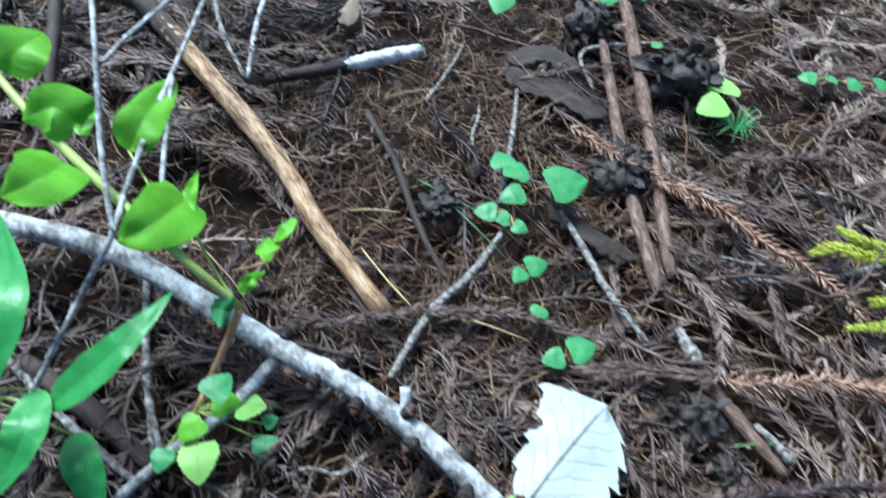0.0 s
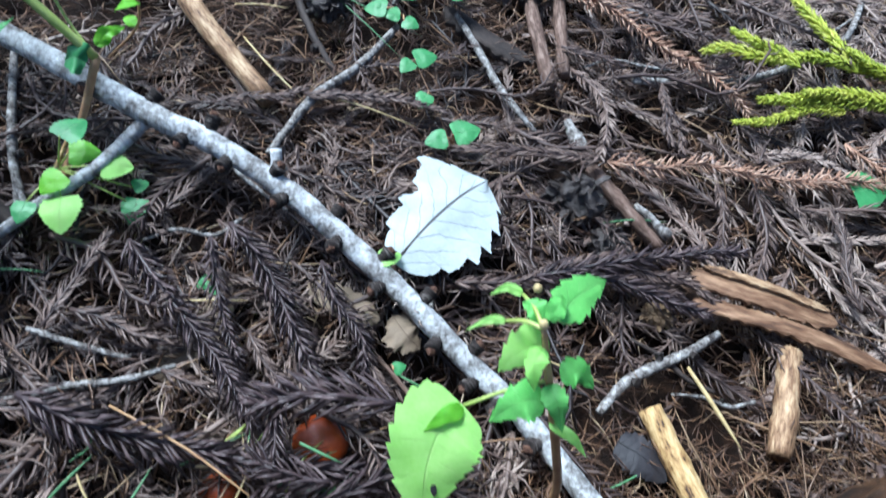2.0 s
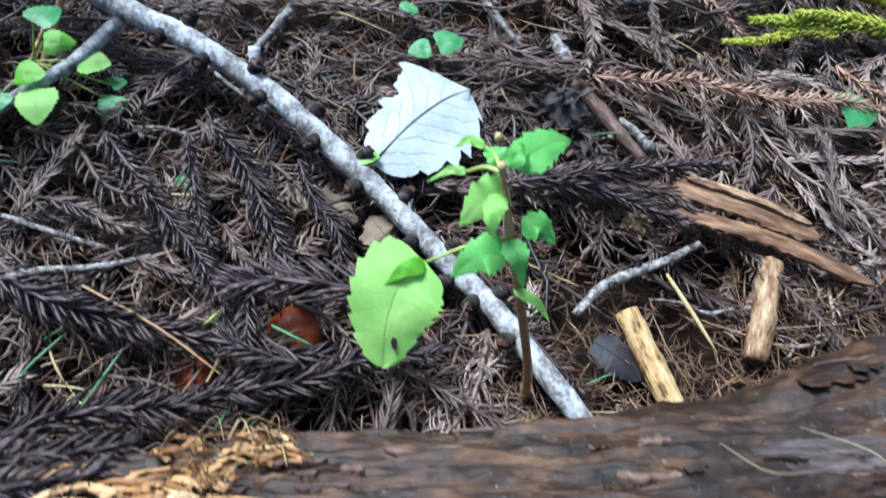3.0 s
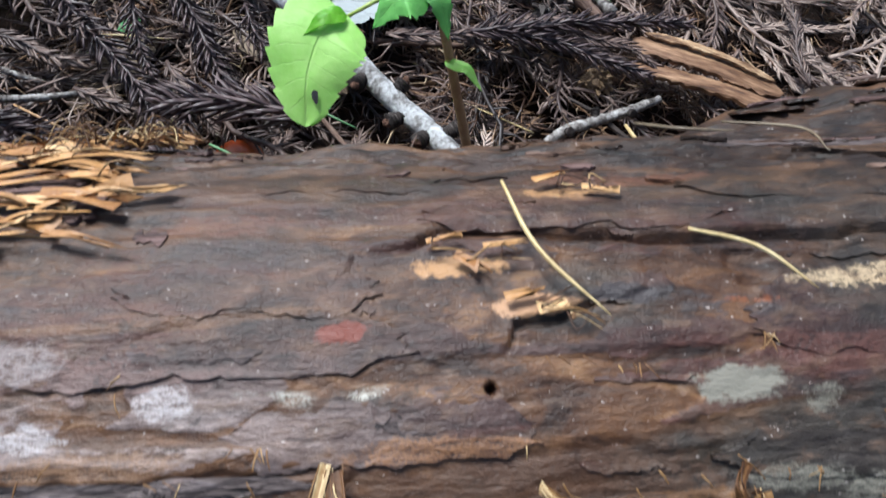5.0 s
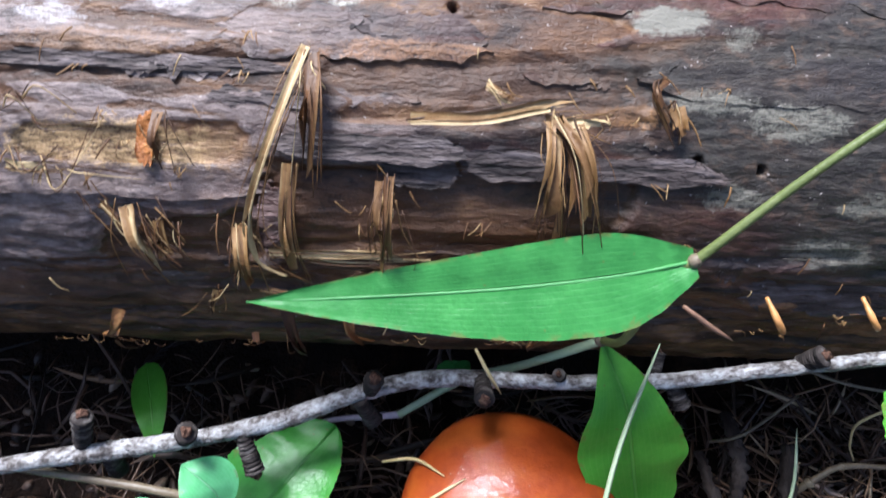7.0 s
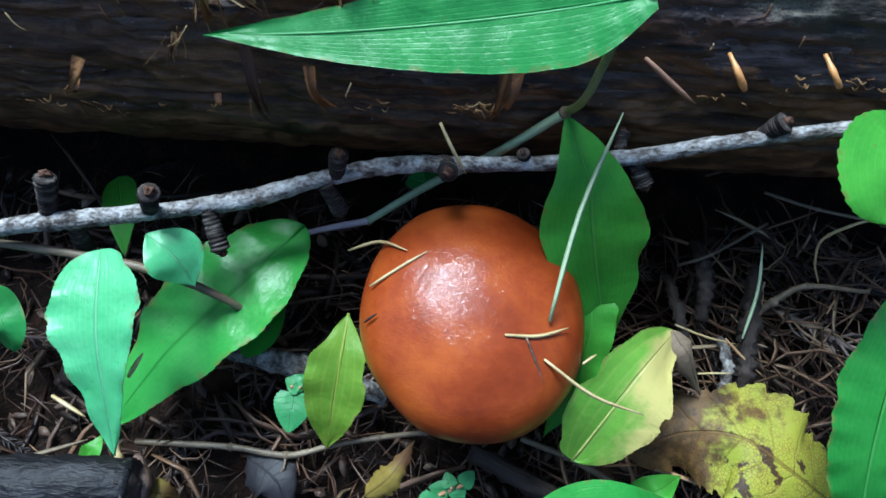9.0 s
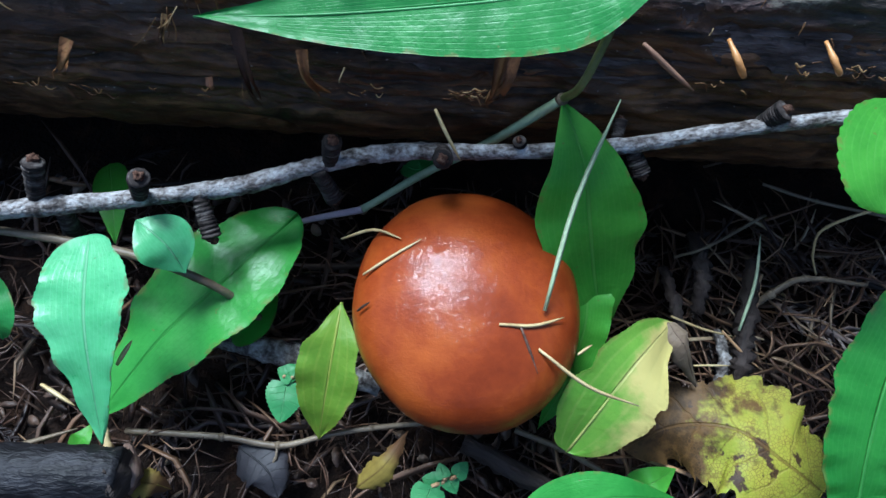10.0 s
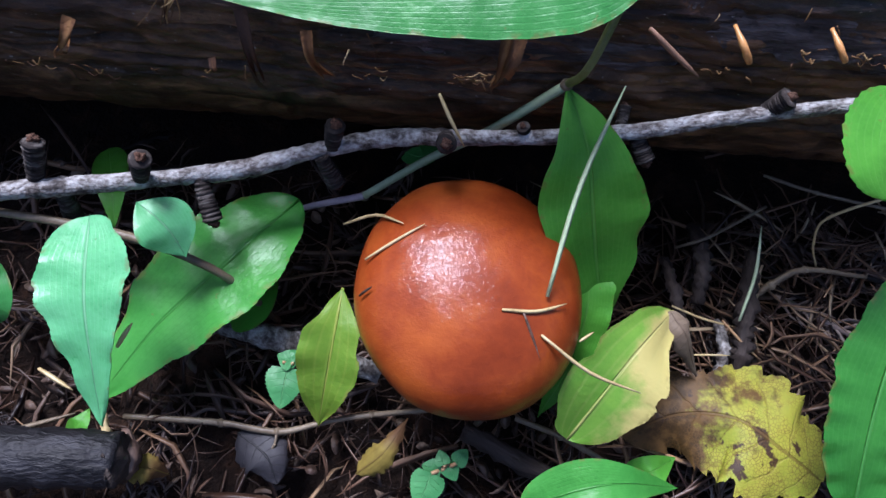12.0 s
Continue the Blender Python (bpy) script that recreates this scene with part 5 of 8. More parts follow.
geo = tube([(-0.4252, 0.7041, 0.126), (-0.3732, 0.6444, 0.1126), (-0.3313, 0.597, 0.1015), (-0.3186, 0.5816, 0.0977)], [0.0086, 0.0092, 0.0090, 0.0060], 14, 40, 0.10, 6)
part("bark", geo, BARK_DARK, bpy.data.objects["barkless_stick"], "dark bark left on the upper end", uv=tube_uv(geo[0], 14))
for k, (p, q) in enumerate((((-0.2936, 0.5526, 0.0947), (-0.2771, 0.5307, 0.0899)), ((-0.2532, 0.4982, 0.0829), (-0.2284, 0.4652, 0.0747)), ((-0.1865, 0.4086, 0.063), (-0.1734, 0.3884, 0.0578)))):
    p, q = np.array(p), np.array(q)
    geo, uv = blade([tuple(p), tuple((p + q) / 2 + (0, 0, 0.0012)), tuple(q)], 0.006, shape="egg", n=24, m=5, ragged=0.3, droop=0.45, thick=0.0008, seed=k + 2)
    part("bark_patch", geo, (BARK_DARK, BARK_BROWN)[k % 2], bpy.data.objects["barkless_stick"], "patch of dark bark", uv=uv * (0.02, 0.006))
stick("brown_stick", [(0.0512, 0.7774, 0.043), (0.0492, 0.6594, 0.0362), (0.045, 0.5147, 0.0281), (0.0516, 0.4054, 0.0206)], [0.0042, 0.005, 0.0058, 0.0054], BARK_BROWN, "weathered reddish-brown stick half buried in litter", "stick", 10, 0.12, 6)
stick("brown_stick", [(0.0867, 0.8181, 0.039), (0.0819, 0.6811, 0.0336), (0.0751, 0.5516, 0.0258), (0.065, 0.4202, 0.0185)], [0.0068, 0.0072, 0.006, 0.005], BARK_BROWN, "weathered reddish-brown stick half buried in litter", "stick", 10, 0.12, 7)
birch = stick("birch_twig", [(-0.2683, 0.5887, 0.0776), (-0.2217, 0.6064, 0.0736), (-0.188, 0.6231, 0.0696)], [0.005, 0.006, 0.006], BARK_DARK, "short dark stick with peeling white bark", "stick", 9, 0.1, 8)
geo = tube([(-0.2145, 0.6092, 0.0727), (-0.1878, 0.6219, 0.0705), (-0.1627, 0.6331, 0.0684), (-0.1343, 0.6465, 0.0649)], [0.0040, 0.0066, 0.0066, 0.0058], 9, 24, 0.15, 8)
part("white_bark", geo, BARK_WHITE, birch, "peeling white bark", uv=tube_uv(geo[0], 9))
stick("thin_twig", [(-0.0181, 0.4756, 0.0333), (-0.0025, 0.4371, 0.0296), (0.012, 0.3989, 0.0251), (0.0363, 0.3596, 0.0181)], [0.0022, 0.003, 0.003, 0.002], BARK_TWIG, "thin grey-brown twig lying on the litter", "twig", 7, 0.15, 9, [(0.5, 70), (0.7, -60)], (0.004, 0.0018))
stick("thin_twig", [(-0.1794, 0.56, 0.0645), (-0.1536, 0.5062, 0.0574), (-0.1321, 0.4415, 0.0493), (-0.1088, 0.3947, 0.041)], [0.0028, 0.0034, 0.003, 0.002], BARK_DARK, "thin dark knobbly twig lying on the litter", "twig", 7, 0.2, 10, [(0.3, 60), (0.6, -70), (0.8, 70)], (0.005, 0.0024))
stick("thin_twig", [(-0.0655, 0.451, 0.0409), (-0.096, 0.4037, 0.0426), (-0.1253, 0.3692, 0.0469), (-0.1512, 0.3196, 0.0459)], [0.0024, 0.0034, 0.0034, 0.0026], BARK_TWIG, "pale thin twig lying across the litter", "twig", 7, 0.15, 11)
stick("knobbly_twig", [(0.0508, 0.1527, 0.0035), (0.0698, 0.17, 0.0047), (0.0907, 0.1805, 0.0022), (0.1162, 0.1911, 0.0), (0.1409, 0.2052, -0.0048)], [0.0026, 0.0034, 0.0036, 0.0032, 0.0024], BARK_TWIG, "short grey larch twig with spur shoots", "twig", 8, 0.15, 12, [(0.3, 50), (0.55, -60), (0.75, 60)], (0.004, 0.0026))
stick("thin_twig", [(0.1231, 0.4219, 0.0108), (0.2068, 0.4316, -0.0011), (0.275, 0.4587, -0.0097), (0.3527, 0.51, -0.0183), (0.4235, 0.6251, -0.023)], [0.003, 0.0034, 0.003, 0.003, 0.0026], BARK_TWIG, "pale lichened twig beside the green cedar sprig", "twig", 8, 0.15, 13, [(0.3, 50), (0.5, -60), (0.8, 60)], (0.004, 0.002))
stick("splintered_chip", [(0.0614, 0.3729, 0.0172), (0.0673, 0.35, 0.0159), (0.0747, 0.3327, 0.0108)], [0.003, 0.006, 0.0026], BARK_TWIG, "pale splintered wood chip", "wood chip", 6, 0.3, 14)
stick("brown_stick", [(0.0746, 0.3341, 0.0089), (0.0934, 0.3001, 0.007), (0.115, 0.2688, -0.0001)], [0.005, 0.0055, 0.004], BARK_BROWN, "short rotten brown stick beside a dark cone", "stick", 9, 0.2, 15)
stick("splintered_chip", [(0.1027, 0.303, 0.0058), (0.1222, 0.2763, 0.0022)], [0.0024, 0.004], BARK_TWIG, "pale splintered wood chip", "wood chip", 6, 0.3, 16)
stick("thin_twig", [(-0.2832, 0.1468, 0.0573), (-0.2595, 0.1534, 0.0541), (-0.2401, 0.1603, 0.0516), (-0.2136, 0.164, 0.0479), (-0.1878, 0.1744, 0.0416)], [0.002, 0.0024, 0.0022, 0.002, 0.0015], BARK_TWIG, "grey lichened twig lying on the litter", "twig", 8, 0.2, 17, [(0.2, 60), (0.45, -60), (0.6, 60)], (0.004, 0.002))
stick("thin_twig", [(-0.2643, 0.1915, 0.0571), (-0.2393, 0.1837, 0.0529), (-0.2112, 0.1773, 0.0453)], [0.0014, 0.0018, 0.0014], BARK_TWIG, "thin pale twig lying on the litter", "twig", 7, 0.15, 18)
stick("thin_twig", [(-0.3221, 0.401, 0.0754), (-0.3066, 0.3343, 0.0721), (-0.2942, 0.2925, 0.0697), (-0.2823, 0.2626, 0.0601)], [0.0022, 0.0028, 0.0026, 0.002], BARK_TWIG, "thin pale knobbly twig under the shrub", "twig", 7, 0.15, 19, [(0.3, 60), (0.6, -70)], (0.004, 0.002))
stick("cut_stick", [(0.0824, 0.1544, 0.0029), (0.0922, 0.1214, 0.0004), (0.1046, 0.0822, -0.0005)], [0.0074, 0.0078, 0.0068], WOOD_CUT, "short yellow freshly barked stick beside the log", "stick", 10, 0.10, 20)
stick("cut_stick", [(0.1895, 0.1946, -0.0127), (0.1726, 0.1549, -0.0106), (0.1589, 0.1265, -0.0102)], [0.0076, 0.008, 0.007], WOOD_TAN, "short barkless stick with a broken end", "stick", 10, 0.12, 21)
stick("thin_twig", [(0.1259, 0.7154, 0.026), (0.0293, 0.682, 0.0395), (0.0306, 0.6265, 0.035)], [0.002, 0.0022, 0.0018], BARK_TWIG, "thin dark twig lying on the litter", "twig", 7, 0.2, 22)
stick("thin_twig", [(-0.0447, 0.6134, 0.0455), (-0.0522, 0.5598, 0.0454), (-0.0682, 0.4785, 0.0399)], [0.002, 0.0024, 0.0018], BARK_TWIG, "thin pale twig lying on the litter", "twig", 7, 0.2, 23)

# ---- pieces of bark, cones, dead leaves ----
def slab(points, width, thick, material, label, seed=1, name="bark_piece", ragged=0.35, droop=0.35):
    geo, uv = blade(points, width, (0, 0, 1), "none", 40, 5, droop=droop, ragged=ragged, thick=thick, seed=seed)
    ln = float(np.linalg.norm(np.array(points[-1]) - np.array(points[0])))
    return single(name, geo, material, label, "bark", uv=uv * (ln, width))


slab([(0.127, 0.2438, 0.0096), (0.1581, 0.2306, 0.0091), (0.193, 0.221, 0.0023), (0.2275, 0.2124, -0.0094)], 0.021, 0.0022, BARK_WARM, "split strip of brown bark lying on the litter", 3, ragged=0.45, droop=0.12)
slab([(0.1354, 0.2471, 0.0125), (0.163, 0.2373, 0.0118), (0.1938, 0.2276, 0.0056), (0.2223, 0.2202, -0.0051)], 0.007, 0.0016, WOOD_TAN, "pale splintered edge of a bark strip", 13, ragged=0.5, droop=0.1)
slab([(0.1248, 0.2247, 0.0068), (0.1547, 0.215, 0.0057), (0.2, 0.2026, -0.0018), (0.2584, 0.1802, -0.0179)], 0.015, 0.0024, BARK_WARM, "long strip of reddish bark lying on the litter", 4, ragged=0.4, droop=0.15)
slab([(-0.0535, 0.6413, 0.0465), (-0.0088, 0.6223, 0.0417), (0.0401, 0.5952, 0.0307)], 0.038, 0.002, BARK_DARK, "flat flake of dark brown bark in the litter", 5, droop=0.08)
slab([(-0.0501, 0.6527, 0.0477), (-0.0154, 0.6704, 0.0465), (0.0229, 0.6529, 0.0377)], 0.030, 0.002, BARK_DARK, "flat flake of brown bark in the litter", 6, droop=0.08)
slab([(-0.0269, 0.485, 0.0341), (0.0037, 0.4559, 0.0298), (0.0394, 0.4354, 0.0212)], 0.022, 0.004, BARK_DARK, "dark rotten bark strip in the litter", 7)


def rotten_cone(at, size, seed, material=CONE, label="dark rotten lump of decayed cone in the litter", category="cone", scales=46):
    """A crumbling cone: a core with overlapping, ragged scales."""
    r = np.random.default_rng(seed)
    ob = thing("rotten_cone" if material is CONE else "larch_cone", at, label, category)
    at = np.array(at) + (0, 0, size * 0.5)
    part("core", lump(at, (size * 0.78, size * 0.7, size * 0.55), 12, 0.55, seed), material, ob)
    for i in range(scales):
        z = 1 - 1.6 * (i + 0.5) / scales
        a = i * 2.39996
        d = np.array([math.cos(a) * math.sqrt(max(0, 1 - z * z)), math.sin(a) * math.sqrt(max(0, 1 - z * z)), z]) * (0.8 + 0.3 * r.random())
        p = at + d * np.array((size * 0.62, size * 0.56, size * 0.42))
        q = at + (d + r.normal(0, 0.18, 3)) * np.array((size, size * 0.95, size * 0.75))
        (v, f), _ = blade([p, (p + q) / 2 + d * size * 0.05, q], size * 0.38, tuple(d + (0.1, 0.2, 0.1)), "round", 6, 2, fold=0.3, ragged=0.3, thick=0.0006, seed=seed + i)
        part("scale", (v, f), material, ob)
    return ob


rotten_cone((0.0583, 0.3046, 0.0015), 0.022, 1)
rotten_cone((0.0378, 0.516, 0.0193), 0.024, 2)
rotten_cone((-0.1185, 0.4693, 0.0399), 0.019, 3)
rotten_cone((0.118, 0.6489, 0.0132), 0.040, 4)
rotten_cone((0.0486, 0.5371, 0.0189), 0.022, 5)
rotten_cone((0.0786, 0.2715, -0.0055), 0.016, 6)
rotten_cone((0.0393, 0.7222, 0.0314), 0.028, 7)
rotten_cone((0.1011, 0.2185, -0.0061), 0.010, 8, CONE_TAN, "small tan larch cone lying in the litter", "cone", 60)
rotten_cone((0.0185, 0.0885, 0.0017), 0.0075, 9, CONE_TAN, "small tan larch cone beside the branch", "cone", 50)


def leaf_thing(name, points, width, material, label, shape="egg", category="leaf", group="", rib=None, **how):
    """A leaf that lies loose, or of which no more than the blade shows: blade and midrib."""
    ob = thing(name, points[0], label, category, group)
    geo, uv = blade(points, width, shape=shape, **how)
    part("blade", geo, material, ob, uv=uv)
    c = spline(points, 14)
    part("midrib", tube(c[::1] + (0, 0, -0.0004 if rib is None else 0.0002), [0.0008, 0.0006, 0.0003] if rib else [0.0005, 0.0004, 0.0002], 6, 14), rib or material, ob, uv=np.full((86, 2), 0.5))
    return ob


leaf_thing("dry_leaf", [(-0.0690, 0.2365, 0.0420), (-0.0470, 0.2620, 0.0455), (-0.0260, 0.2850, 0.0420), (-0.0060, 0.3070, 0.0300)], 0.066, LEAF_PALE, "pale silver-grey dry toothed leaf lying underside up", rib=BARK_DARK, n=150, m=12, teeth=6, tooth=0.26, ragged=0.04, notch=0.10, droop=0.06, wave=0.0018, waves=2, up=(0.05, -0.25, 1), shape="blunt", seed=5, lean=(0.66, 1.0), crest=(0.72, 1.05))
leaf_thing("curled_leaf", [(-0.0704, 0.2083, 0.0271), (-0.0624, 0.1942, 0.031), (-0.0542, 0.1883, 0.0224)], 0.024, LEAF_BROWN, "curled dry brown leaf beside the branch", n=60, m=6, teeth=7, tooth=0.2, notch=0.35, ragged=0.1, droop=0.15, wave=0.0015, waves=3, seed=6)
leaf_thing("dark_leaf", [(0.0595, 0.136, 0.0032), (0.0728, 0.1251, 0.0036), (0.0853, 0.1136, -0.003)], 0.022, LEAF_BLACK, "blackened dead leaf lying on the litter", "spade", n=60, m=6, teeth=7, tooth=0.22, ragged=0.10, droop=0.2, seed=7)
leaf_thing("brown_leaf", [(-0.122, 0.231, 0.0322), (-0.091, 0.2124, 0.0294), (-0.0778, 0.2074, 0.0241)], 0.022, LEAF_BROWN, "dead brown leaf under the litter", n=40, m=6, ragged=0.2, droop=0.2, seed=8)
leaf_thing("shred_of_leaf", [(-0.0797, 0.2377, 0.0482), (-0.0729, 0.236, 0.0511), (-0.0644, 0.2402, 0.0461)], 0.013, LEAF_LIME, "small yellow-green shred of leaf on the branch", n=20, m=5, teeth=5, seed=9)
leaf_thing("brown_leaf", [(-0.2029, 0.1712, 0.0347), (-0.1789, 0.2005, 0.0389), (-0.165, 0.2299, 0.0345)], 0.030, LEAF_BROWN, "dead brown leaf under the litter", n=40, m=6, ragged=0.15, droop=0.2, seed=10)
leaf_thing("curled_leaf", [(-0.2131, 0.6795, 0.0727), (-0.2048, 0.6872, 0.08), (-0.2022, 0.7184, 0.0754)], 0.022, LEAF_BROWN, "curled dry brown leaf in the litter", n=30, m=6, droop=0.4, seed=11)

# ---- green seedlings ----
def stem_leaf_plant(name, base, label, leaves, stems, stem_mat, category="seedling", group="", leaf_mat_=LEAF_SEEDLING):
    """A small plant: leaves are (points, width, shape, material, how), stems are (points, r0, r1)."""
    ob = thing(name, base, label, category, group)
    for pts, r0, r1 in stems:
        part("stem", tube(pts, [r0, (r0 + r1) / 2, r1], 7, 6 * (len(pts) - 1) + 1), stem_mat, ob)
    for k, (pts, width, shape, mt, how) in enumerate(leaves):
        geo, uv = blade(pts, width, shape=shape, seed=k + 3, **how)
        part("leaf", geo, mt or leaf_mat_, ob, uv=uv)
    return ob


def round_leaf(c, size, turn, tilt=0.15, teeth=11, mt=None, shape="heart"):
    """A small rounded leaf about the centre c, its tip turned by so many degrees."""
    a = radians(turn)
    d = np.array((math.cos(a), math.sin(a), -tilt)) * size * 0.5
    c = np.array(c, float)
    return ([tuple(c - d), tuple(c + (0, 0, size * 0.06)), tuple(c + d)], size * 0.92, shape, mt, dict(n=34, m=5, teeth=teeth, tooth=0.10, droop=0.12, fold=0.05, up=(0.05, -0.2, 1)))


def tuft(name, base, leaves, label, mt=None, group="seedlings in the litter"):
    """A seedling with leaf stalks from one foot: leaves are (centre, size, turn)."""
    ls = [round_leaf(c, s, turn, mt=mt) for c, s, turn in leaves]
    stems = [([base, tuple((np.array(base) + np.array(l[0][0])) / 2 + (0, 0, 0.004)), l[0][0]], 0.0008, 0.0006) for l in ls]
    return stem_leaf_plant(name, base, label, ls, stems, RED_STEM, "seedling", group)


tuft("seedling", (-0.0479, 0.4911, 0.0327), [((-0.0666, 0.5077, 0.0605), 0.022, 100), ((-0.0548, 0.4942, 0.0619), 0.022, 70), ((-0.0606, 0.4709, 0.0573), 0.020, 200), ((-0.0132, 0.488, 0.0533), 0.036, 20)], "seedling with bright green toothed rounded leaves in litter")
tuft("seedling", (-0.0612, 0.4719, 0.0335), [((-0.0822, 0.4592, 0.0519), 0.018, 170), ((-0.0683, 0.4529, 0.0504), 0.014, 300), ((-0.0548, 0.4466, 0.047), 0.013, -30)], "low seedling with small green rounded leaves in litter")
tuft("seedling", (-0.0494, 0.4136, 0.0282), [((-0.0443, 0.4134, 0.0434), 0.018, 20), ((-0.0593, 0.4024, 0.045), 0.013, 230)], "two-leaved green seedling in the litter")
tuft("seedling", (-0.0405, 0.3896, 0.0255), [((-0.0481, 0.3709, 0.0415), 0.014, 240)], "tiny green seedling in the litter")
tuft("seedling", (-0.0269, 0.3448, 0.0207), [((-0.0399, 0.3384, 0.0363), 0.016, 190), ((-0.0174, 0.3468, 0.0354), 0.021, 20)], "two-leaved green seedling beside the dry leaf")
tuft("seedling", (0.1583, 0.6234, 0.0097), [((0.1602, 0.6409, 0.0304), 0.034, 80), ((0.1387, 0.6041, 0.0334), 0.030, 200)], "seedling with yellow-green spotted rounded leaves", LEAF_LIME)
tuft("seedling", (0.3035, 0.6893, -0.0082), [((0.263, 0.6737, 0.013), 0.018, 160), ((0.2921, 0.6773, 0.0088), 0.014, 60), ((0.3175, 0.6716, 0.0047), 0.018, -10), ((0.351, 0.6792, 0.0001), 0.018, 10)], "creeping seedling with small green leaves")
tuft("seedling", (-0.0502, 0.7376, 0.0478), [((-0.0558, 0.7189, 0.0675), 0.028, 250), ((-0.0334, 0.75, 0.066), 0.026, 60)], "bright green seedling at the litter's far side")
tuft("seedling", (0.0814, 0.7961, 0.0316), [((0.0607, 0.7522, 0.052), 0.022, 250), ((0.0988, 0.7745, 0.0476), 0.026, 60)], "bright green seedling at the litter's far side")
tuft("seedling", (-0.2271, 0.2725, 0.0404), [((-0.2246, 0.2682, 0.0558), 0.017, 260)], "tiny green seedling in a hollow of the litter")
tuft("seedling", (-0.1826, 0.2328, 0.0294), [((-0.1815, 0.2269, 0.0388), 0.009, 200), ((-0.1771, 0.2328, 0.0385), 0.009, 70), ((-0.1773, 0.2244, 0.0361), 0.009, 300)], "tiny three-leaved green seedling in a hollow")
tuft("seedling", (0.307, 0.333, -0.0301), [((0.2996, 0.3277, -0.0153), 0.034, 10)], "green seedling leaf under the dead sprigs")
tuft("seedling", (-0.0711, 0.1811, 0.0155), [((-0.0663, 0.1764, 0.0245), 0.008, 20)], "tiny pale green seedling in the litter")
tuft("seedling", (0.1123, 0.714, 0.02), [((0.1109, 0.7054, 0.0297), 0.016, 80)], "tiny dark green seedling beside a rotten cone")

# a tuft of narrow green blades
base = (0.168, 0.5963, 0.0086)
star = thing("grass_tuft", base, "small star-shaped tuft of narrow blue-green blades", "grass")
for i in range(17):
    a = i * 2.39996
    ln = 0.020 + 0.020 * ((i * 0.618) % 1)
    d = np.array((math.cos(a), math.sin(a), 0))
    p = np.array(base)
    geo, uv = blade([p, p + d * ln * 0.5 + (0, 0, 0.014), p + d * ln + (0, 0, 0.008)], 0.0016, shape="lance", n=8, m=1)
    part("blade", geo, LEAF_SEEDLING, star, uv=uv)

# pairs of green needles and fallen pale needles that stand out of the litter
for k, (p, q, w, mt, lab) in enumerate((
        ((-0.1294, 0.4885, 0.0547), (-0.0633, 0.4171, 0.0405), 0.0012, GREEN_NEEDLE, "fallen green pine needle on the litter"),
        ((-0.1348, 0.4893, 0.0566), (-0.0462, 0.4401, 0.0403), 0.0012, GREEN_NEEDLE, "fallen green pine needle on the litter"),
        ((0.0753, 0.2849, 0.0098), (0.1231, 0.2889, 0.0029), 0.0015, GREEN_NEEDLE, "fallen green needle on the litter"),
        ((0.1139, 0.1816, -0.0012), (0.1374, 0.1307, -0.0088), 0.0034, PALE_NEEDLE, "pale split straw lying on the litter"),
        ((0.0486, 0.1087, 0.0032), (0.072, 0.1186, 0.0003), 0.0014, GREEN_NEEDLE, "fallen green needle on the litter"),
        ((-0.1253, 0.0806, 0.0369), (-0.0916, 0.1161, 0.0307), 0.0014, GREEN_NEEDLE, "fallen green needle on the litter"),
        ((-0.1156, 0.1261, 0.0549), (-0.0948, 0.117, 0.0492), 0.0018, GREEN_NEEDLE, "fallen green needle beside the small mushroom"),
        ((-0.1897, 0.2114, 0.0471), (-0.1534, 0.2133, 0.0418), 0.0016, PALE_NEEDLE, "pale yellow needle over a hollow"),
        ((-0.2085, 0.1451, 0.064), (-0.1317, 0.0978, 0.048), 0.0015, RED_STEM, "thin reddish leaf stalk on the litter"),
        ((-0.2061, 0.0819, 0.0477), (-0.1875, 0.117, 0.0511), 0.0018, GREEN_NEEDLE, "fallen green pine needle on the litter"),
        ((-0.2366, 0.098, 0.0515), (-0.2148, 0.1235, 0.0556), 0.0018, GREEN_NEEDLE, "fallen green pine needle on the litter"),
        ((-0.2199, 0.098, 0.053), (-0.1988, 0.096, 0.05), 0.0013, PALE_NEEDLE, "pale yellow needle on the litter"),
        ((-0.2216, 0.1161, 0.0542), (-0.2123, 0.0999, 0.0479), 0.0015, PALE_NEEDLE, "pale yellow needle on the litter"),
        ((-0.217, 0.0786, 0.0513), (-0.2052, 0.0949, 0.051), 0.0013, PALE_NEEDLE, "pale yellow needle on the litter"),
        ((-0.2969, 0.2253, 0.0621), (-0.2645, 0.2264, 0.0573), 0.0014, GREEN_NEEDLE, "fallen green needle on the litter"),
        ((-0.0664, 0.1709, 0.0262), (-0.0474, 0.1615, 0.0228), 0.0016, GREEN_NEEDLE, "fallen green needle on the litter"),
        ((-0.1864, 0.4547, 0.0592), (-0.1476, 0.4572, 0.0536), 0.0016, PALE_NEEDLE, "pale straw lying on the litter"),
        ((-0.1213, 0.3682, 0.0523), (-0.0531, 0.354, 0.0332), 0.0016, PALE_NEEDLE, "pale straw lying on the litter"),
        ((-0.1749, 0.4161, 0.0612), (-0.1312, 0.3652, 0.0496), 0.0016, PALE_NEEDLE, "pale straw lying on the litter"),
        ((0.0549, 0.1703, 0.006), (0.0204, 0.1838, 0.014), 0.0016, PALE_NEEDLE, "pale straw lying on the litter"))):
    geo = needle_geo(p, q, w, 0.03 * math.sin(k * 2.2), n=7)
    single("fallen_needle", geo, mt, lab, "needle", "needles on the litter")

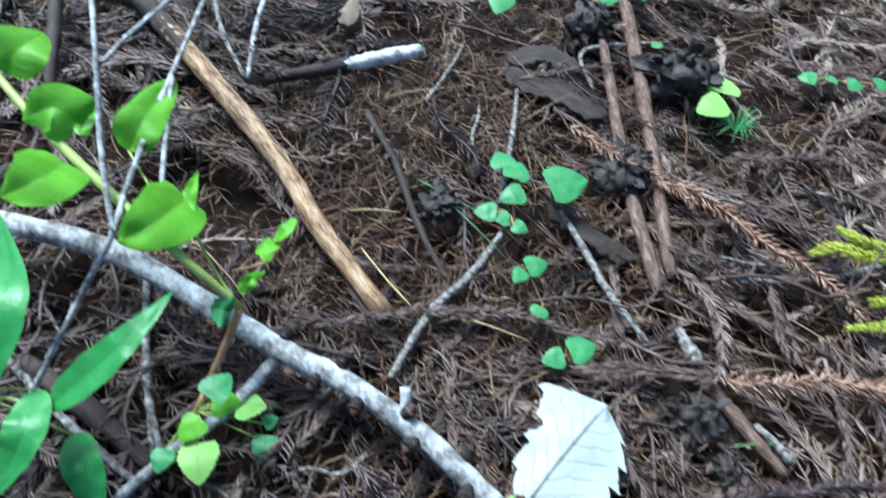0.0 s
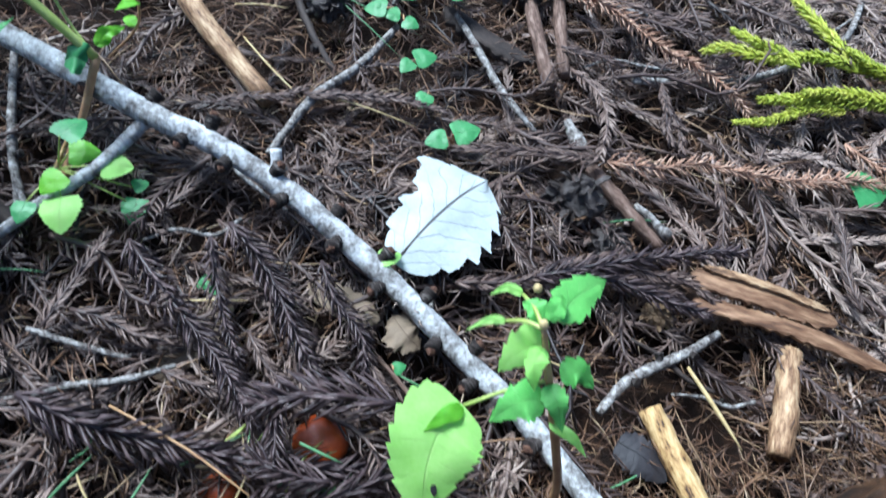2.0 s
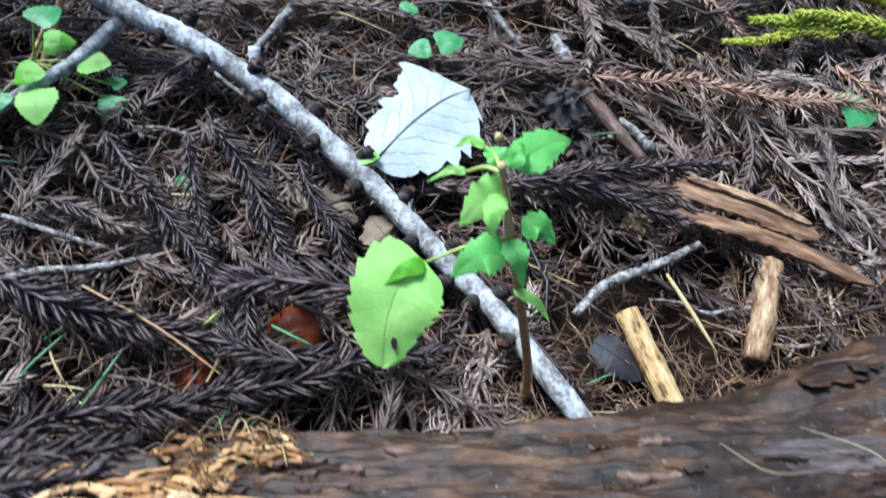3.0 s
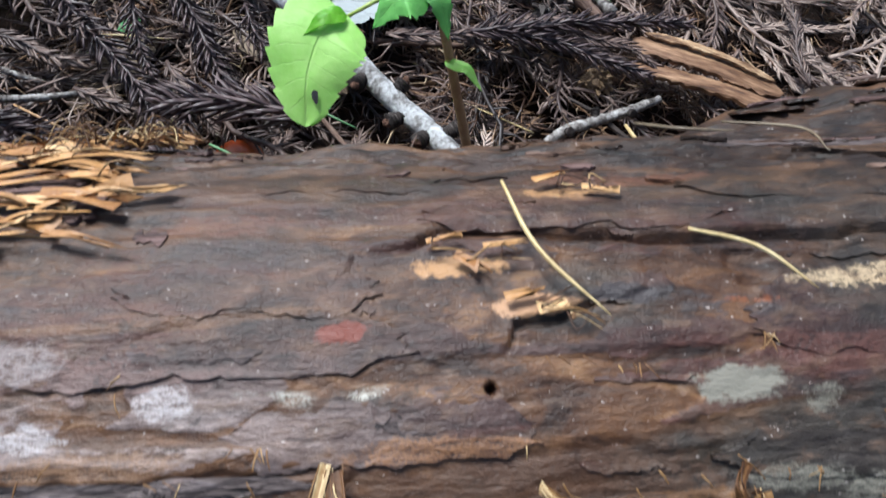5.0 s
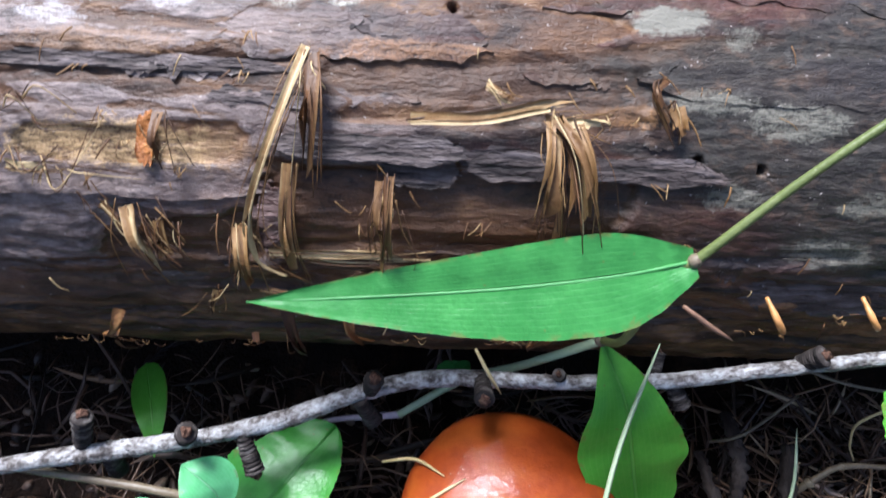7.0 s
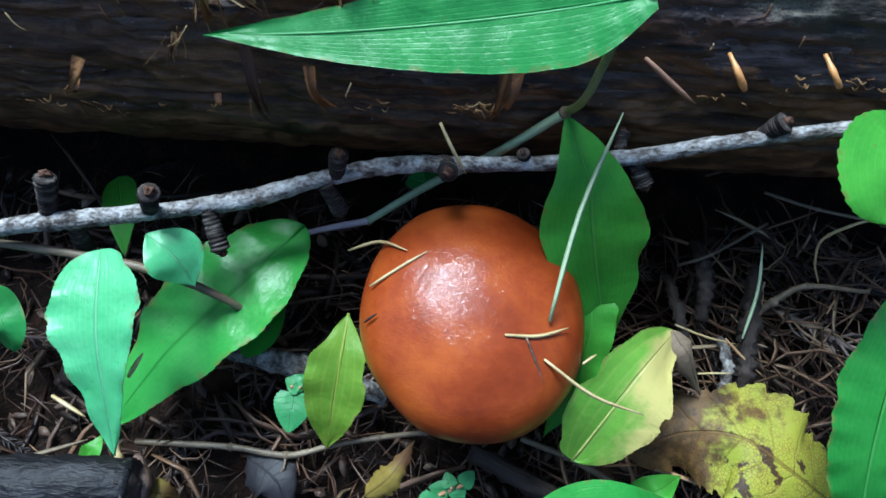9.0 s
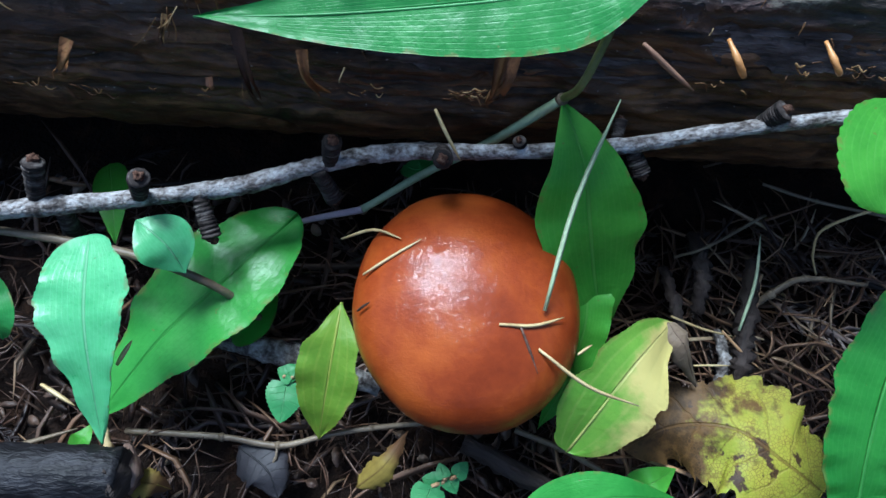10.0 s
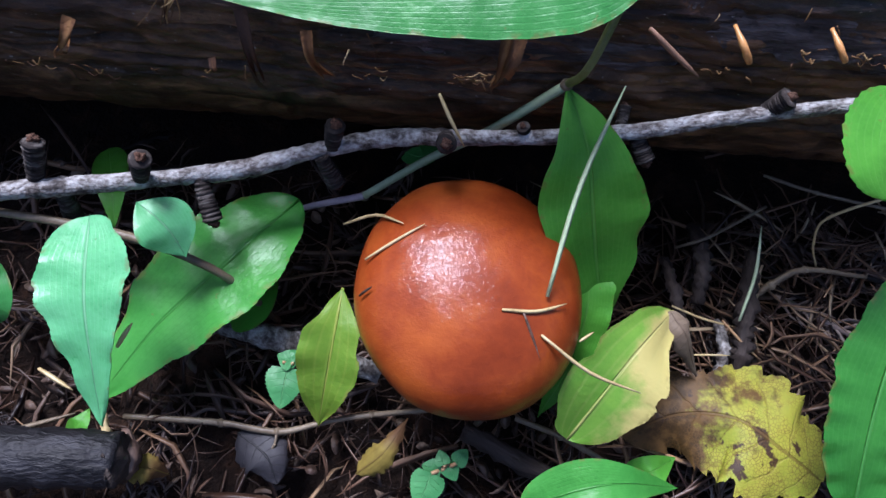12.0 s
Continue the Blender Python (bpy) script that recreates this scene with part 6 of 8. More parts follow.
fresh = np.random.default_rng(64)
for k in range(16):
    x, y, a, ln = fresh.uniform(-0.235, -0.120), fresh.uniform(0.068, 0.135), fresh.normal(1.0, 0.6), fresh.uniform(0.018, 0.036)
    p, z = np.array((x, y)), float(floor_z(x, y)) + 0.011
    q = p + np.array((math.cos(a), math.sin(a))) * ln
    mt, tint = ((GREEN_NEEDLE, "green"), (PALE_NEEDLE, "pale yellow"), (OLIVE_STEM, "yellow-green"))[k % 3]
    single("fallen_needle", needle_geo((*p, z), (*q, z + fresh.uniform(-0.004, 0.004)), fresh.uniform(0.0010, 0.0017), fresh.normal(0, 0.08), n=7), mt, "fallen " + tint + " pine needle on dark litter", "needle", "needles on the litter")

# ---- the tall herb behind the log ----
herb = thing("flowering_herb", (0.0164, 0.1035, -0.0003), "upright herb with a reddish stem and lime green toothed leaves", "plant")
hb = np.array(herb.location)
part("stem", tube([tuple(hb), (0.012, 0.104, 0.045), (0.0006, 0.111, 0.108), (-0.008, 0.119, 0.150), (-0.0141, 0.1256, 0.181)], [0.0027, 0.0024, 0.002, 0.0017, 0.001], 9, 30, 0.05), RED_STEM, herb, "reddish-brown stem")
for k, (pts, w, mt, teeth) in enumerate((
        ([(-0.0400, 0.1130, 0.142), (-0.0490, 0.1040, 0.142), (-0.0545, 0.0920, 0.134), (-0.0565, 0.0790, 0.121)], 0.0335, LEAF_LIME, 9),
        ([(-0.0080, 0.1335, 0.174), (0.0040, 0.1435, 0.174), (0.0165, 0.1530, 0.165)], 0.0165, LEAF_LEAFY, 6),
        ([(-0.0095, 0.1265, 0.166), (-0.0190, 0.1250, 0.166), (-0.0275, 0.1215, 0.154)], 0.0180, LEAF_LIME, 6),
        ([(-0.0105, 0.1110, 0.150), (-0.0205, 0.1100, 0.152), (-0.0310, 0.1065, 0.142)], 0.0165, LEAF_LEAFY, 6),
        ([(-0.0050, 0.1190, 0.156), (0.0020, 0.1185, 0.158), (0.0085, 0.1155, 0.150)], 0.0120, LEAF_LEAFY, 5),
        ([(-0.0090, 0.1165, 0.152), (-0.0065, 0.1090, 0.152), (-0.0035, 0.1020, 0.140)], 0.0105, LEAF_LEAFY, 5),
        ([(-0.0120, 0.1290, 0.178), (-0.0160, 0.1345, 0.180), (-0.0195, 0.1385, 0.176)], 0.0095, LEAF_LEAFY, 5),
        ([(-0.0115, 0.1300, 0.179), (-0.0070, 0.1355, 0.181), (-0.0035, 0.1400, 0.176)], 0.0080, LEAF_LEAFY, 5),
        ([(-0.0130, 0.1230, 0.172), (-0.0170, 0.1160, 0.171), (-0.0165, 0.1100, 0.163)], 0.0085, LEAF_LIME, 5),
        ([(-0.0180, 0.1440, 0.172), (-0.0235, 0.1460, 0.174), (-0.0300, 0.1452, 0.170)], 0.0048, LEAF_LIME, 0),
        ([(-0.0250, 0.1345, 0.170), (-0.0310, 0.1345, 0.171), (-0.0395, 0.1330, 0.166)], 0.0042, LEAF_LIME, 0),
        ([(-0.0400, 0.1110, 0.144), (-0.0470, 0.1080, 0.1465), (-0.0555, 0.1035, 0.142)], 0.0085, LEAF_BRIGHT, 0),
        ([(-0.004, 0.112, 0.12), (0.004, 0.105, 0.123), (0.010, 0.098, 0.118)], 0.006, LEAF_LIME, 0))):
    geo, uv = blade(pts, w if k == 0 else w * 0.84, shape="spade" if k == 0 else "lance", n=72 if teeth else 16, m=6, teeth=teeth, tooth=0.15 if k == 0 else 0.30, fold=0.10, droop=0.12, wave=0.0008, waves=2, up=(0.0, -0.4, 1), seed=k + 20)
    part("leaf", geo, mt, herb, uv=uv)
for k, (a, b) in enumerate((((-0.008, 0.119, 0.150), (-0.0400, 0.1130, 0.142)), ((-0.0141, 0.1256, 0.181), (-0.0250, 0.1345, 0.170)), ((-0.0141, 0.1256, 0.181), (-0.0180, 0.1440, 0.172)))):
    part("leaf_stalk", tube([a, tuple((np.array(a) + np.array(b)) / 2 + (0, 0, 0.003)), b], [0.0010, 0.0007], 6, 8), OLIVE_STEM, herb)
geo, uv = blade([(-0.0525, 0.0868, 0.1318), (-0.0520, 0.0850, 0.1302), (-0.0518, 0.0830, 0.1282)], 0.0028, shape="egg", n=8, m=2, ragged=0.3, up=(0, -0.4, 1))
part("leaf_blotch", geo, LEAF_BLACK, herb, "dark dead blotch on a leaf", uv=uv)
for k, c in enumerate(((-0.0145, 0.126, 0.184), (-0.014, 0.142, 0.180))):
    part("flower_bud", lump(c, (0.0017, 0.0017, 0.0022), 6, 0.1, k + 1), PALE_NEEDLE, herb, "tiny pale flower bud")

# ---- the broad-leaved shrub shoot and its neighbours ----
shrub = thing("shrub_shoot", (-0.2713, 0.2723, 0.051), "leaning shrub shoot with olive stem and bright green rounded leaves", "shrub")
part("stem", tube([(-0.4039, 0.4697, 0.205), (-0.3626, 0.4235, 0.198), (-0.3287, 0.3924, 0.186), (-0.2961, 0.3668, 0.17), (-0.262, 0.3409, 0.155), (-0.2337, 0.3276, 0.121)], [0.0018, 0.0026, 0.003, 0.003, 0.0028, 0.0026], 9, 30, 0.05), OLIVE_STEM, shrub, "olive green stem")
part("stem", tube([(-0.2337, 0.3276, 0.121), (-0.2475, 0.3142, 0.095), (-0.2619, 0.2959, 0.072), (-0.2713, 0.2723, 0.051)], [0.0026, 0.0022, 0.0022, 0.0024], 8, 20, 0.05), RED_STEM, shrub, "reddish lower stem")
for k, (pts, w, mt, shape) in enumerate((
        ([(-0.264, 0.3769, 0.16), (-0.2707, 0.3489, 0.172), (-0.2894, 0.3387, 0.168)], 0.037, LEAF_BRIGHT, "heart"),
        ([(-0.3214, 0.4041, 0.19), (-0.331, 0.4068, 0.202), (-0.3492, 0.4021, 0.196)], 0.032, LEAF_BRIGHT, "heart"),
        ([(-0.3227, 0.3793, 0.186), (-0.322, 0.3536, 0.2), (-0.3393, 0.3457, 0.196)], 0.034, LEAF_BRIGHT, "heart"),
        ([(-0.2999, 0.4032, 0.172), (-0.2933, 0.4225, 0.18), (-0.2886, 0.4692, 0.172)], 0.027, LEAF_BRIGHT, "egg"),
        ([(-0.3707, 0.4387, 0.2), (-0.3615, 0.449, 0.21), (-0.3566, 0.4699, 0.205)], 0.034, LEAF_BRIGHT, "egg"),
        ([(-0.3191, 0.3972, 0.19), (-0.3196, 0.4136, 0.19), (-0.3273, 0.4368, 0.185)], 0.010, LEAF_BRIGHT, "lance"),
        ([(-0.263, 0.3625, 0.158), (-0.2631, 0.3799, 0.16), (-0.2647, 0.4051, 0.154)], 0.010, LEAF_BRIGHT, "lance"),
        ([(-0.2375, 0.3232, 0.122), (-0.2423, 0.3233, 0.126), (-0.2514, 0.3283, 0.12)], 0.019, LEAF_SEEDLING, "heart"),
        ([(-0.2355, 0.3373, 0.121), (-0.2292, 0.3446, 0.125), (-0.2235, 0.3551, 0.12)], 0.009, LEAF_BRIGHT, "lance"))):
    geo, uv = blade(pts, w, shape=shape, n=34, m=7, fold=0.30, droop=0.18, wave=0.0014, waves=2, ripple=0.06, up=(0.45, -0.6, 1), seed=k + 40)
    part("leaf", geo, mt, shrub, uv=uv)
part("leaf_stalk", tube([(-0.2337, 0.3276, 0.121), (-0.2503, 0.3477, 0.135), (-0.268, 0.3761, 0.157)], [0.001, 0.0009, 0.0008], 6, 10), OLIVE_STEM, shrub)
part("leaf_stalk", tube([(-0.262, 0.3409, 0.155), (-0.2793, 0.3735, 0.16), (-0.2999, 0.4032, 0.172)], [0.001, 0.0009, 0.0008], 6, 10), OLIVE_STEM, shrub)

sapling = thing("red_stemmed_seedling", (-0.2654, 0.3969, 0.0596), "small seedling with reddish stem and pointed green leaves", "seedling")
part("stem", tube([(-0.2654, 0.3969, 0.0596), (-0.2259, 0.3737, 0.105), (-0.2188, 0.3763, 0.125)], [0.001, 0.0009, 0.0008], 6, 12), RED_STEM, sapling)
for pts, w in (([(-0.2203, 0.3741, 0.125), (-0.2123, 0.3761, 0.132), (-0.2076, 0.3876, 0.13)], 0.010), ([(-0.2185, 0.3727, 0.124), (-0.2237, 0.367, 0.128), (-0.2313, 0.3677, 0.122)], 0.014), ([(-0.2255, 0.3706, 0.108), (-0.2286, 0.3745, 0.11), (-0.2306, 0.3805, 0.108)], 0.008)):
    geo, uv = blade(pts, w, shape="egg", n=16, m=4, fold=0.15)
    part("leaf", geo, LEAF_BRIGHT, sapling, uv=uv)

bush = thing("toothed_herb", (-0.2804, 0.2838, 0.0511), "low herb with bright green toothed leaves under a branch", "plant")
part("stem", tube([(-0.2804, 0.2838, 0.0511), (-0.2623, 0.2806, 0.08), (-0.2514, 0.2935, 0.095)], [0.0016, 0.0012, 0.001], 7, 14), WOOD_CUT, bush, "yellowish stem")
for k, (c, s, turn, mt) in enumerate((((-0.2392, 0.2835, 0.112), 0.026, 60, None), ((-0.2391, 0.2805, 0.095), 0.024, 10, LEAF_BRIGHT), ((-0.2313, 0.2885, 0.073), 0.026, 0, LEAF_LIME), ((-0.2554, 0.2536, 0.073), 0.034, 280, LEAF_LIME), ((-0.2621, 0.2709, 0.08), 0.024, 230, LEAF_BRIGHT), ((-0.2761, 0.2545, 0.075), 0.020, 260, None), ((-0.2216, 0.2846, 0.06), 0.014, 30, None), ((-0.2248, 0.2696, 0.055), 0.016, 300, None))):
    pts, w, shape, _, how = round_leaf(c, s * 0.68, turn, 0.2, 9)
    how["tooth"] = 0.18
    geo, uv = blade(pts, w, shape=shape, seed=k + 60, **how)
    part("leaf", geo, mt or LEAF_SEEDLING, bush, uv=uv)
    part("leaf_stalk", tube([(-0.2624, 0.2839, 0.078), pts[0]], [0.0006, 0.0005], 5, 5), OLIVE_STEM, bush)

lance = thing("lance_leaved_plant", (-0.3902, 0.2565, 0.0679), "plant with long narrow blue-green lance-shaped leaves", "plant")
part("stem", tube([(-0.3902, 0.2565, 0.0679), (-0.3867, 0.2719, 0.08), (-0.3551, 0.2696, 0.13), (-0.3563, 0.2984, 0.16)], [0.002, 0.0018, 0.0015, 0.001], 8, 16), OLIVE_STEM, lance)
for k, (pts, w) in enumerate((([(-0.3144, 0.2609, 0.134), (-0.2882, 0.2725, 0.152), (-0.2704, 0.2884, 0.16), (-0.2567, 0.3158, 0.158)], 0.021), ([(-0.3477, 0.2649, 0.14), (-0.3356, 0.2953, 0.165), (-0.342, 0.3226, 0.165), (-0.3777, 0.3779, 0.15)], 0.026), ([(-0.3229, 0.2702, 0.135), (-0.3176, 0.2474, 0.14), (-0.3247, 0.2318, 0.13), (-0.3359, 0.2164, 0.12)], 0.022), ([(-0.3141, 0.2583, 0.105), (-0.3015, 0.2414, 0.11), (-0.2955, 0.2274, 0.1), (-0.2918, 0.2093, 0.085)], 0.021))):
    geo, uv = blade(pts, w, shape="lance", n=34, m=6, fold=0.12, wave=0.0007, waves=5, up=(0.1, -0.2, 1), seed=k + 80)
    part("leaf", geo, LEAF_GRASS, lance, uv=uv)
    part("leaf_stalk", tube([(-0.3551, 0.2696, 0.13), tuple((np.array((-0.3551, 0.2696, 0.13)) + np.array(pts[0])) / 2 + (0, 0, 0.004)), pts[0]], [0.0008, 0.0007], 6, 8), OLIVE_STEM, lance)

dead = thing("dead_twigs", (-0.3687, 0.2666, 0.0673), "bare branching pale dead twig standing in the litter", "twig")
for pts, r0, r1 in (([(-0.3687, 0.2666, 0.0673), (-0.3406, 0.2821, 0.11), (-0.3121, 0.3254, 0.145), (-0.2938, 0.3456, 0.168), (-0.2934, 0.3798, 0.172), (-0.2897, 0.4641, 0.176), (-0.2895, 0.577, 0.17)], 0.0021, 0.0023),
                    ([(-0.2938, 0.3456, 0.168), (-0.3026, 0.3839, 0.19), (-0.308, 0.4245, 0.215), (-0.3206, 0.4814, 0.235)], 0.0022, 0.0022),
                    ([(-0.2755, 0.3749, 0.168), (-0.2807, 0.4117, 0.172), (-0.2886, 0.4669, 0.176)], 0.0019, 0.002),
                    ([(-0.3184, 0.4493, 0.2), (-0.3134, 0.4845, 0.195), (-0.299, 0.537, 0.19)], 0.0014, 0.0018)):
    geo = tube(pts, [r0 * 0.75, r1 * 0.75, r0 * 0.7], 8, 10 * (len(pts) - 1) + 1, 0.28, 5)
    part("stem", geo, BARK_GREY, dead, uv=tube_uv(geo[0], 8))
stick("thin_twig", [(-0.2758, 0.6881, 0.1027), (-0.2804, 0.6435, 0.0967), (-0.2822, 0.5839, 0.0814)], [0.002, 0.0026, 0.002], BARK_GREY, "thin pale knobbly twig leaning in the litter", "twig", 7, 0.2, 31, [(0.4, 60), (0.7, -60)], (0.004, 0.002))
stick("thin_twig", [(-0.3241, 0.677, 0.1092), (-0.3059, 0.6228, 0.0993), (-0.284, 0.5847, 0.0807)], [0.002, 0.0026, 0.002], BARK_TWIG, "thin lichened twig leaning in the litter", "twig", 7, 0.2, 32, [(0.4, 60), (0.7, -60)], (0.004, 0.002))
stick("dark_stick", [(-0.4494, 0.6561, 0.1268), (-0.4355, 0.5964, 0.1171), (-0.4282, 0.5447, 0.1009)], [0.005, 0.006, 0.005], BARK_DARK, "dark rotten stick standing in the litter", "stick", 8, 0.2, 33)
stick("dark_stick", [(-0.3782, 0.3183, 0.0738), (-0.3317, 0.2893, 0.0711), (-0.2854, 0.2574, 0.0543)], [0.006, 0.0075, 0.006], BARK_DARK, "dark rotten stick under the shrub", "stick", 8, 0.2, 34)
stick("thin_twig", [(-0.3124, 0.3532, 0.0701), (-0.3003, 0.3123, 0.0698), (-0.2891, 0.2658, 0.0593)], [0.002, 0.0026, 0.002], BARK_TWIG, "thin pale twig beside the toothed herb", "twig", 7, 0.2, 35)
stick("thin_twig", [(-0.3857, 0.3191, 0.087), (-0.3459, 0.285, 0.081), (-0.3066, 0.2563, 0.0674), (-0.2871, 0.2432, 0.0577)], [0.0026, 0.0028, 0.0026, 0.002], BARK_TWIG, "long thin pale twig under the shrub", "twig", 7, 0.2, 36)

# ---- cedar sprigs that stand out ----
def sprig_thing(p, q, variant, material, label, group, fat=1.0, size=0.011, needles=70, spread=0.55):
    p, q = np.array(p), np.array(q)
    ln = float(np.linalg.norm(q - p))
    v, f, tone = sprig_geo(ln, int(needles * ln / 0.08), size * fat, spread, 0.7, 500 + variant, 0.5, 0.05, 0.85 if material is LITTER else 0.78, material is not LITTER)
    d = q - p
    v = turned(v, math.atan2(d[1], d[0]), -math.asin(d[2] / ln), 0, 1.0, p)
    return single("cedar_sprig", (v, f), material, label, "sprig", group, values={"tone": tone})


for k, (p, q, fat) in enumerate((
        ((-0.2181, 0.2413, 0.0592), (-0.1425, 0.1383, 0.0437), 1.15), ((-0.165, 0.2564, 0.0521), (-0.1109, 0.1665, 0.0386), 1.2), ((-0.2528, 0.1513, 0.061), (-0.1553, 0.1205, 0.0445), 1.35),
        ((-0.1637, 0.1231, 0.0459), (-0.0826, 0.1157, 0.0313), 1.2), ((-0.0679, 0.1452, 0.0449), (-0.1365, 0.1442, 0.0591), 1.5), ((-0.1002, 0.1071, 0.0455), (-0.1388, 0.117, 0.0518), 1.1), ((-0.1264, 0.1575, 0.0544), (-0.1268, 0.1177, 0.0501), 1.0), ((-0.1748, 0.2468, 0.053), (-0.153, 0.1736, 0.0454), 0.9),
        ((-0.2249, 0.0713, 0.0586), (-0.1277, 0.0972, 0.0414), 1.3), ((-0.1378, 0.0938, 0.0432), (-0.0322, 0.1173, 0.0259), 1.2), ((0.0199, 0.2335, 0.021), (0.1652, 0.2637, 0.003), 1.1),
        ((0.0388, 0.2363, 0.0174), (0.1313, 0.2149, 0.0032), 1.0), ((-0.1116, 0.2356, 0.0409), (-0.0823, 0.1698, 0.0325), 0.9), ((0.0797, 0.3311, 0.0199), (-0.0244, 0.3299, 0.0355), 1.1),
        ((-0.1296, 0.3673, 0.0515), (-0.0341, 0.3671, 0.0371), 1.0), ((-0.1882, 0.3525, 0.0584), (-0.1299, 0.3706, 0.0507), 0.9), ((0.1444, 0.4141, 0.0122), (0.1499, 0.3489, 0.0075), 0.9),
        ((0.1669, 0.3195, 0.0041), (0.1559, 0.251, 0.0017), 0.9), ((0.1492, 0.553, 0.0198), (0.2649, 0.5577, 0.0027), 1.0), ((0.2673, 0.5283, 0.0006), (0.3696, 0.5753, -0.0119), 1.0),
        ((0.0646, 0.4426, 0.0259), (0.1147, 0.4317, 0.0177), 0.9), ((0.1416, 0.4081, 0.0122), (0.139, 0.3548, 0.0094), 0.9), ((-0.0315, 0.2285, 0.0284), (0.0763, 0.2489, 0.0155), 1.1),
        ((0.0742, 0.256, 0.0142), (0.1391, 0.2251, 0.0046), 1.1), ((-0.1495, 0.1912, 0.0439), (-0.12, 0.1487, 0.0369), 1.0), ((-0.0967, 0.1986, 0.0364), (-0.0715, 0.1607, 0.0294), 0.9),
        ((-0.2537, 0.1902, 0.0595), (-0.2353, 0.2488, 0.0602), 0.9), ((-0.2063, 0.267, 0.055), (-0.179, 0.3043, 0.0531), 0.9), ((0.2487, 0.2212, -0.014), (0.2565, 0.3035, -0.0103), 0.9),
        ((-0.1913, 0.1681, 0.0488), (-0.1408, 0.1518, 0.0402), 0.9), ((-0.2423, 0.2005, 0.0584), (-0.1899, 0.1839, 0.0495), 1.1), ((0.0377, 0.2404, 0.0188), (0.118, 0.2276, 0.006), 0.9))):
    rise = np.array((0, 0, 0.006 if k < 13 else 0.002))
    sprig_thing(p + rise, q + rise, k, DARK_SPRIG if k < 13 else LITTER, "dead dark brown cedar sprig lying on the litter", "dead cedar sprigs", fat * (1.5 if k < 13 else 1.2), needles=86 if k < 13 else 70, spread=0.5)
for k, (p, q, fat) in enumerate((((-0.1641, 0.0252, 0.172), (-0.1317, 0.0339, 0.17), 1.2), ((-0.1751, 0.0369, 0.16), (-0.133, 0.0429, 0.156), 1.2))):
    sprig_thing(p, q, 70 + k, DARK_SPRIG, "dark dead cedar sprig heaped against the log", "dead cedar sprigs", fat * 1.15, needles=95, spread=0.5)
for k, (p, q, fat) in enumerate((((-0.0008, 0.563, 0.0459), (0.0978, 0.4926, 0.0309), 1.0), ((0.0858, 0.5064, 0.0335), (0.1671, 0.4376, 0.0172), 1.15), ((0.1596, 0.445, 0.0188), (0.2149, 0.3914, 0.0052), 1.0), ((0.2891, 0.3678, -0.0073), (0.3317, 0.3232, -0.0164), 1.0),
                                 ((0.0831, 0.329, 0.0213), (0.1911, 0.3303, 0.0061), 0.95), ((0.182, 0.3311, 0.0076), (0.3198, 0.3278, -0.0163), 0.95))):
    sprig_thing(p, q, 40 + k, RUST, "long rust-orange dead cedar sprig lying on litter", "rust cedar sprigs", fat * 1.4, needles=90, spread=0.70)
green = thing("green_cedar_branchlet", (0.422, 0.4667, -0.0353), "fresh yellow-green cedar branchlet lying on the litter", "sprig")
for k, (p, q, fat) in enumerate((((0.4035, 0.4471, -0.0217), (0.2422, 0.4434, 0.0163), 1.0), ((0.2576, 0.4422, 0.0139), (0.1794, 0.4364, 0.0293), 0.75), ((0.2653, 0.4339, 0.0122), (0.2096, 0.4593, 0.0301), 0.7), ((0.3272, 0.4438, -0.0024), (0.2768, 0.5092, 0.023), 0.8),
                                 ((0.364, 0.4158, -0.0157), (0.2276, 0.3953, 0.0076), 1.0), ((0.3034, 0.4035, -0.0073), (0.1973, 0.3803, 0.0072), 0.5), ((0.3969, 0.4335, -0.0215), (0.3189, 0.4525, 0.0093), 0.8), ((0.3905, 0.4202, -0.0214), (0.2646, 0.4145, 0.0092), 0.9))):
    d = np.array(q) - np.array(p)
    ln = float(np.linalg.norm(d))
    v, f, tone = sprig_geo(ln, int(200 * ln / 0.08), 0.0155 * fat ** 0.5, 0.50, 0.6, 600 + k, 0.6, 0.05, 1.15, True)
    v = turned(v, math.atan2(d[1], d[0]), -math.asin(d[2] / ln), 0, 1.0, p)
    part("twiglet", (v, f), LIVE_CEDAR, green, values={"tone": tone * (0.8 + 0.3 * (k % 2))})


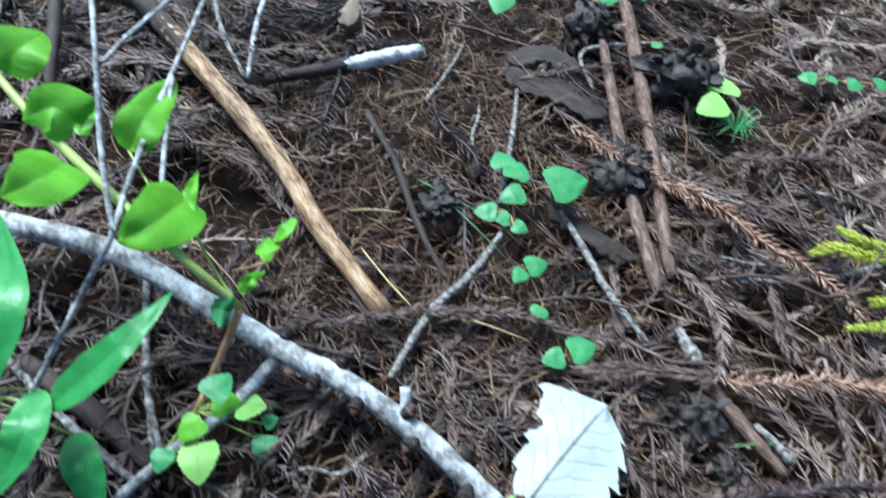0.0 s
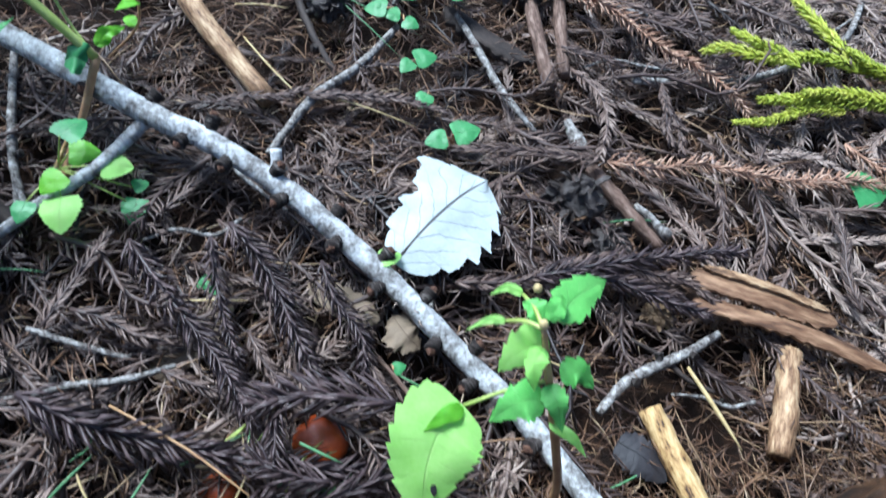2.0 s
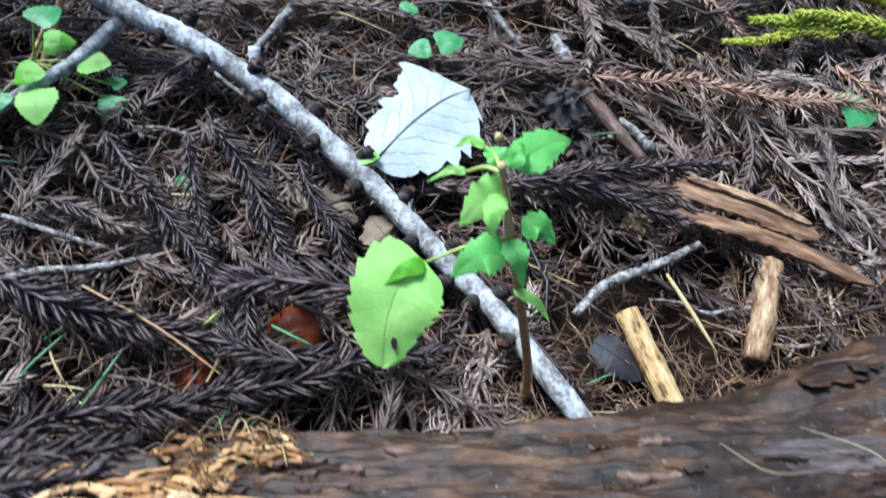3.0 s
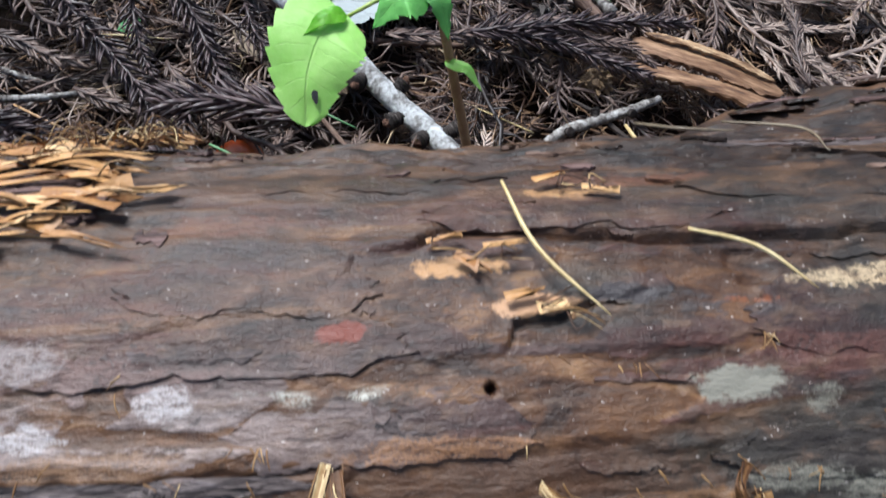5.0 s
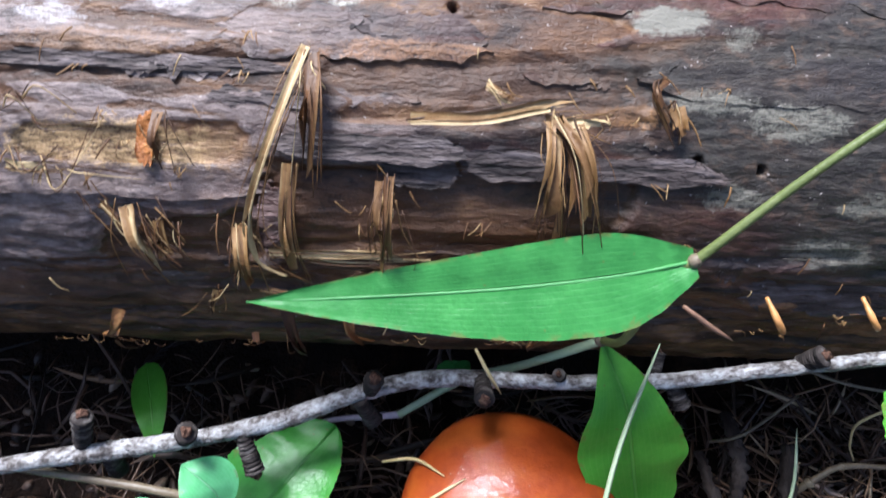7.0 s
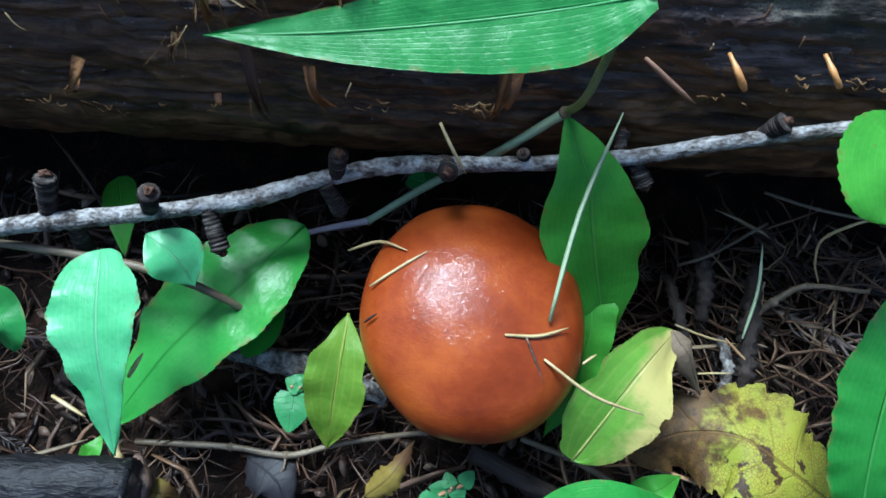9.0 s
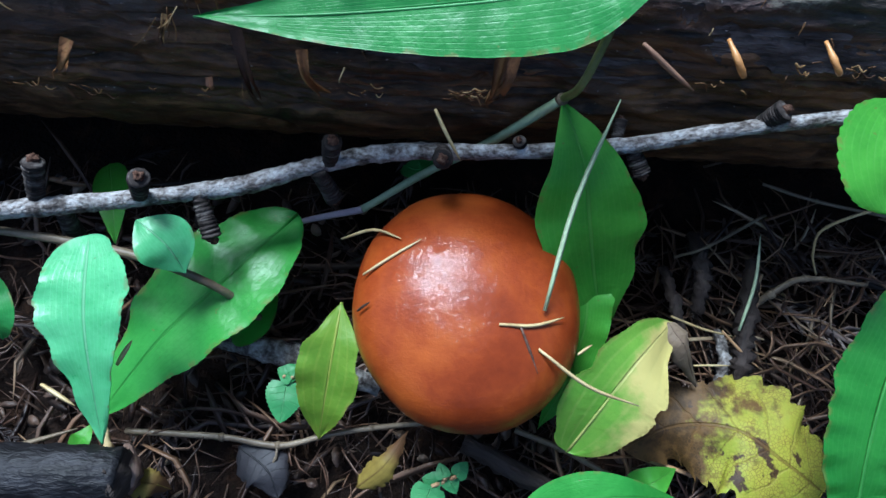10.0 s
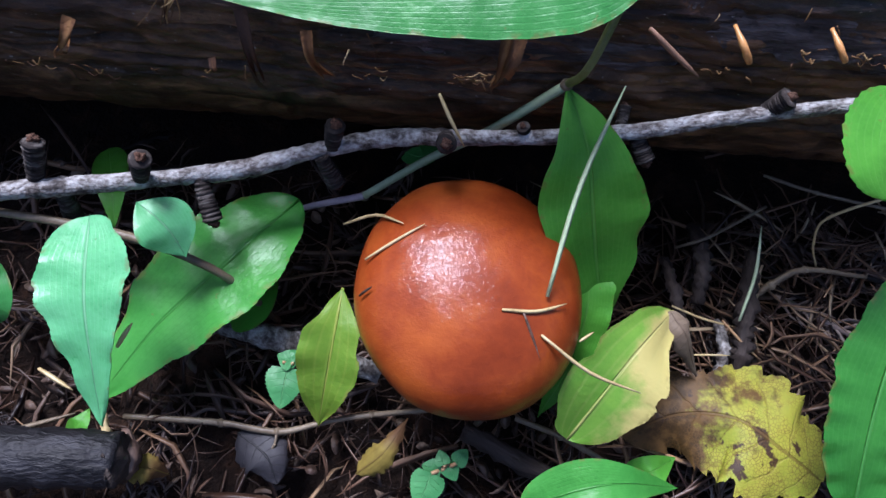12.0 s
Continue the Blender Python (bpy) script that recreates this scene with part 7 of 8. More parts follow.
# ---- mushrooms ----
def mushroom(name, centre, radius, top, foot, label, seed, squash=(1, 1), tilt=(0, 0)):
    """A fleshy mushroom: a domed slimy cap, pores under it and a stout stipe."""
    ob = thing(name, (centre[0], centre[1], foot), label, "mushroom")
    n, w = 40, 96
    height = top - 0.58 * radius
    prof = [(math.sin(a), math.cos(a)) for a in np.linspace(0, math.pi * 0.5, n - 12)]
    prof += [(1.0 - 0.06 * k / 6 - 0.004 * k * k, -0.055 * k) for k in range(1, 7)]
    ang = np.arange(w) * 2 * math.pi / w
    lob = 1 + 0.05 * (fractal(np.cos(ang) * 1.2 + 9, np.sin(ang) * 1.2 + 9, seed, 2) - 0.5) * 2
    v = []
    for r, z in prof:
        rr = radius * r * (1 + (lob - 1) * r)
        zz = 0.58 * radius * (abs(z) ** 0.92 if z > 0 else z * 0.75)
        x, y = np.cos(ang) * rr * squash[0], np.sin(ang) * rr * squash[1]
        wob = (fractal(x * 60 + 40, y * 60 + 40, seed + 2, 3) - 0.5) * 0.03 * radius
        v.append(np.stack([centre[0] + x, centre[1] + y, height + zz + wob + x * tilt[0] + y * tilt[1]], axis=-1))
    v = np.array(v).reshape(-1, 3)
    f = [(i * w + j, (i + 1) * w + j, (i + 1) * w + (j + 1) % w, i * w + (j + 1) % w) for i in range(len(prof) - 1) for j in range(w)]
    part("cap", (v, f), CAP, ob, "slimy chestnut-orange cap")
    under = []
    for r in (0.93, 0.6, 0.25):
        under.append(np.stack([centre[0] + np.cos(ang) * radius * r * squash[0], centre[1] + np.sin(ang) * radius * r * squash[1], np.full(w, height - 0.10 * radius - 0.12 * radius * (1 - r))], axis=-1))
    uf = [(i * w + j, i * w + (j + 1) % w, (i + 1) * w + (j + 1) % w, (i + 1) * w + j) for i in range(2) for j in range(w)]
    part("pore_surface", (np.array(under).reshape(-1, 3), uf), STIPE, ob, "yellow pores")
    part("stipe", tube([(centre[0], centre[1], foot), (centre[0], centre[1], (foot + height) / 2), (centre[0], centre[1], height - 0.12 * radius)], [radius * 0.30, radius * 0.27, radius * 0.25], 20, 10, 0.04), STIPE, ob)
    return ob


mushroom("mushroom", (0.0215, -0.1488), 0.0350, 0.1065, 0.030, "shiny chestnut-orange slimy-capped mushroom beside the log", 3, (0.96, 1.03), (0.0, 0.0))
mushroom("mushroom", (-0.1603, 0.1123, 0.0308)[:2], 0.0110, 0.029, 0.000, "small red-brown mushroom hidden in a dark hollow", 6)
mushroom("mushroom", (-0.109, 0.134), 0.0148, 0.037, 0.000, "small red-brown mushroom half hidden under dead sprigs", 5)

# ---- the near side of the log: the spurred larch twig ----
stick("larch_twig", [(-0.235, -0.165, 0.052), (-0.170, -0.142, 0.085), (-0.116, -0.133, 0.098), (-0.093, -0.1295, 0.1), (-0.0662, -0.1246, 0.1), (-0.0453, -0.1186, 0.098), (-0.0266, -0.1112, 0.098), (-0.0036, -0.1059, 0.1), (0.0289, -0.1077, 0.108), (0.0589, -0.1088, 0.117), (0.0867, -0.1068, 0.126), (0.1283, -0.1032, 0.134), (0.20, -0.098, 0.142)],
      [0.0018, 0.0021, 0.0023, 0.0028, 0.0023, 0.0029, 0.0024, 0.0028, 0.0022, 0.0023, 0.002, 0.0020, 0.0017], BARK_LARCH, "slender grey larch twig with stubby dark spur shoots", "twig", 12, 0.11, 41, steps=14)
LARCH = bpy.data.objects["larch_twig"]
for k, (p, q) in enumerate((((-0.1002, -0.1282, 0.101), (-0.0973, -0.122, 0.112)), ((-0.0722, -0.1259, 0.102), (-0.0684, -0.126, 0.114)), ((-0.0576, -0.123, 0.099), (-0.0535, -0.1338, 0.092)), ((-0.0217, -0.11, 0.099), (-0.02, -0.1089, 0.11)), ((-0.0248, -0.1129, 0.098), (-0.0202, -0.1171, 0.088)),
                            ((0.0113, -0.1067, 0.104), (0.0109, -0.115, 0.114)), ((0.0632, -0.1085, 0.116), (0.0669, -0.1146, 0.112)), ((0.0944, -0.1051, 0.127), (0.0976, -0.1047, 0.134)), ((-0.0937, -0.1299, 0.099), (-0.0949, -0.1333, 0.086)), ((0.0589, -0.1071, 0.115), (0.0599, -0.1003, 0.118)), ((0.0337, -0.107, 0.109), (0.0321, -0.1067, 0.113)))):
    w = 0.0025 if k < 9 else 0.0017
    p, q = np.array(p), np.array(q)
    spur(p, q, w, LARCH, k, "ringed dark spur shoot")

# ---- the grass whose culm climbs over the log ----
grass = thing("woodland_grass", (-0.045, -0.112, 0.040), "woodland grass with an arching culm and broad green blades", "grass")
part("culm", tube([(-0.045, -0.112, 0.040), (-0.038, -0.1105, 0.052), (-0.0133, -0.111, 0.069)], [0.0009, 0.0010, 0.0013], 8, 24, 0.04), CULM_PURPLE, grass, "purple-tinged culm")
part("culm", tube([(-0.0133, -0.111, 0.069), (0.0072, -0.1012, 0.08), (0.025, -0.1005, 0.1), (0.0418, -0.0997, 0.124)], [0.0013, 0.0014, 0.0014, 0.0014], 8, 30, 0.04), CULM_PALE, grass)
part("culm", tube([(0.0418, -0.0997, 0.124), (0.0443, -0.1029, 0.137), (0.050, -0.0925, 0.158), (0.0534, -0.0924, 0.1627), (0.0689, -0.0825, 0.181), (0.0838, -0.0741, 0.195), (0.1013, -0.0648, 0.205)], [0.0012, 0.0011, 0.0011, 0.0012, 0.0010, 0.0010, 0.0009], 8, 40, 0.04), CULM_GREEN, grass)
for k, c in enumerate(((-0.0134, -0.1106, 0.068), (0.0418, -0.0997, 0.124), (0.0534, -0.0924, 0.1627))):
    part("node", lump(c, (0.0018, 0.0018, 0.0018), 6, 0.1, k + 1), CULM, grass)
for k, (pts, w, mt, up, shape) in enumerate((
        ([(0.0534, -0.0924, 0.1627), (0.036, -0.0955, 0.1595), (0.010, -0.0980, 0.1550), (-0.020, -0.0992, 0.1500), (-0.049, -0.101, 0.148)], 0.0268, LEAF_GRASS, (0.0, -0.52, 1), "grass"),
        ([(0.0418, -0.0997, 0.124), (0.0489, -0.1145, 0.118), (0.0535, -0.1269, 0.105), (0.0594, -0.1377, 0.088), (0.0667, -0.1506, 0.07)], 0.031, LEAF_DARKGRASS, (-0.1, -0.1, 1), "spear"))):
    geo, uv = blade(pts, w, up=up, shape="grass" if shape == "grass" else "spear", n=110, m=8, fold=0.06, wave=(0.0005, 0.0005)[k], waves=(11, 4)[k], seed=k + 100, lean=((0.98, 0.76), (1.0, 1.0))[k], ripple=(0.0, 0.09)[k])
    leaf = part("blade", geo, mt, grass, uv=uv)
    c = spline(pts, 30) - np.array((0, 0, 0.0004))
    part("midrib", tube(c, [0.0005, 0.0004, 0.0003], 6, 30), mt, leaf, uv=np.full((30 * 6 + 2, 2), 0.5))

# grass leaves round the mushroom
leaf_thing("grass_leaf", [(0.0569, -0.135, 0.085), (0.0586, -0.1478, 0.08), (0.0553, -0.1645, 0.066), (0.0493, -0.1778, 0.05)], 0.018, LEAF_DARKGRASS, "green grass blade tucked behind the mushroom cap", "lance", group="grass leaves round the mushroom", n=130, m=6, fold=0.1, wave=0.0006, waves=6, teeth=30, tooth=0.025, notch=0.10, ripple=0.10, lean=(0.94, 1.06), seed=110)
leaf_thing("grass_leaf", [(-0.0779, -0.1423, 0.112), (-0.0754, -0.1594, 0.112), (-0.0730, -0.1748, 0.106), (-0.0710, -0.1917, 0.094)], 0.0245, LEAF_MINT, "drooping green blade paled by sky sheen, with a browned edge", "lance", group="grass leaves round the mushroom", n=130, m=7, fold=0.12, wave=0.0006, waves=5, up=(-0.2, 0.1, 1), teeth=30, tooth=0.025, notch=0.10, ripple=0.10, lean=(0.94, 1.06), seed=111)
leaf_thing("grass_leaf", [(-0.0339, -0.1161, 0.074), (-0.0491, -0.1362, 0.076), (-0.0696, -0.1573, 0.07), (-0.0895, -0.181, 0.056)], 0.036, LEAF_MID, "broad green blade lying on the litter", "broad", group="grass leaves round the mushroom", n=130, m=7, fold=0.05, wave=0.0007, waves=6, up=(-0.15, 0.1, 1), teeth=30, tooth=0.025, notch=0.10, ripple=0.10, lean=(0.94, 1.06), seed=112)
leaf_thing("grass_leaf", [(-0.0161, -0.1469, 0.08), (-0.0174, -0.16, 0.078), (-0.0191, -0.1721, 0.07), (-0.0215, -0.1849, 0.056)], 0.019, LEAF_YELLOWING, "yellowing green blade beside the mushroom cap", "spear", group="grass leaves round the mushroom", n=130, m=7, fold=0.14, wave=0.0005, waves=4, teeth=30, tooth=0.025, notch=0.10, ripple=0.10, lean=(0.94, 1.06), seed=113)
leaf_thing("grass_leaf", [(0.0539, -0.1864, 0.07), (0.0626, -0.1734, 0.082), (0.0722, -0.1606, 0.086), (0.0859, -0.1467, 0.078)], 0.027, LEAF_HALF, "half-yellowed grass blade beside the mushroom", "egg", group="grass leaves round the mushroom", n=130, m=7, fold=0.16, wave=0.00018, waves=3, up=(0.2, -0.2, 1), teeth=30, tooth=0.025, notch=0.10, ripple=0.10, lean=(0.94, 1.06), seed=114)
leaf_thing("grass_leaf", [(0.1331, -0.2027, 0.08), (0.1333, -0.1809, 0.093), (0.1412, -0.1569, 0.1), (0.1628, -0.1262, 0.098)], 0.031, LEAF_DEEP, "broad green blade leaning over the litter", "egg", group="grass leaves round the mushroom", n=130, m=7, fold=0.05, wave=0.0006, waves=10, teeth=30, tooth=0.025, notch=0.10, ripple=0.10, lean=(0.94, 1.06), seed=115)
leaf_thing("grass_leaf", [(0.0405, -0.2062, 0.066), (0.057, -0.2003, 0.074), (0.0702, -0.1983, 0.074), (0.0892, -0.1983, 0.064)], 0.017, LEAF_MID, "green grass blade over a creeping stem", "lance", group="grass leaves round the mushroom", n=40, m=6, fold=0.1, wave=0.00018, waves=3, seed=116)
leaf_thing("grass_leaf", [(0.0777, -0.1969, 0.052), (0.084, -0.1935, 0.058), (0.0933, -0.1887, 0.054)], 0.012, LEAF_DARKGRASS, "small green blade under the decaying leaf", "lance", group="grass leaves round the mushroom", n=30, m=5, fold=0.1, seed=117)
leaf_thing("grass_leaf", [(-0.1067, -0.0927, 0.054), (-0.097, -0.1114, 0.066), (-0.0936, -0.1267, 0.064)], 0.013, LEAF_DARKGRASS, "dark green blade in the log's shade", "lance", group="grass leaves round the mushroom", n=30, m=5, fold=0.1, seed=118)
leaf_thing("grass_leaf", [(-0.0549, -0.1529, 0.055), (-0.0463, -0.148, 0.06), (-0.0427, -0.1325, 0.055)], 0.014, LEAF_DARKGRASS, "dark green blade in the shade of a broader one", "egg", group="grass leaves round the mushroom", n=30, m=5, fold=0.1, seed=119)
leaf_thing("grass_leaf", [(-0.0988, -0.1927, 0.05), (-0.0937, -0.1888, 0.056), (-0.0919, -0.1835, 0.055)], 0.008, LEAF_DARKGRASS, "small green blade tip on the litter", "lance", group="grass leaves round the mushroom", n=20, m=4, fold=0.1, seed=120)
leaf_thing("grass_leaf", [(-0.0005, -0.0939, 0.07), (0.0049, -0.098, 0.076), (0.01, -0.0931, 0.074)], 0.009, LEAF_GRASS, "small green blade behind the larch twig", "egg", group="grass leaves round the mushroom", n=20, m=4, fold=0.1, seed=121)
leaf_thing("grass_leaf", [(-0.1308, -0.1426, 0.07), (-0.1197, -0.1543, 0.075), (-0.1192, -0.1607, 0.066)], 0.014, LEAF_GRASS, "small green blade on the litter", "egg", group="grass leaves round the mushroom", n=20, m=4, fold=0.1, seed=122)
leaf_thing("round_leaf", [(0.1225, -0.1074, 0.143), (0.116, -0.1243, 0.145), (0.1164, -0.1356, 0.139)], 0.030, LEAF_DARKGRASS, "rounded green leaf with a finely toothed edge", "round", n=50, m=6, teeth=15, tooth=0.05, fold=0.05, seed=123)
leaf_thing("decaying_leaf", [(0.1349, -0.1942, 0.064), (0.1216, -0.1867, 0.069), (0.108, -0.1771, 0.067), (0.0916, -0.176, 0.059), (0.0761, -0.1833, 0.054)], 0.036, LEAF_DECAY, "decaying yellow and brown toothed leaf on litter", "egg", n=110, m=8, teeth=13, tooth=0.17, ragged=0.06, notch=0.16, droop=0.15, wave=0.0022, waves=3, ripple=0.14, seed=124)
leaf_thing("withered_leaf_scrap", [(-0.0086, -0.1985, 0.052), (-0.0001, -0.1918, 0.06), (0.0063, -0.1813, 0.058)], 0.010, LEAF_SCRAP, "withered yellow-brown leaf scrap under a stem", "lance", n=30, m=4, ragged=0.3, droop=0.5, seed=125)
leaf_thing("withered_leaf_scrap", [(0.0842, -0.1474, 0.08), (0.0887, -0.1551, 0.08), (0.0982, -0.1639, 0.064)], 0.012, LEAF_BROWN, "curled brown withered leaf scrap", "lance", n=30, m=5, ragged=0.3, droop=0.7, seed=126)
leaf_thing("withered_leaf_scrap", [(-0.0476, -0.1879, 0.048), (-0.0371, -0.1946, 0.052), (-0.0332, -0.2026, 0.048)], 0.018, LEAF_BLACK, "dark withered leaf scrap on the litter", "egg", n=30, m=5, ragged=0.3, droop=0.3, seed=127)
leaf_thing("withered_leaf_scrap", [(-0.0835, -0.1996, 0.05), (-0.0711, -0.2001, 0.056), (-0.066, -0.2014, 0.05)], 0.010, LEAF_SCRAP, "withered yellow leaf scrap on the litter", "egg", n=30, m=5, ragged=0.3, droop=0.3, seed=128)

side = thing("branched_grass", (-0.0404, -0.1495, 0.044), "thin branching grass stem with a small green blade", "grass")
part("culm", tube([(-0.1219, -0.1338, 0.09), (-0.0981, -0.1366, 0.092), (-0.0786, -0.1394, 0.092), (-0.0629, -0.1423, 0.087), (-0.0496, -0.146, 0.075), (-0.0404, -0.1495, 0.044)], [0.0012, 0.0013, 0.0014, 0.0013, 0.0013, 0.0012], 7, 36, 0.05), CULM, side)
geo, uv = blade([(-0.060, -0.1440, 0.09), (-0.0643, -0.1383, 0.098), (-0.0727, -0.1325, 0.1)], 0.0165, shape="spear", n=30, m=6, fold=0.1, up=(0.0, 0.1, 1))
part("blade", geo, LEAF_MINT, side, uv=uv)

for nm, pts, rad, mt, lab in (
        ("creeping_stem", [(-0.084, -0.1845, 0.048), (-0.053, -0.1852, 0.05), (-0.0345, -0.1872, 0.052), (-0.0203, -0.1839, 0.055), (-0.0053, -0.1808, 0.056), (0.0191, -0.177, 0.052)], [0.0014, 0.0016, 0.0016, 0.0012, 0.0013, 0.0012], CULM, "pale creeping grass stem with joints on the litter"),
        ("creeping_stem", [(0.0407, -0.1793, 0.056), (0.0552, -0.1843, 0.056), (0.0695, -0.1914, 0.056), (0.0848, -0.2, 0.052)], [0.0013, 0.0014, 0.0014, 0.0013], CULM, "pale creeping grass stem beside the mushroom"),
        ("creeping_stem", [(0.0811, -0.1849, 0.05), (0.0987, -0.1901, 0.052), (0.1168, -0.1946, 0.052), (0.1355, -0.1982, 0.048)], [0.0011, 0.0012, 0.0012, 0.0011], RED_STEM, "reddish creeping stem under the decaying leaf"),
        ("dead_root", [(0.1012, -0.1137, 0.05), (0.1107, -0.1118, 0.058), (0.1348, -0.097, 0.056)], [0.0008, 0.0010, 0.0008], CULM, "thin dry stem in the litter"),
        ("dead_root", [(0.1264, -0.1329, 0.046), (0.1329, -0.1277, 0.055), (0.1445, -0.1221, 0.058), (0.1703, -0.1216, 0.054)], [0.0016, 0.0020, 0.0016, 0.0012], CULM, "knotted pale dry stem base in the litter"),
        ("dead_root", [(0.1504, -0.1196, 0.056), (0.1441, -0.115, 0.066), (0.1453, -0.1087, 0.074), (0.1688, -0.1003, 0.08)], [0.0005, 0.0006, 0.0008, 0.0008], PALE_NEEDLE, "thin pale rootlet with side hairs"),
        ("dead_root", [(0.1332, -0.0862, 0.06), (0.1501, -0.094, 0.064), (0.1843, -0.0972, 0.06)], [0.0009, 0.001, 0.0009], CULM, "thin dry stem in the litter"),
        ("dead_root", [(0.1112, -0.0806, 0.06), (0.136, -0.0749, 0.068), (0.1577, -0.0716, 0.072)], [0.0008, 0.001, 0.0009], BARK_BROWN, "thin reddish stem beside the log"),
        ("dead_root", [(0.1189, -0.1504, 0.048), (0.1235, -0.1355, 0.055), (0.1303, -0.1207, 0.056)], [0.0008, 0.001, 0.0007], CULM, "thin dry stem in the litter"),
        ("dead_root", [(-0.0395, -0.1978, 0.046), (-0.0349, -0.1911, 0.052), (-0.035, -0.186, 0.052)], [0.0006, 0.0007, 0.0006], CULM, "thin pale rootlet hanging from a stem")):
    ob = thing(nm, pts[0], lab, "stem")
    rad = [0.66 * q for q in rad]
    geo = tube(pts, rad, 8, 9 * (len(pts) - 1) + 1, 0.12, 4)
    part("stem", geo, mt, ob, uv=tube_uv(geo[0], 8))
    for k in range(1, len(pts) - 1):
        part("node", lump(pts[k], (rad[k] * 1.35,) * 3, 5, 0.2, k), mt, ob)
stick("wet_stick", [(-0.1321, -0.2004, 0.066), (-0.1136, -0.1997, 0.066), (-0.0934, -0.1989, 0.066), (-0.0764, -0.1985, 0.064)], [0.0082, 0.0084, 0.0084, 0.0078], WET_BARK, "wet black rotten stick lying on the litter", "stick", 14, 0.08, 44, steps=10)
part("broken_end", lump((-0.0774, -0.1986, 0.064), (0.0035, 0.0072, 0.0072), 12, 0.5, 5), BARK_DARK, bpy.data.objects["wet_stick"], "worn crumbling end")
stick("dark_stick", [(-0.0583, -0.1533, 0.052), (-0.0416, -0.1573, 0.054), (-0.0267, -0.1594, 0.052), (-0.0037, -0.1673, 0.05)], [0.0034, 0.0042, 0.004, 0.003], BARK_TWIG, "dark grey rotten stick under the mushroom", "stick", 9, 0.15, 45)
stick("dark_stick", [(0.0254, -0.183, 0.046), (0.0417, -0.1914, 0.05), (0.0609, -0.1992, 0.046)], [0.003, 0.0036, 0.003], BARK_DARK, "dark rotten stick in the litter", "stick", 9, 0.2, 46)
stick("splintered_chip", [(0.114, -0.1409, 0.05), (0.1138, -0.1519, 0.054), (0.1116, -0.161, 0.05)], [0.0014, 0.0024, 0.0016], BARK_TWIG, "pale splintered bit of wood in the litter", "wood chip", 7, 0.3, 47)
stick("rotten_stub", [(0.1296, -0.115, 0.052), (0.1219, -0.1365, 0.058), (0.1181, -0.154, 0.056), (0.1208, -0.1618, 0.046)], [0.0022, 0.0032, 0.0034, 0.0022], BARK_DARK, "rotten dark brown wood chunk in the litter", "stick", 10, 0.42, 50, steps=16)
stick("rotten_stub", [(0.0982, -0.1169, 0.046), (0.0978, -0.1325, 0.054), (0.1012, -0.1457, 0.05)], [0.0016, 0.0022, 0.0016], BARK_DARK, "dark flat splinter standing in the litter", "stick", 10, 0.42, 51, steps=16)
stick("rotten_stub", [(0.1106, -0.1024, 0.046), (0.1095, -0.1191, 0.054), (0.1075, -0.135, 0.05)], [0.0020, 0.0030, 0.0020], BARK_DARK, "rotten dark brown wood chunk in the litter", "stick", 10, 0.42, 52, steps=16)
stick("straw_tuft", [(-0.0869, -0.1836, 0.058), (-0.0853, -0.1901, 0.056), (-0.0852, -0.198, 0.05)], [0.0008, 0.0014, 0.0018], PALE_NEEDLE, "frayed pale straw stub", "straw", 7, 0.3, 48)
stick("bark_stub", [(-0.0805, -0.2028, 0.054), (-0.0751, -0.198, 0.06), (-0.0803, -0.1897, 0.054)], [0.003, 0.0036, 0.0016], BARK_BROWN, "short scaly brown stub beside the wet stick", "stick", 9, 0.2, 49)

# the tiny plants at the near edge
for nm, base, lv, mt in (("tiny_seedling", (0.0192, -0.1956, 0.046), [((0.0145, -0.1957, 0.056), 0.0062, 170), ((0.0208, -0.1966, 0.056), 0.0062, 300), ((0.0237, -0.1921, 0.058), 0.0056, 50), ((0.0174, -0.1927, 0.058), 0.0048, 110), ((0.0127, -0.2026, 0.056), 0.011, 250)], LEAF_SEEDLING),
                     ("tiny_seedling", (-0.0346, -0.1634, 0.046), [((-0.033, -0.1747, 0.06), 0.0125, 265), ((-0.0334, -0.1659, 0.062), 0.006, 150), ((-0.0312, -0.1652, 0.062), 0.006, 40)], LEAF_SEEDLING)):
    tuft(nm, base, lv, "tiny seedling with dark green toothed leaves", mt, "tiny seedlings by the mushroom")

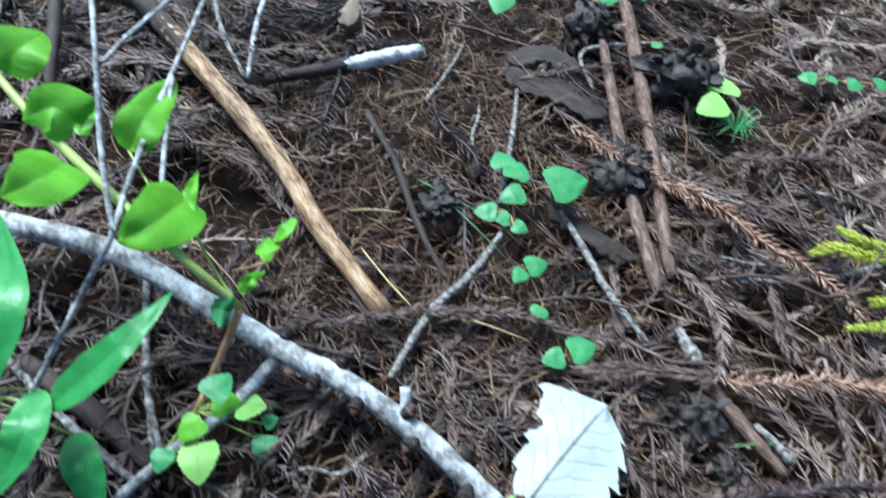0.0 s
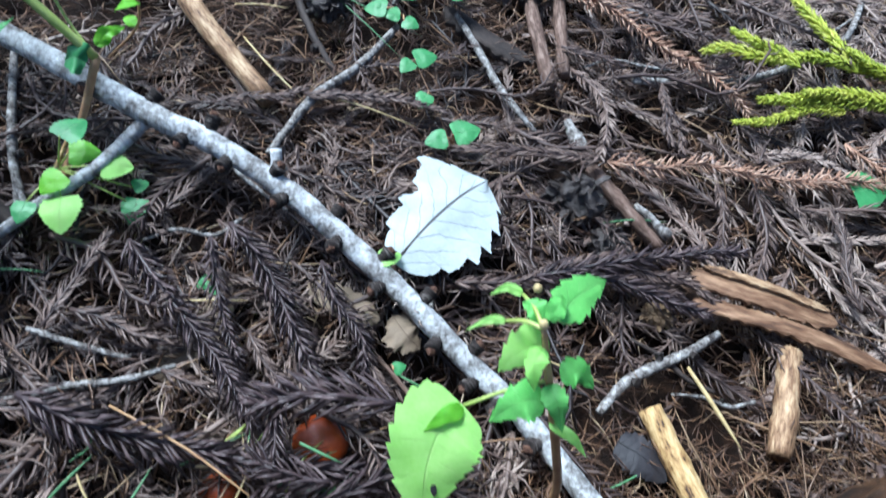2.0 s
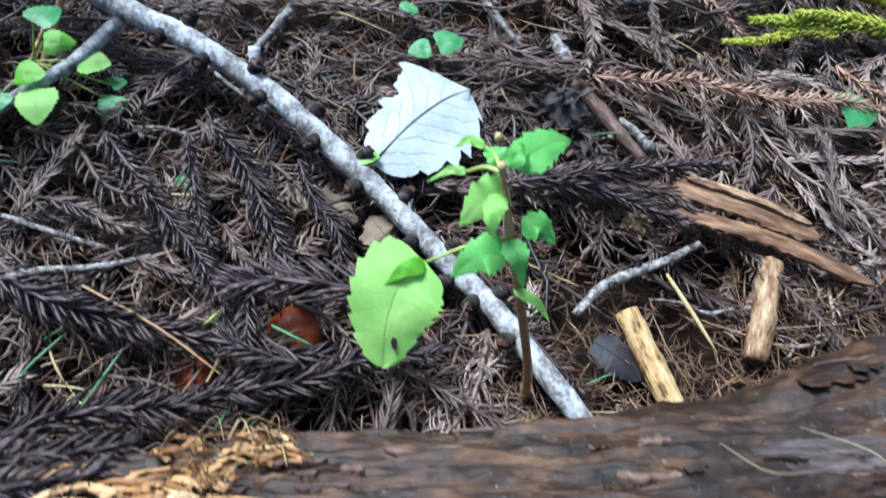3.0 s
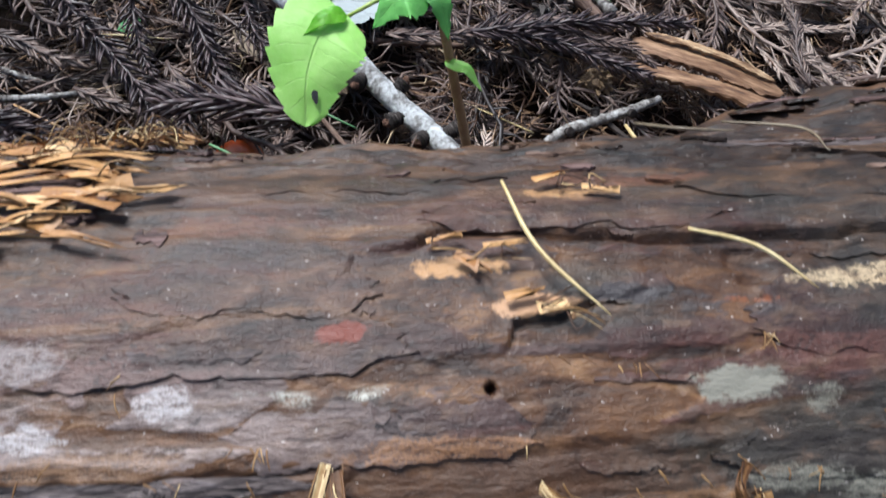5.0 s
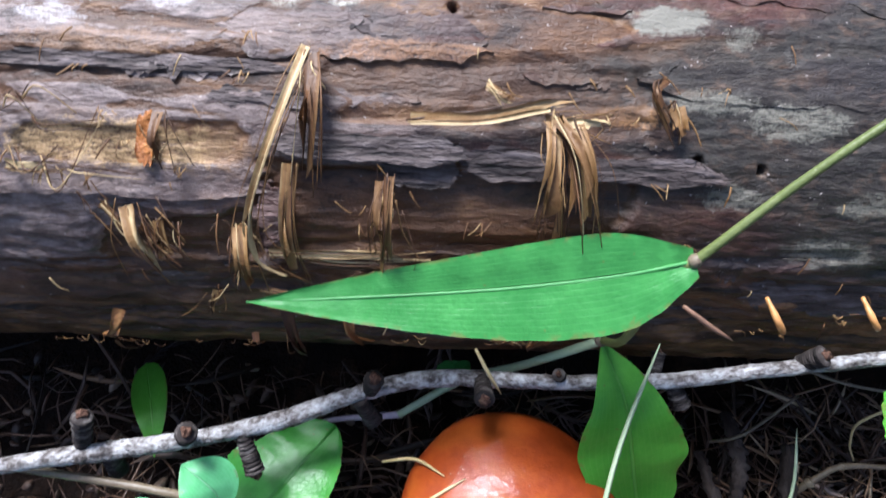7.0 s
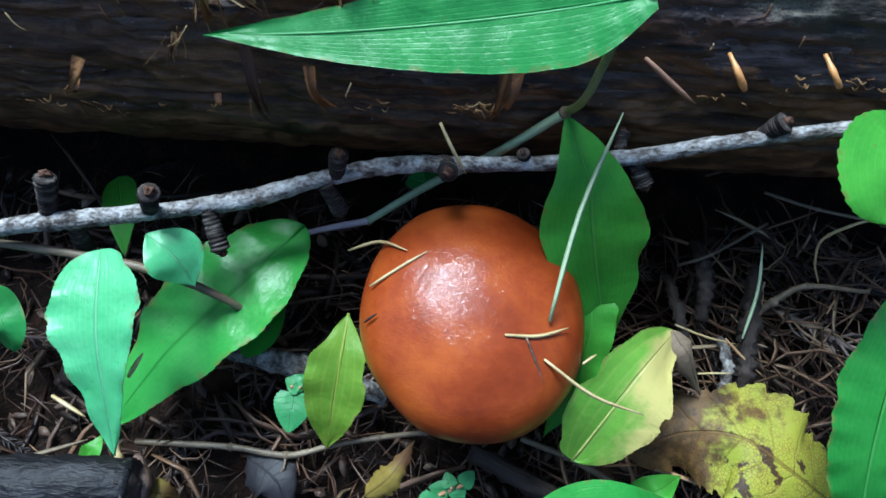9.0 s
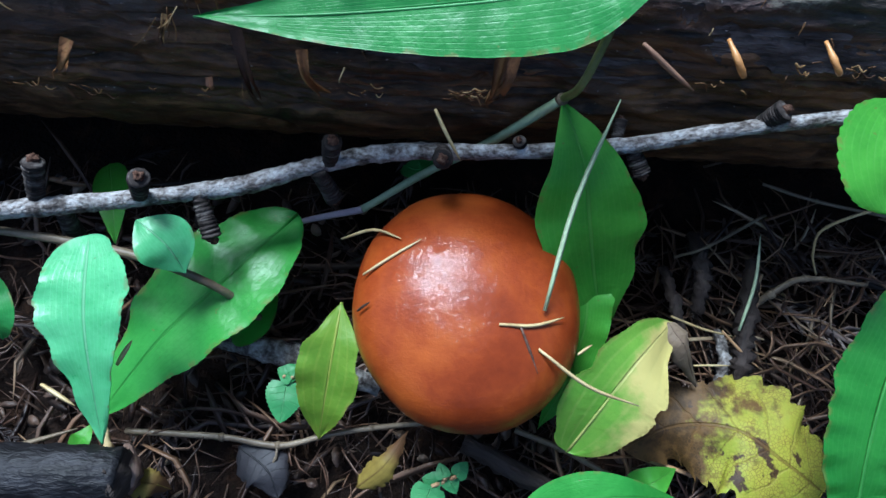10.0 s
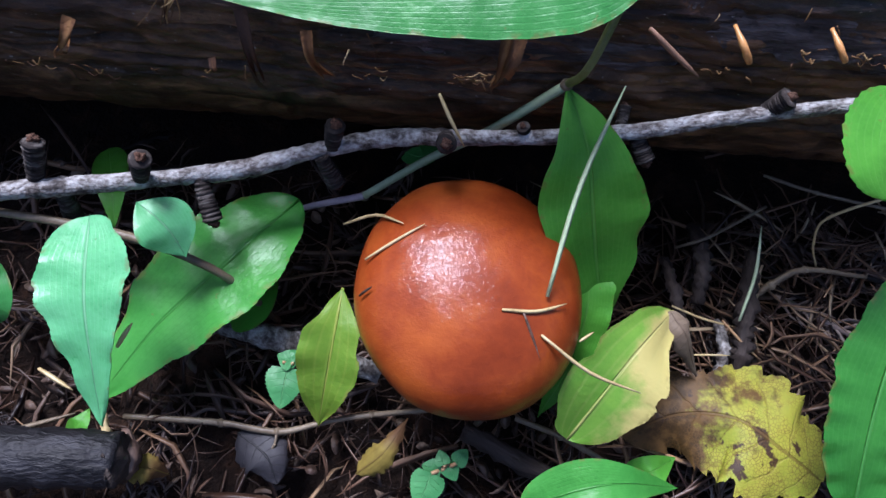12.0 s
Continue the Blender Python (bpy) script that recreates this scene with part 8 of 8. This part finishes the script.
# fallen needles and straws on and round the mushroom
for k, (p, q, w, bend, mt, lab) in enumerate((
        ((-0.0174, -0.1284, 0.0849), (0.0008, -0.1338, 0.1015), 0.0011, -0.14, PALE_NEEDLE, "pale larch needle stuck to the mushroom cap"),
        ((-0.0092, -0.1436, 0.0969), (0.0066, -0.1345, 0.1038), 0.0010, 0.0, PALE_NEEDLE, "pale larch needle stuck to the mushroom cap"),
        ((0.028, -0.1581, 0.1061), (0.0464, -0.1539, 0.1013), 0.0011, 0.08, PALE_NEEDLE, "pale bent needle stuck to the mushroom cap"),
        ((0.0339, -0.1583, 0.1052), (0.0393, -0.1693, 0.0997), 0.0008, 0.0, BARK_BROWN, "brown needle stuck to the slimy cap"),
        ((0.0391, -0.1633, 0.1025), (0.0689, -0.1752, 0.092), 0.0011, 0.08, PALE_NEEDLE, "long tan needle between cap and yellowed blade"),
        ((0.0405, -0.1531, 0.104), (0.0566, -0.1012, 0.128), 0.0015, -0.04, CULM_PALE, "dry straw leaning on the mushroom cap"),
        ((0.008, -0.1016, 0.118), (0.0163, -0.1117, 0.108), 0.0012, 0.03, PALE_NEEDLE, "pale needle caught on the larch twig"),
        ((-0.01, -0.1538, 0.0957), (-0.0065, -0.1521, 0.0994), 0.0008, 0.0, BARK_DARK, "black speck of needle on the cap"),
        ((-0.0701, -0.1724, 0.098), (-0.0668, -0.1663, 0.1), 0.0014, 0.0, PALE_NEEDLE, "tan needle on a green blade"),
        ((0.0528, -0.1614, 0.09), (0.0571, -0.1583, 0.09), 0.0009, 0.0, PALE_NEEDLE, "tan needle bit on a green blade"),
        ((-0.1102, -0.1722, 0.055), (-0.0983, -0.1783, 0.055), 0.0016, 0.0, PALE_NEEDLE, "tan needle on the litter"),
        ((-0.1201, -0.1925, 0.052), (-0.0959, -0.1851, 0.055), 0.0017, 0.02, CULM, "grey-green dry blade on the litter"),
        ((0.0937, -0.1395, 0.06), (0.1157, -0.1448, 0.058), 0.0010, 0.05, PALE_NEEDLE, "pale straw on the litter"),
        ((0.11, -0.1441, 0.062), (0.1251, -0.1556, 0.056), 0.0012, 0.04, RED_STEM, "rust-brown needle on the litter"),
        ((0.098, -0.157, 0.064), (0.1124, -0.1555, 0.06), 0.0008, 0.0, PALE_NEEDLE, "pale straw on the litter"),
        ((0.1159, -0.1438, 0.062), (0.1236, -0.1115, 0.07), 0.0013, 0.04, CULM_PALE, "grey-green dry blade leaning in the litter"))):
    single("fallen_needle", needle_geo(p, q, w, bend, n=9), mt, lab, "needle", "needles by the mushroom")


# ---- the needle litter ----
def allowed(x, y):
    """Keep litter off the log itself."""
    return abs(y - LOG_Y) > 0.062


def scatter_sprigs():
    r = np.random.default_rng(11)
    vs, fs, ts, k = [], [], [], 0
    count = 0
    while count < 1250:
        x, y = r.uniform(-0.55, 0.66), r.uniform(-0.30, 0.98)
        if not allowed(x, y) or (y < -0.08 and (abs(x) > 0.32 or r.random() < 0.70)):
            continue
        thin = float(bare(x, y)) + 0.22 * math.exp(-((x + 0.12) / 0.20) ** 2 - ((y - 0.54) / 0.17) ** 2)
        if (y > -0.08 and thin > 0.53 and r.random() < 0.85) or (0.02 < x < 0.22 and 0.0 < y < 0.20 and r.random() < 0.6):
            continue
        v, f, tone = SPRIGS[r.integers(8)]
        yaw = r.normal(-0.6, 0.9) if r.random() < 0.6 else r.uniform(0, 6.28)
        near = y < -0.08
        s = r.uniform(0.4, 0.75) if near else r.uniform(0.75, 1.3)
        low, high = (-0.012, -0.002) if near else (-0.013, 0.003)
        w = turned(v, yaw, r.normal(0, 0.10), r.choice((0.0, math.pi)) + r.normal(0, 0.35), s, (x, y, 0))
        w[:, 2] = w[:, 2] * 0.75 + floor_z(w[:, 0], w[:, 1]) + r.uniform(low, high)
        vs.append(w)
        fs.append(np.array([q + (q[0],) if len(q) == 3 else q for q in f]) + k)
        ts.append(np.clip(tone * 0.55 + r.normal(0.20, 0.25) + 0.95 * np.clip(x - 0.02, -0.10, 0.45), 0, 1))
        k += len(v)
        count += 1
    return np.vstack(vs), np.vstack(fs), np.concatenate(ts)


def stuff(name, v, quads, material, label, tone):
    """One large mesh from arrays; a quad that repeats its first corner is a triangle."""
    faces = [tuple(q[:3]) if q[3] == q[0] else tuple(q) for q in quads.tolist()]
    ob = new(name, mesh_data(name, v, faces, material, values={"tone": tone}))
    return tagged(ob, label, "litter", kind="stuff")


v, q, tone = scatter_sprigs()
stuff("cedar_litter", v, q, LITTER, "deep brown litter of dead cedar foliage", tone)


def scatter_needles(count, seed, box, length, width, low, high, curl):
    """Loose single needles, each a bent three-sided awl."""
    r = np.random.default_rng(seed)
    x, y = r.uniform(box[0], box[1], count), r.uniform(box[2], box[3], count)
    gap = smooth(bare(x, y), 0.50, 0.60)
    keep = (np.abs(y - LOG_Y) > 0.066) & (r.random(count) > 0.55 * gap)
    gap = gap[keep]
    x, y = x[keep], y[keep]
    n = len(x)
    ln, wd = r.uniform(*length, n), r.uniform(*width, n)
    yaw, tilt = r.uniform(0, 6.283, n), r.normal(0, 0.28, n)
    d = np.stack([np.cos(yaw) * np.cos(tilt), np.sin(yaw) * np.cos(tilt), np.sin(tilt)], axis=-1)
    sd = np.stack([-np.sin(yaw), np.cos(yaw), np.zeros(n)], axis=-1)
    up = np.cross(d, sd)
    bend = r.normal(0, curl, n)
    sink = 0.006 * smooth(y, 0.16, 0.24) * (1 - 0.6 * smooth(np.abs(x + 0.02), 0.16, 0.08))
    c = np.stack([x, y, floor_z(x, y) + r.uniform(low, high, n) - sink - 0.009 * gap], axis=-1)
    pts = []
    for u, wf in ((-0.5, 0.5), (-0.15, 1.0), (0.2, 0.9), (0.5, 0.15)):
        mid = c + d * (u * ln)[:, None] + sd * (bend * ln * (u * u - 0.08))[:, None] + up * (0.10 * ln * (0.25 - u * u))[:, None]
        for a in (0.0, 2.094, 4.189):
            pts.append(mid + (sd * math.cos(a) + up * math.sin(a) * 0.6) * (wd * wf * 0.5)[:, None])
    v = np.stack(pts, axis=1).reshape(-1, 3)
    cell = []
    for i in range(3):
        for a in range(3):
            b = (a + 1) % 3
            cell.append((i * 3 + a, i * 3 + b, i * 3 + 3 + b, i * 3 + 3 + a))
    cell += [(0, 2, 1, 0), (9, 10, 11, 9)]
    quads = (np.array(cell)[None] + (np.arange(n) * 12)[:, None, None]).reshape(-1, 4)
    return v, quads, np.repeat(np.clip(r.normal(0.45, 0.27, n), 0, 1), 12)


v, q, tone = scatter_needles(24000, 21, (-0.55, 0.66, 0.02, 0.98), (0.008, 0.030), (0.0008, 0.0018), -0.012, 0.004, 0.9)
stuff("needle_litter", v, q, LOOSE, "loose brown and tan needles over the soil", tone)
# tones cut on this side, so the log's shade sits in the colour
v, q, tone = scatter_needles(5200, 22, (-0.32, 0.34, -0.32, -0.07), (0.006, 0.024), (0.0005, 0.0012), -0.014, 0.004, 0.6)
stuff("needle_litter", v, q, LOOSE, "fine needle crumbs beside the log, coloured as shaded", np.clip(tone * 0.56, 0, 1))
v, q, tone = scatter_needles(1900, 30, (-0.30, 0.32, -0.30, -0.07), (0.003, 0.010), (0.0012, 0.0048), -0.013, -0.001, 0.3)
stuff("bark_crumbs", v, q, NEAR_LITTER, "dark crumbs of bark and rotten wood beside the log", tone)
v, q, tone = scatter_needles(460, 29, (0.055, 0.24, -0.20, -0.085), (0.010, 0.040), (0.0006, 0.0020), -0.006, 0.010, 0.5)
stuff("dead_blade_litter", v, q, LOOSE, "brown stalks and bark shreds heaped between mushroom and log", np.clip(tone * 1.1, 0, 1))
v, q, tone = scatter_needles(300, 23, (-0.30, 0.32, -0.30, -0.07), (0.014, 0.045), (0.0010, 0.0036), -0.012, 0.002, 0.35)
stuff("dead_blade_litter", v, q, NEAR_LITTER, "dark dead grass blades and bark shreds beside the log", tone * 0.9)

v, q, tone = scatter_needles(3200, 25, (-0.36, 0.14, 0.34, 0.78), (0.014, 0.042), (0.0008, 0.0016), -0.008, 0.008, 0.8)
stuff("straw_litter", v, q, LOOSE, "thin curled reddish-brown straws over dark soil", tone * 0.62)
v, q, tone = scatter_needles(900, 27, (-0.34, 0.02, 0.08, 0.34), (0.014, 0.034), (0.0010, 0.0020), -0.004, 0.010, 0.8)
stuff("straw_litter", v, q, LITTER, "thin curled pale needles among the sprigs", np.clip(tone * 0.6 + 0.30, 0, 1))
v, q, tone = scatter_needles(1500, 28, (0.0, 0.26, 0.06, 0.23), (0.008, 0.030), (0.0006, 0.0013), -0.008, 0.006, 0.5)
stuff("needle_litter", v, q, LOOSE, "fine reddish needles and straws between sticks and log", np.clip(tone * 0.9, 0, 1))
v, q, tone = scatter_needles(520, 24, (-0.5, 0.62, 0.06, 0.9), (0.035, 0.095), (0.0009, 0.0019), 0.001, 0.007, 0.25)
stuff("straw_litter", v, q, LOOSE, "long thin pale straws lying across the litter", np.clip(tone * 0.6 + 0.38, 0, 1))

# the litter goes on round the log, thinning out
SPARSE = [sprig_geo(0.085 + 0.016 * (i % 3), 22, 0.020, 0.55, 0.35, 140 + i, sag=0.10, stout=1.5) for i in range(4)]


def scatter_outer():
    r = np.random.default_rng(13)
    vs, fs, ts, k = [], [], [], 0
    for _ in range(3800):
        a, d = r.uniform(0, 6.283), 0.30 + 1.15 * r.random() ** 0.8
        x, y = d * math.cos(a), 0.3 + d * math.sin(a)
        inside = (-0.55 < x < 0.66 and 0.0 < y < 0.98) or (abs(x) < 0.32 and -0.30 < y < 0.0)
        if inside or (abs(x) < 1.62 and not allowed(x, y)):
            continue
        v, f, tone = SPARSE[r.integers(4)]
        w = turned(v, r.uniform(0, 6.28), r.normal(0, 0.08), r.choice((0.0, math.pi)) + r.normal(0, 0.3), r.uniform(0.8, 1.4), (x, y, 0))
        w[:, 2] = w[:, 2] * 0.7 + floor_z(w[:, 0], w[:, 1]) + r.uniform(-0.012, 0.0)
        vs.append(w)
        fs.append(np.array([q + (q[0],) if len(q) == 3 else q for q in f]) + k)
        ts.append(np.clip(tone * 0.6 + r.normal(0.25, 0.18), 0, 1))
        k += len(v)
    return np.vstack(vs), np.vstack(fs), np.concatenate(ts)


v, q, tone = scatter_outer()
stuff("cedar_litter", v, q, LITTER, "brown litter of dead cedar foliage round about", tone)
v, q, tone = scatter_needles(15000, 26, (-1.15, 1.2, -1.0, 1.3), (0.015, 0.045), (0.0015, 0.003), -0.012, 0.001, 0.5)
stuff("needle_litter", v, q, LOOSE, "scattered brown needles round about", tone * 0.8)

# thin bare twigs among the litter
tw = np.random.default_rng(77)
for k in range(46):
    x, y, a, ln = tw.uniform(-0.38, 0.5), tw.uniform(0.08, 0.78), tw.uniform(0, 6.28), tw.uniform(0.04, 0.11)
    d, e = np.array((math.cos(a), math.sin(a))), np.array((-math.sin(a), math.cos(a)))
    pts = []
    for u in (-0.5, -0.2, 0.15, 0.5):
        p = np.array((x, y)) + d * u * ln + e * tw.normal(0, 0.035) * ln
        pts.append((p[0], p[1], float(floor_z(*p)) + tw.uniform(0.0, 0.005)))
    rad = tw.uniform(0.0008, 0.0017)
    stick("thin_twig", pts, [rad, rad * 1.1, rad * 0.6], (BARK_TWIG, BARK_BROWN, BARK_DARK)[k % 3], ("thin pale dead twig lying across the litter", "thin reddish-brown dead twig lying across the litter", "thin dark dead twig lying across the litter")[k % 3], "twig", 6, 0.2, 900 + k, [(0.45, 60)] if k % 3 == 0 else (), (0.003, 0.0015), 5)

# sprigs on top, one by one
r = np.random.default_rng(31)
bases = []
for i, (v, f, tone) in enumerate(SPRIGS):
    me = mesh_data("cedar_sprig", v, f, LITTER, values={"tone": tone * 0.8 + 0.08})
    pale = mesh_data("cedar_sprig", v, f, LITTER, values={"tone": np.clip(tone * 0.8 + 0.30, 0, 1)})
    bases.append((me, pale))
count = 0
while count < 170:
    x, y = r.uniform(-0.45, 0.55), r.uniform(0.06, 0.85)
    if not allowed(x, y) or (0.0 < x < 0.22 and y < 0.20 and r.random() < 0.8) or (math.hypot((x + 0.12) / 0.20, (y - 0.54) / 0.18) < 1 and r.random() < 0.85) or (float(bare(x, y)) > 0.55 and r.random() < 0.7):
        continue
    ob = new("cedar_sprig", bases[int(r.integers(8))][1 if r.random() < 0.18 + 1.6 * (x - 0.05) else 0])
    s = r.uniform(0.7, 1.2)
    yaw = r.normal(-0.6, 0.8) if r.random() < 0.65 else r.uniform(0, 6.28)
    ob.matrix_world = Matrix.LocRotScale((x, y, float(floor_z(x, y)) + 0.001), Euler((r.choice((0.0, math.pi)) + r.normal(0, 0.3), r.normal(0, 0.08), yaw)), (s, s, s))
    tagged(ob, "dead brown cedar sprig fallen on the litter", "sprig", "dead cedar sprigs")
    count += 1
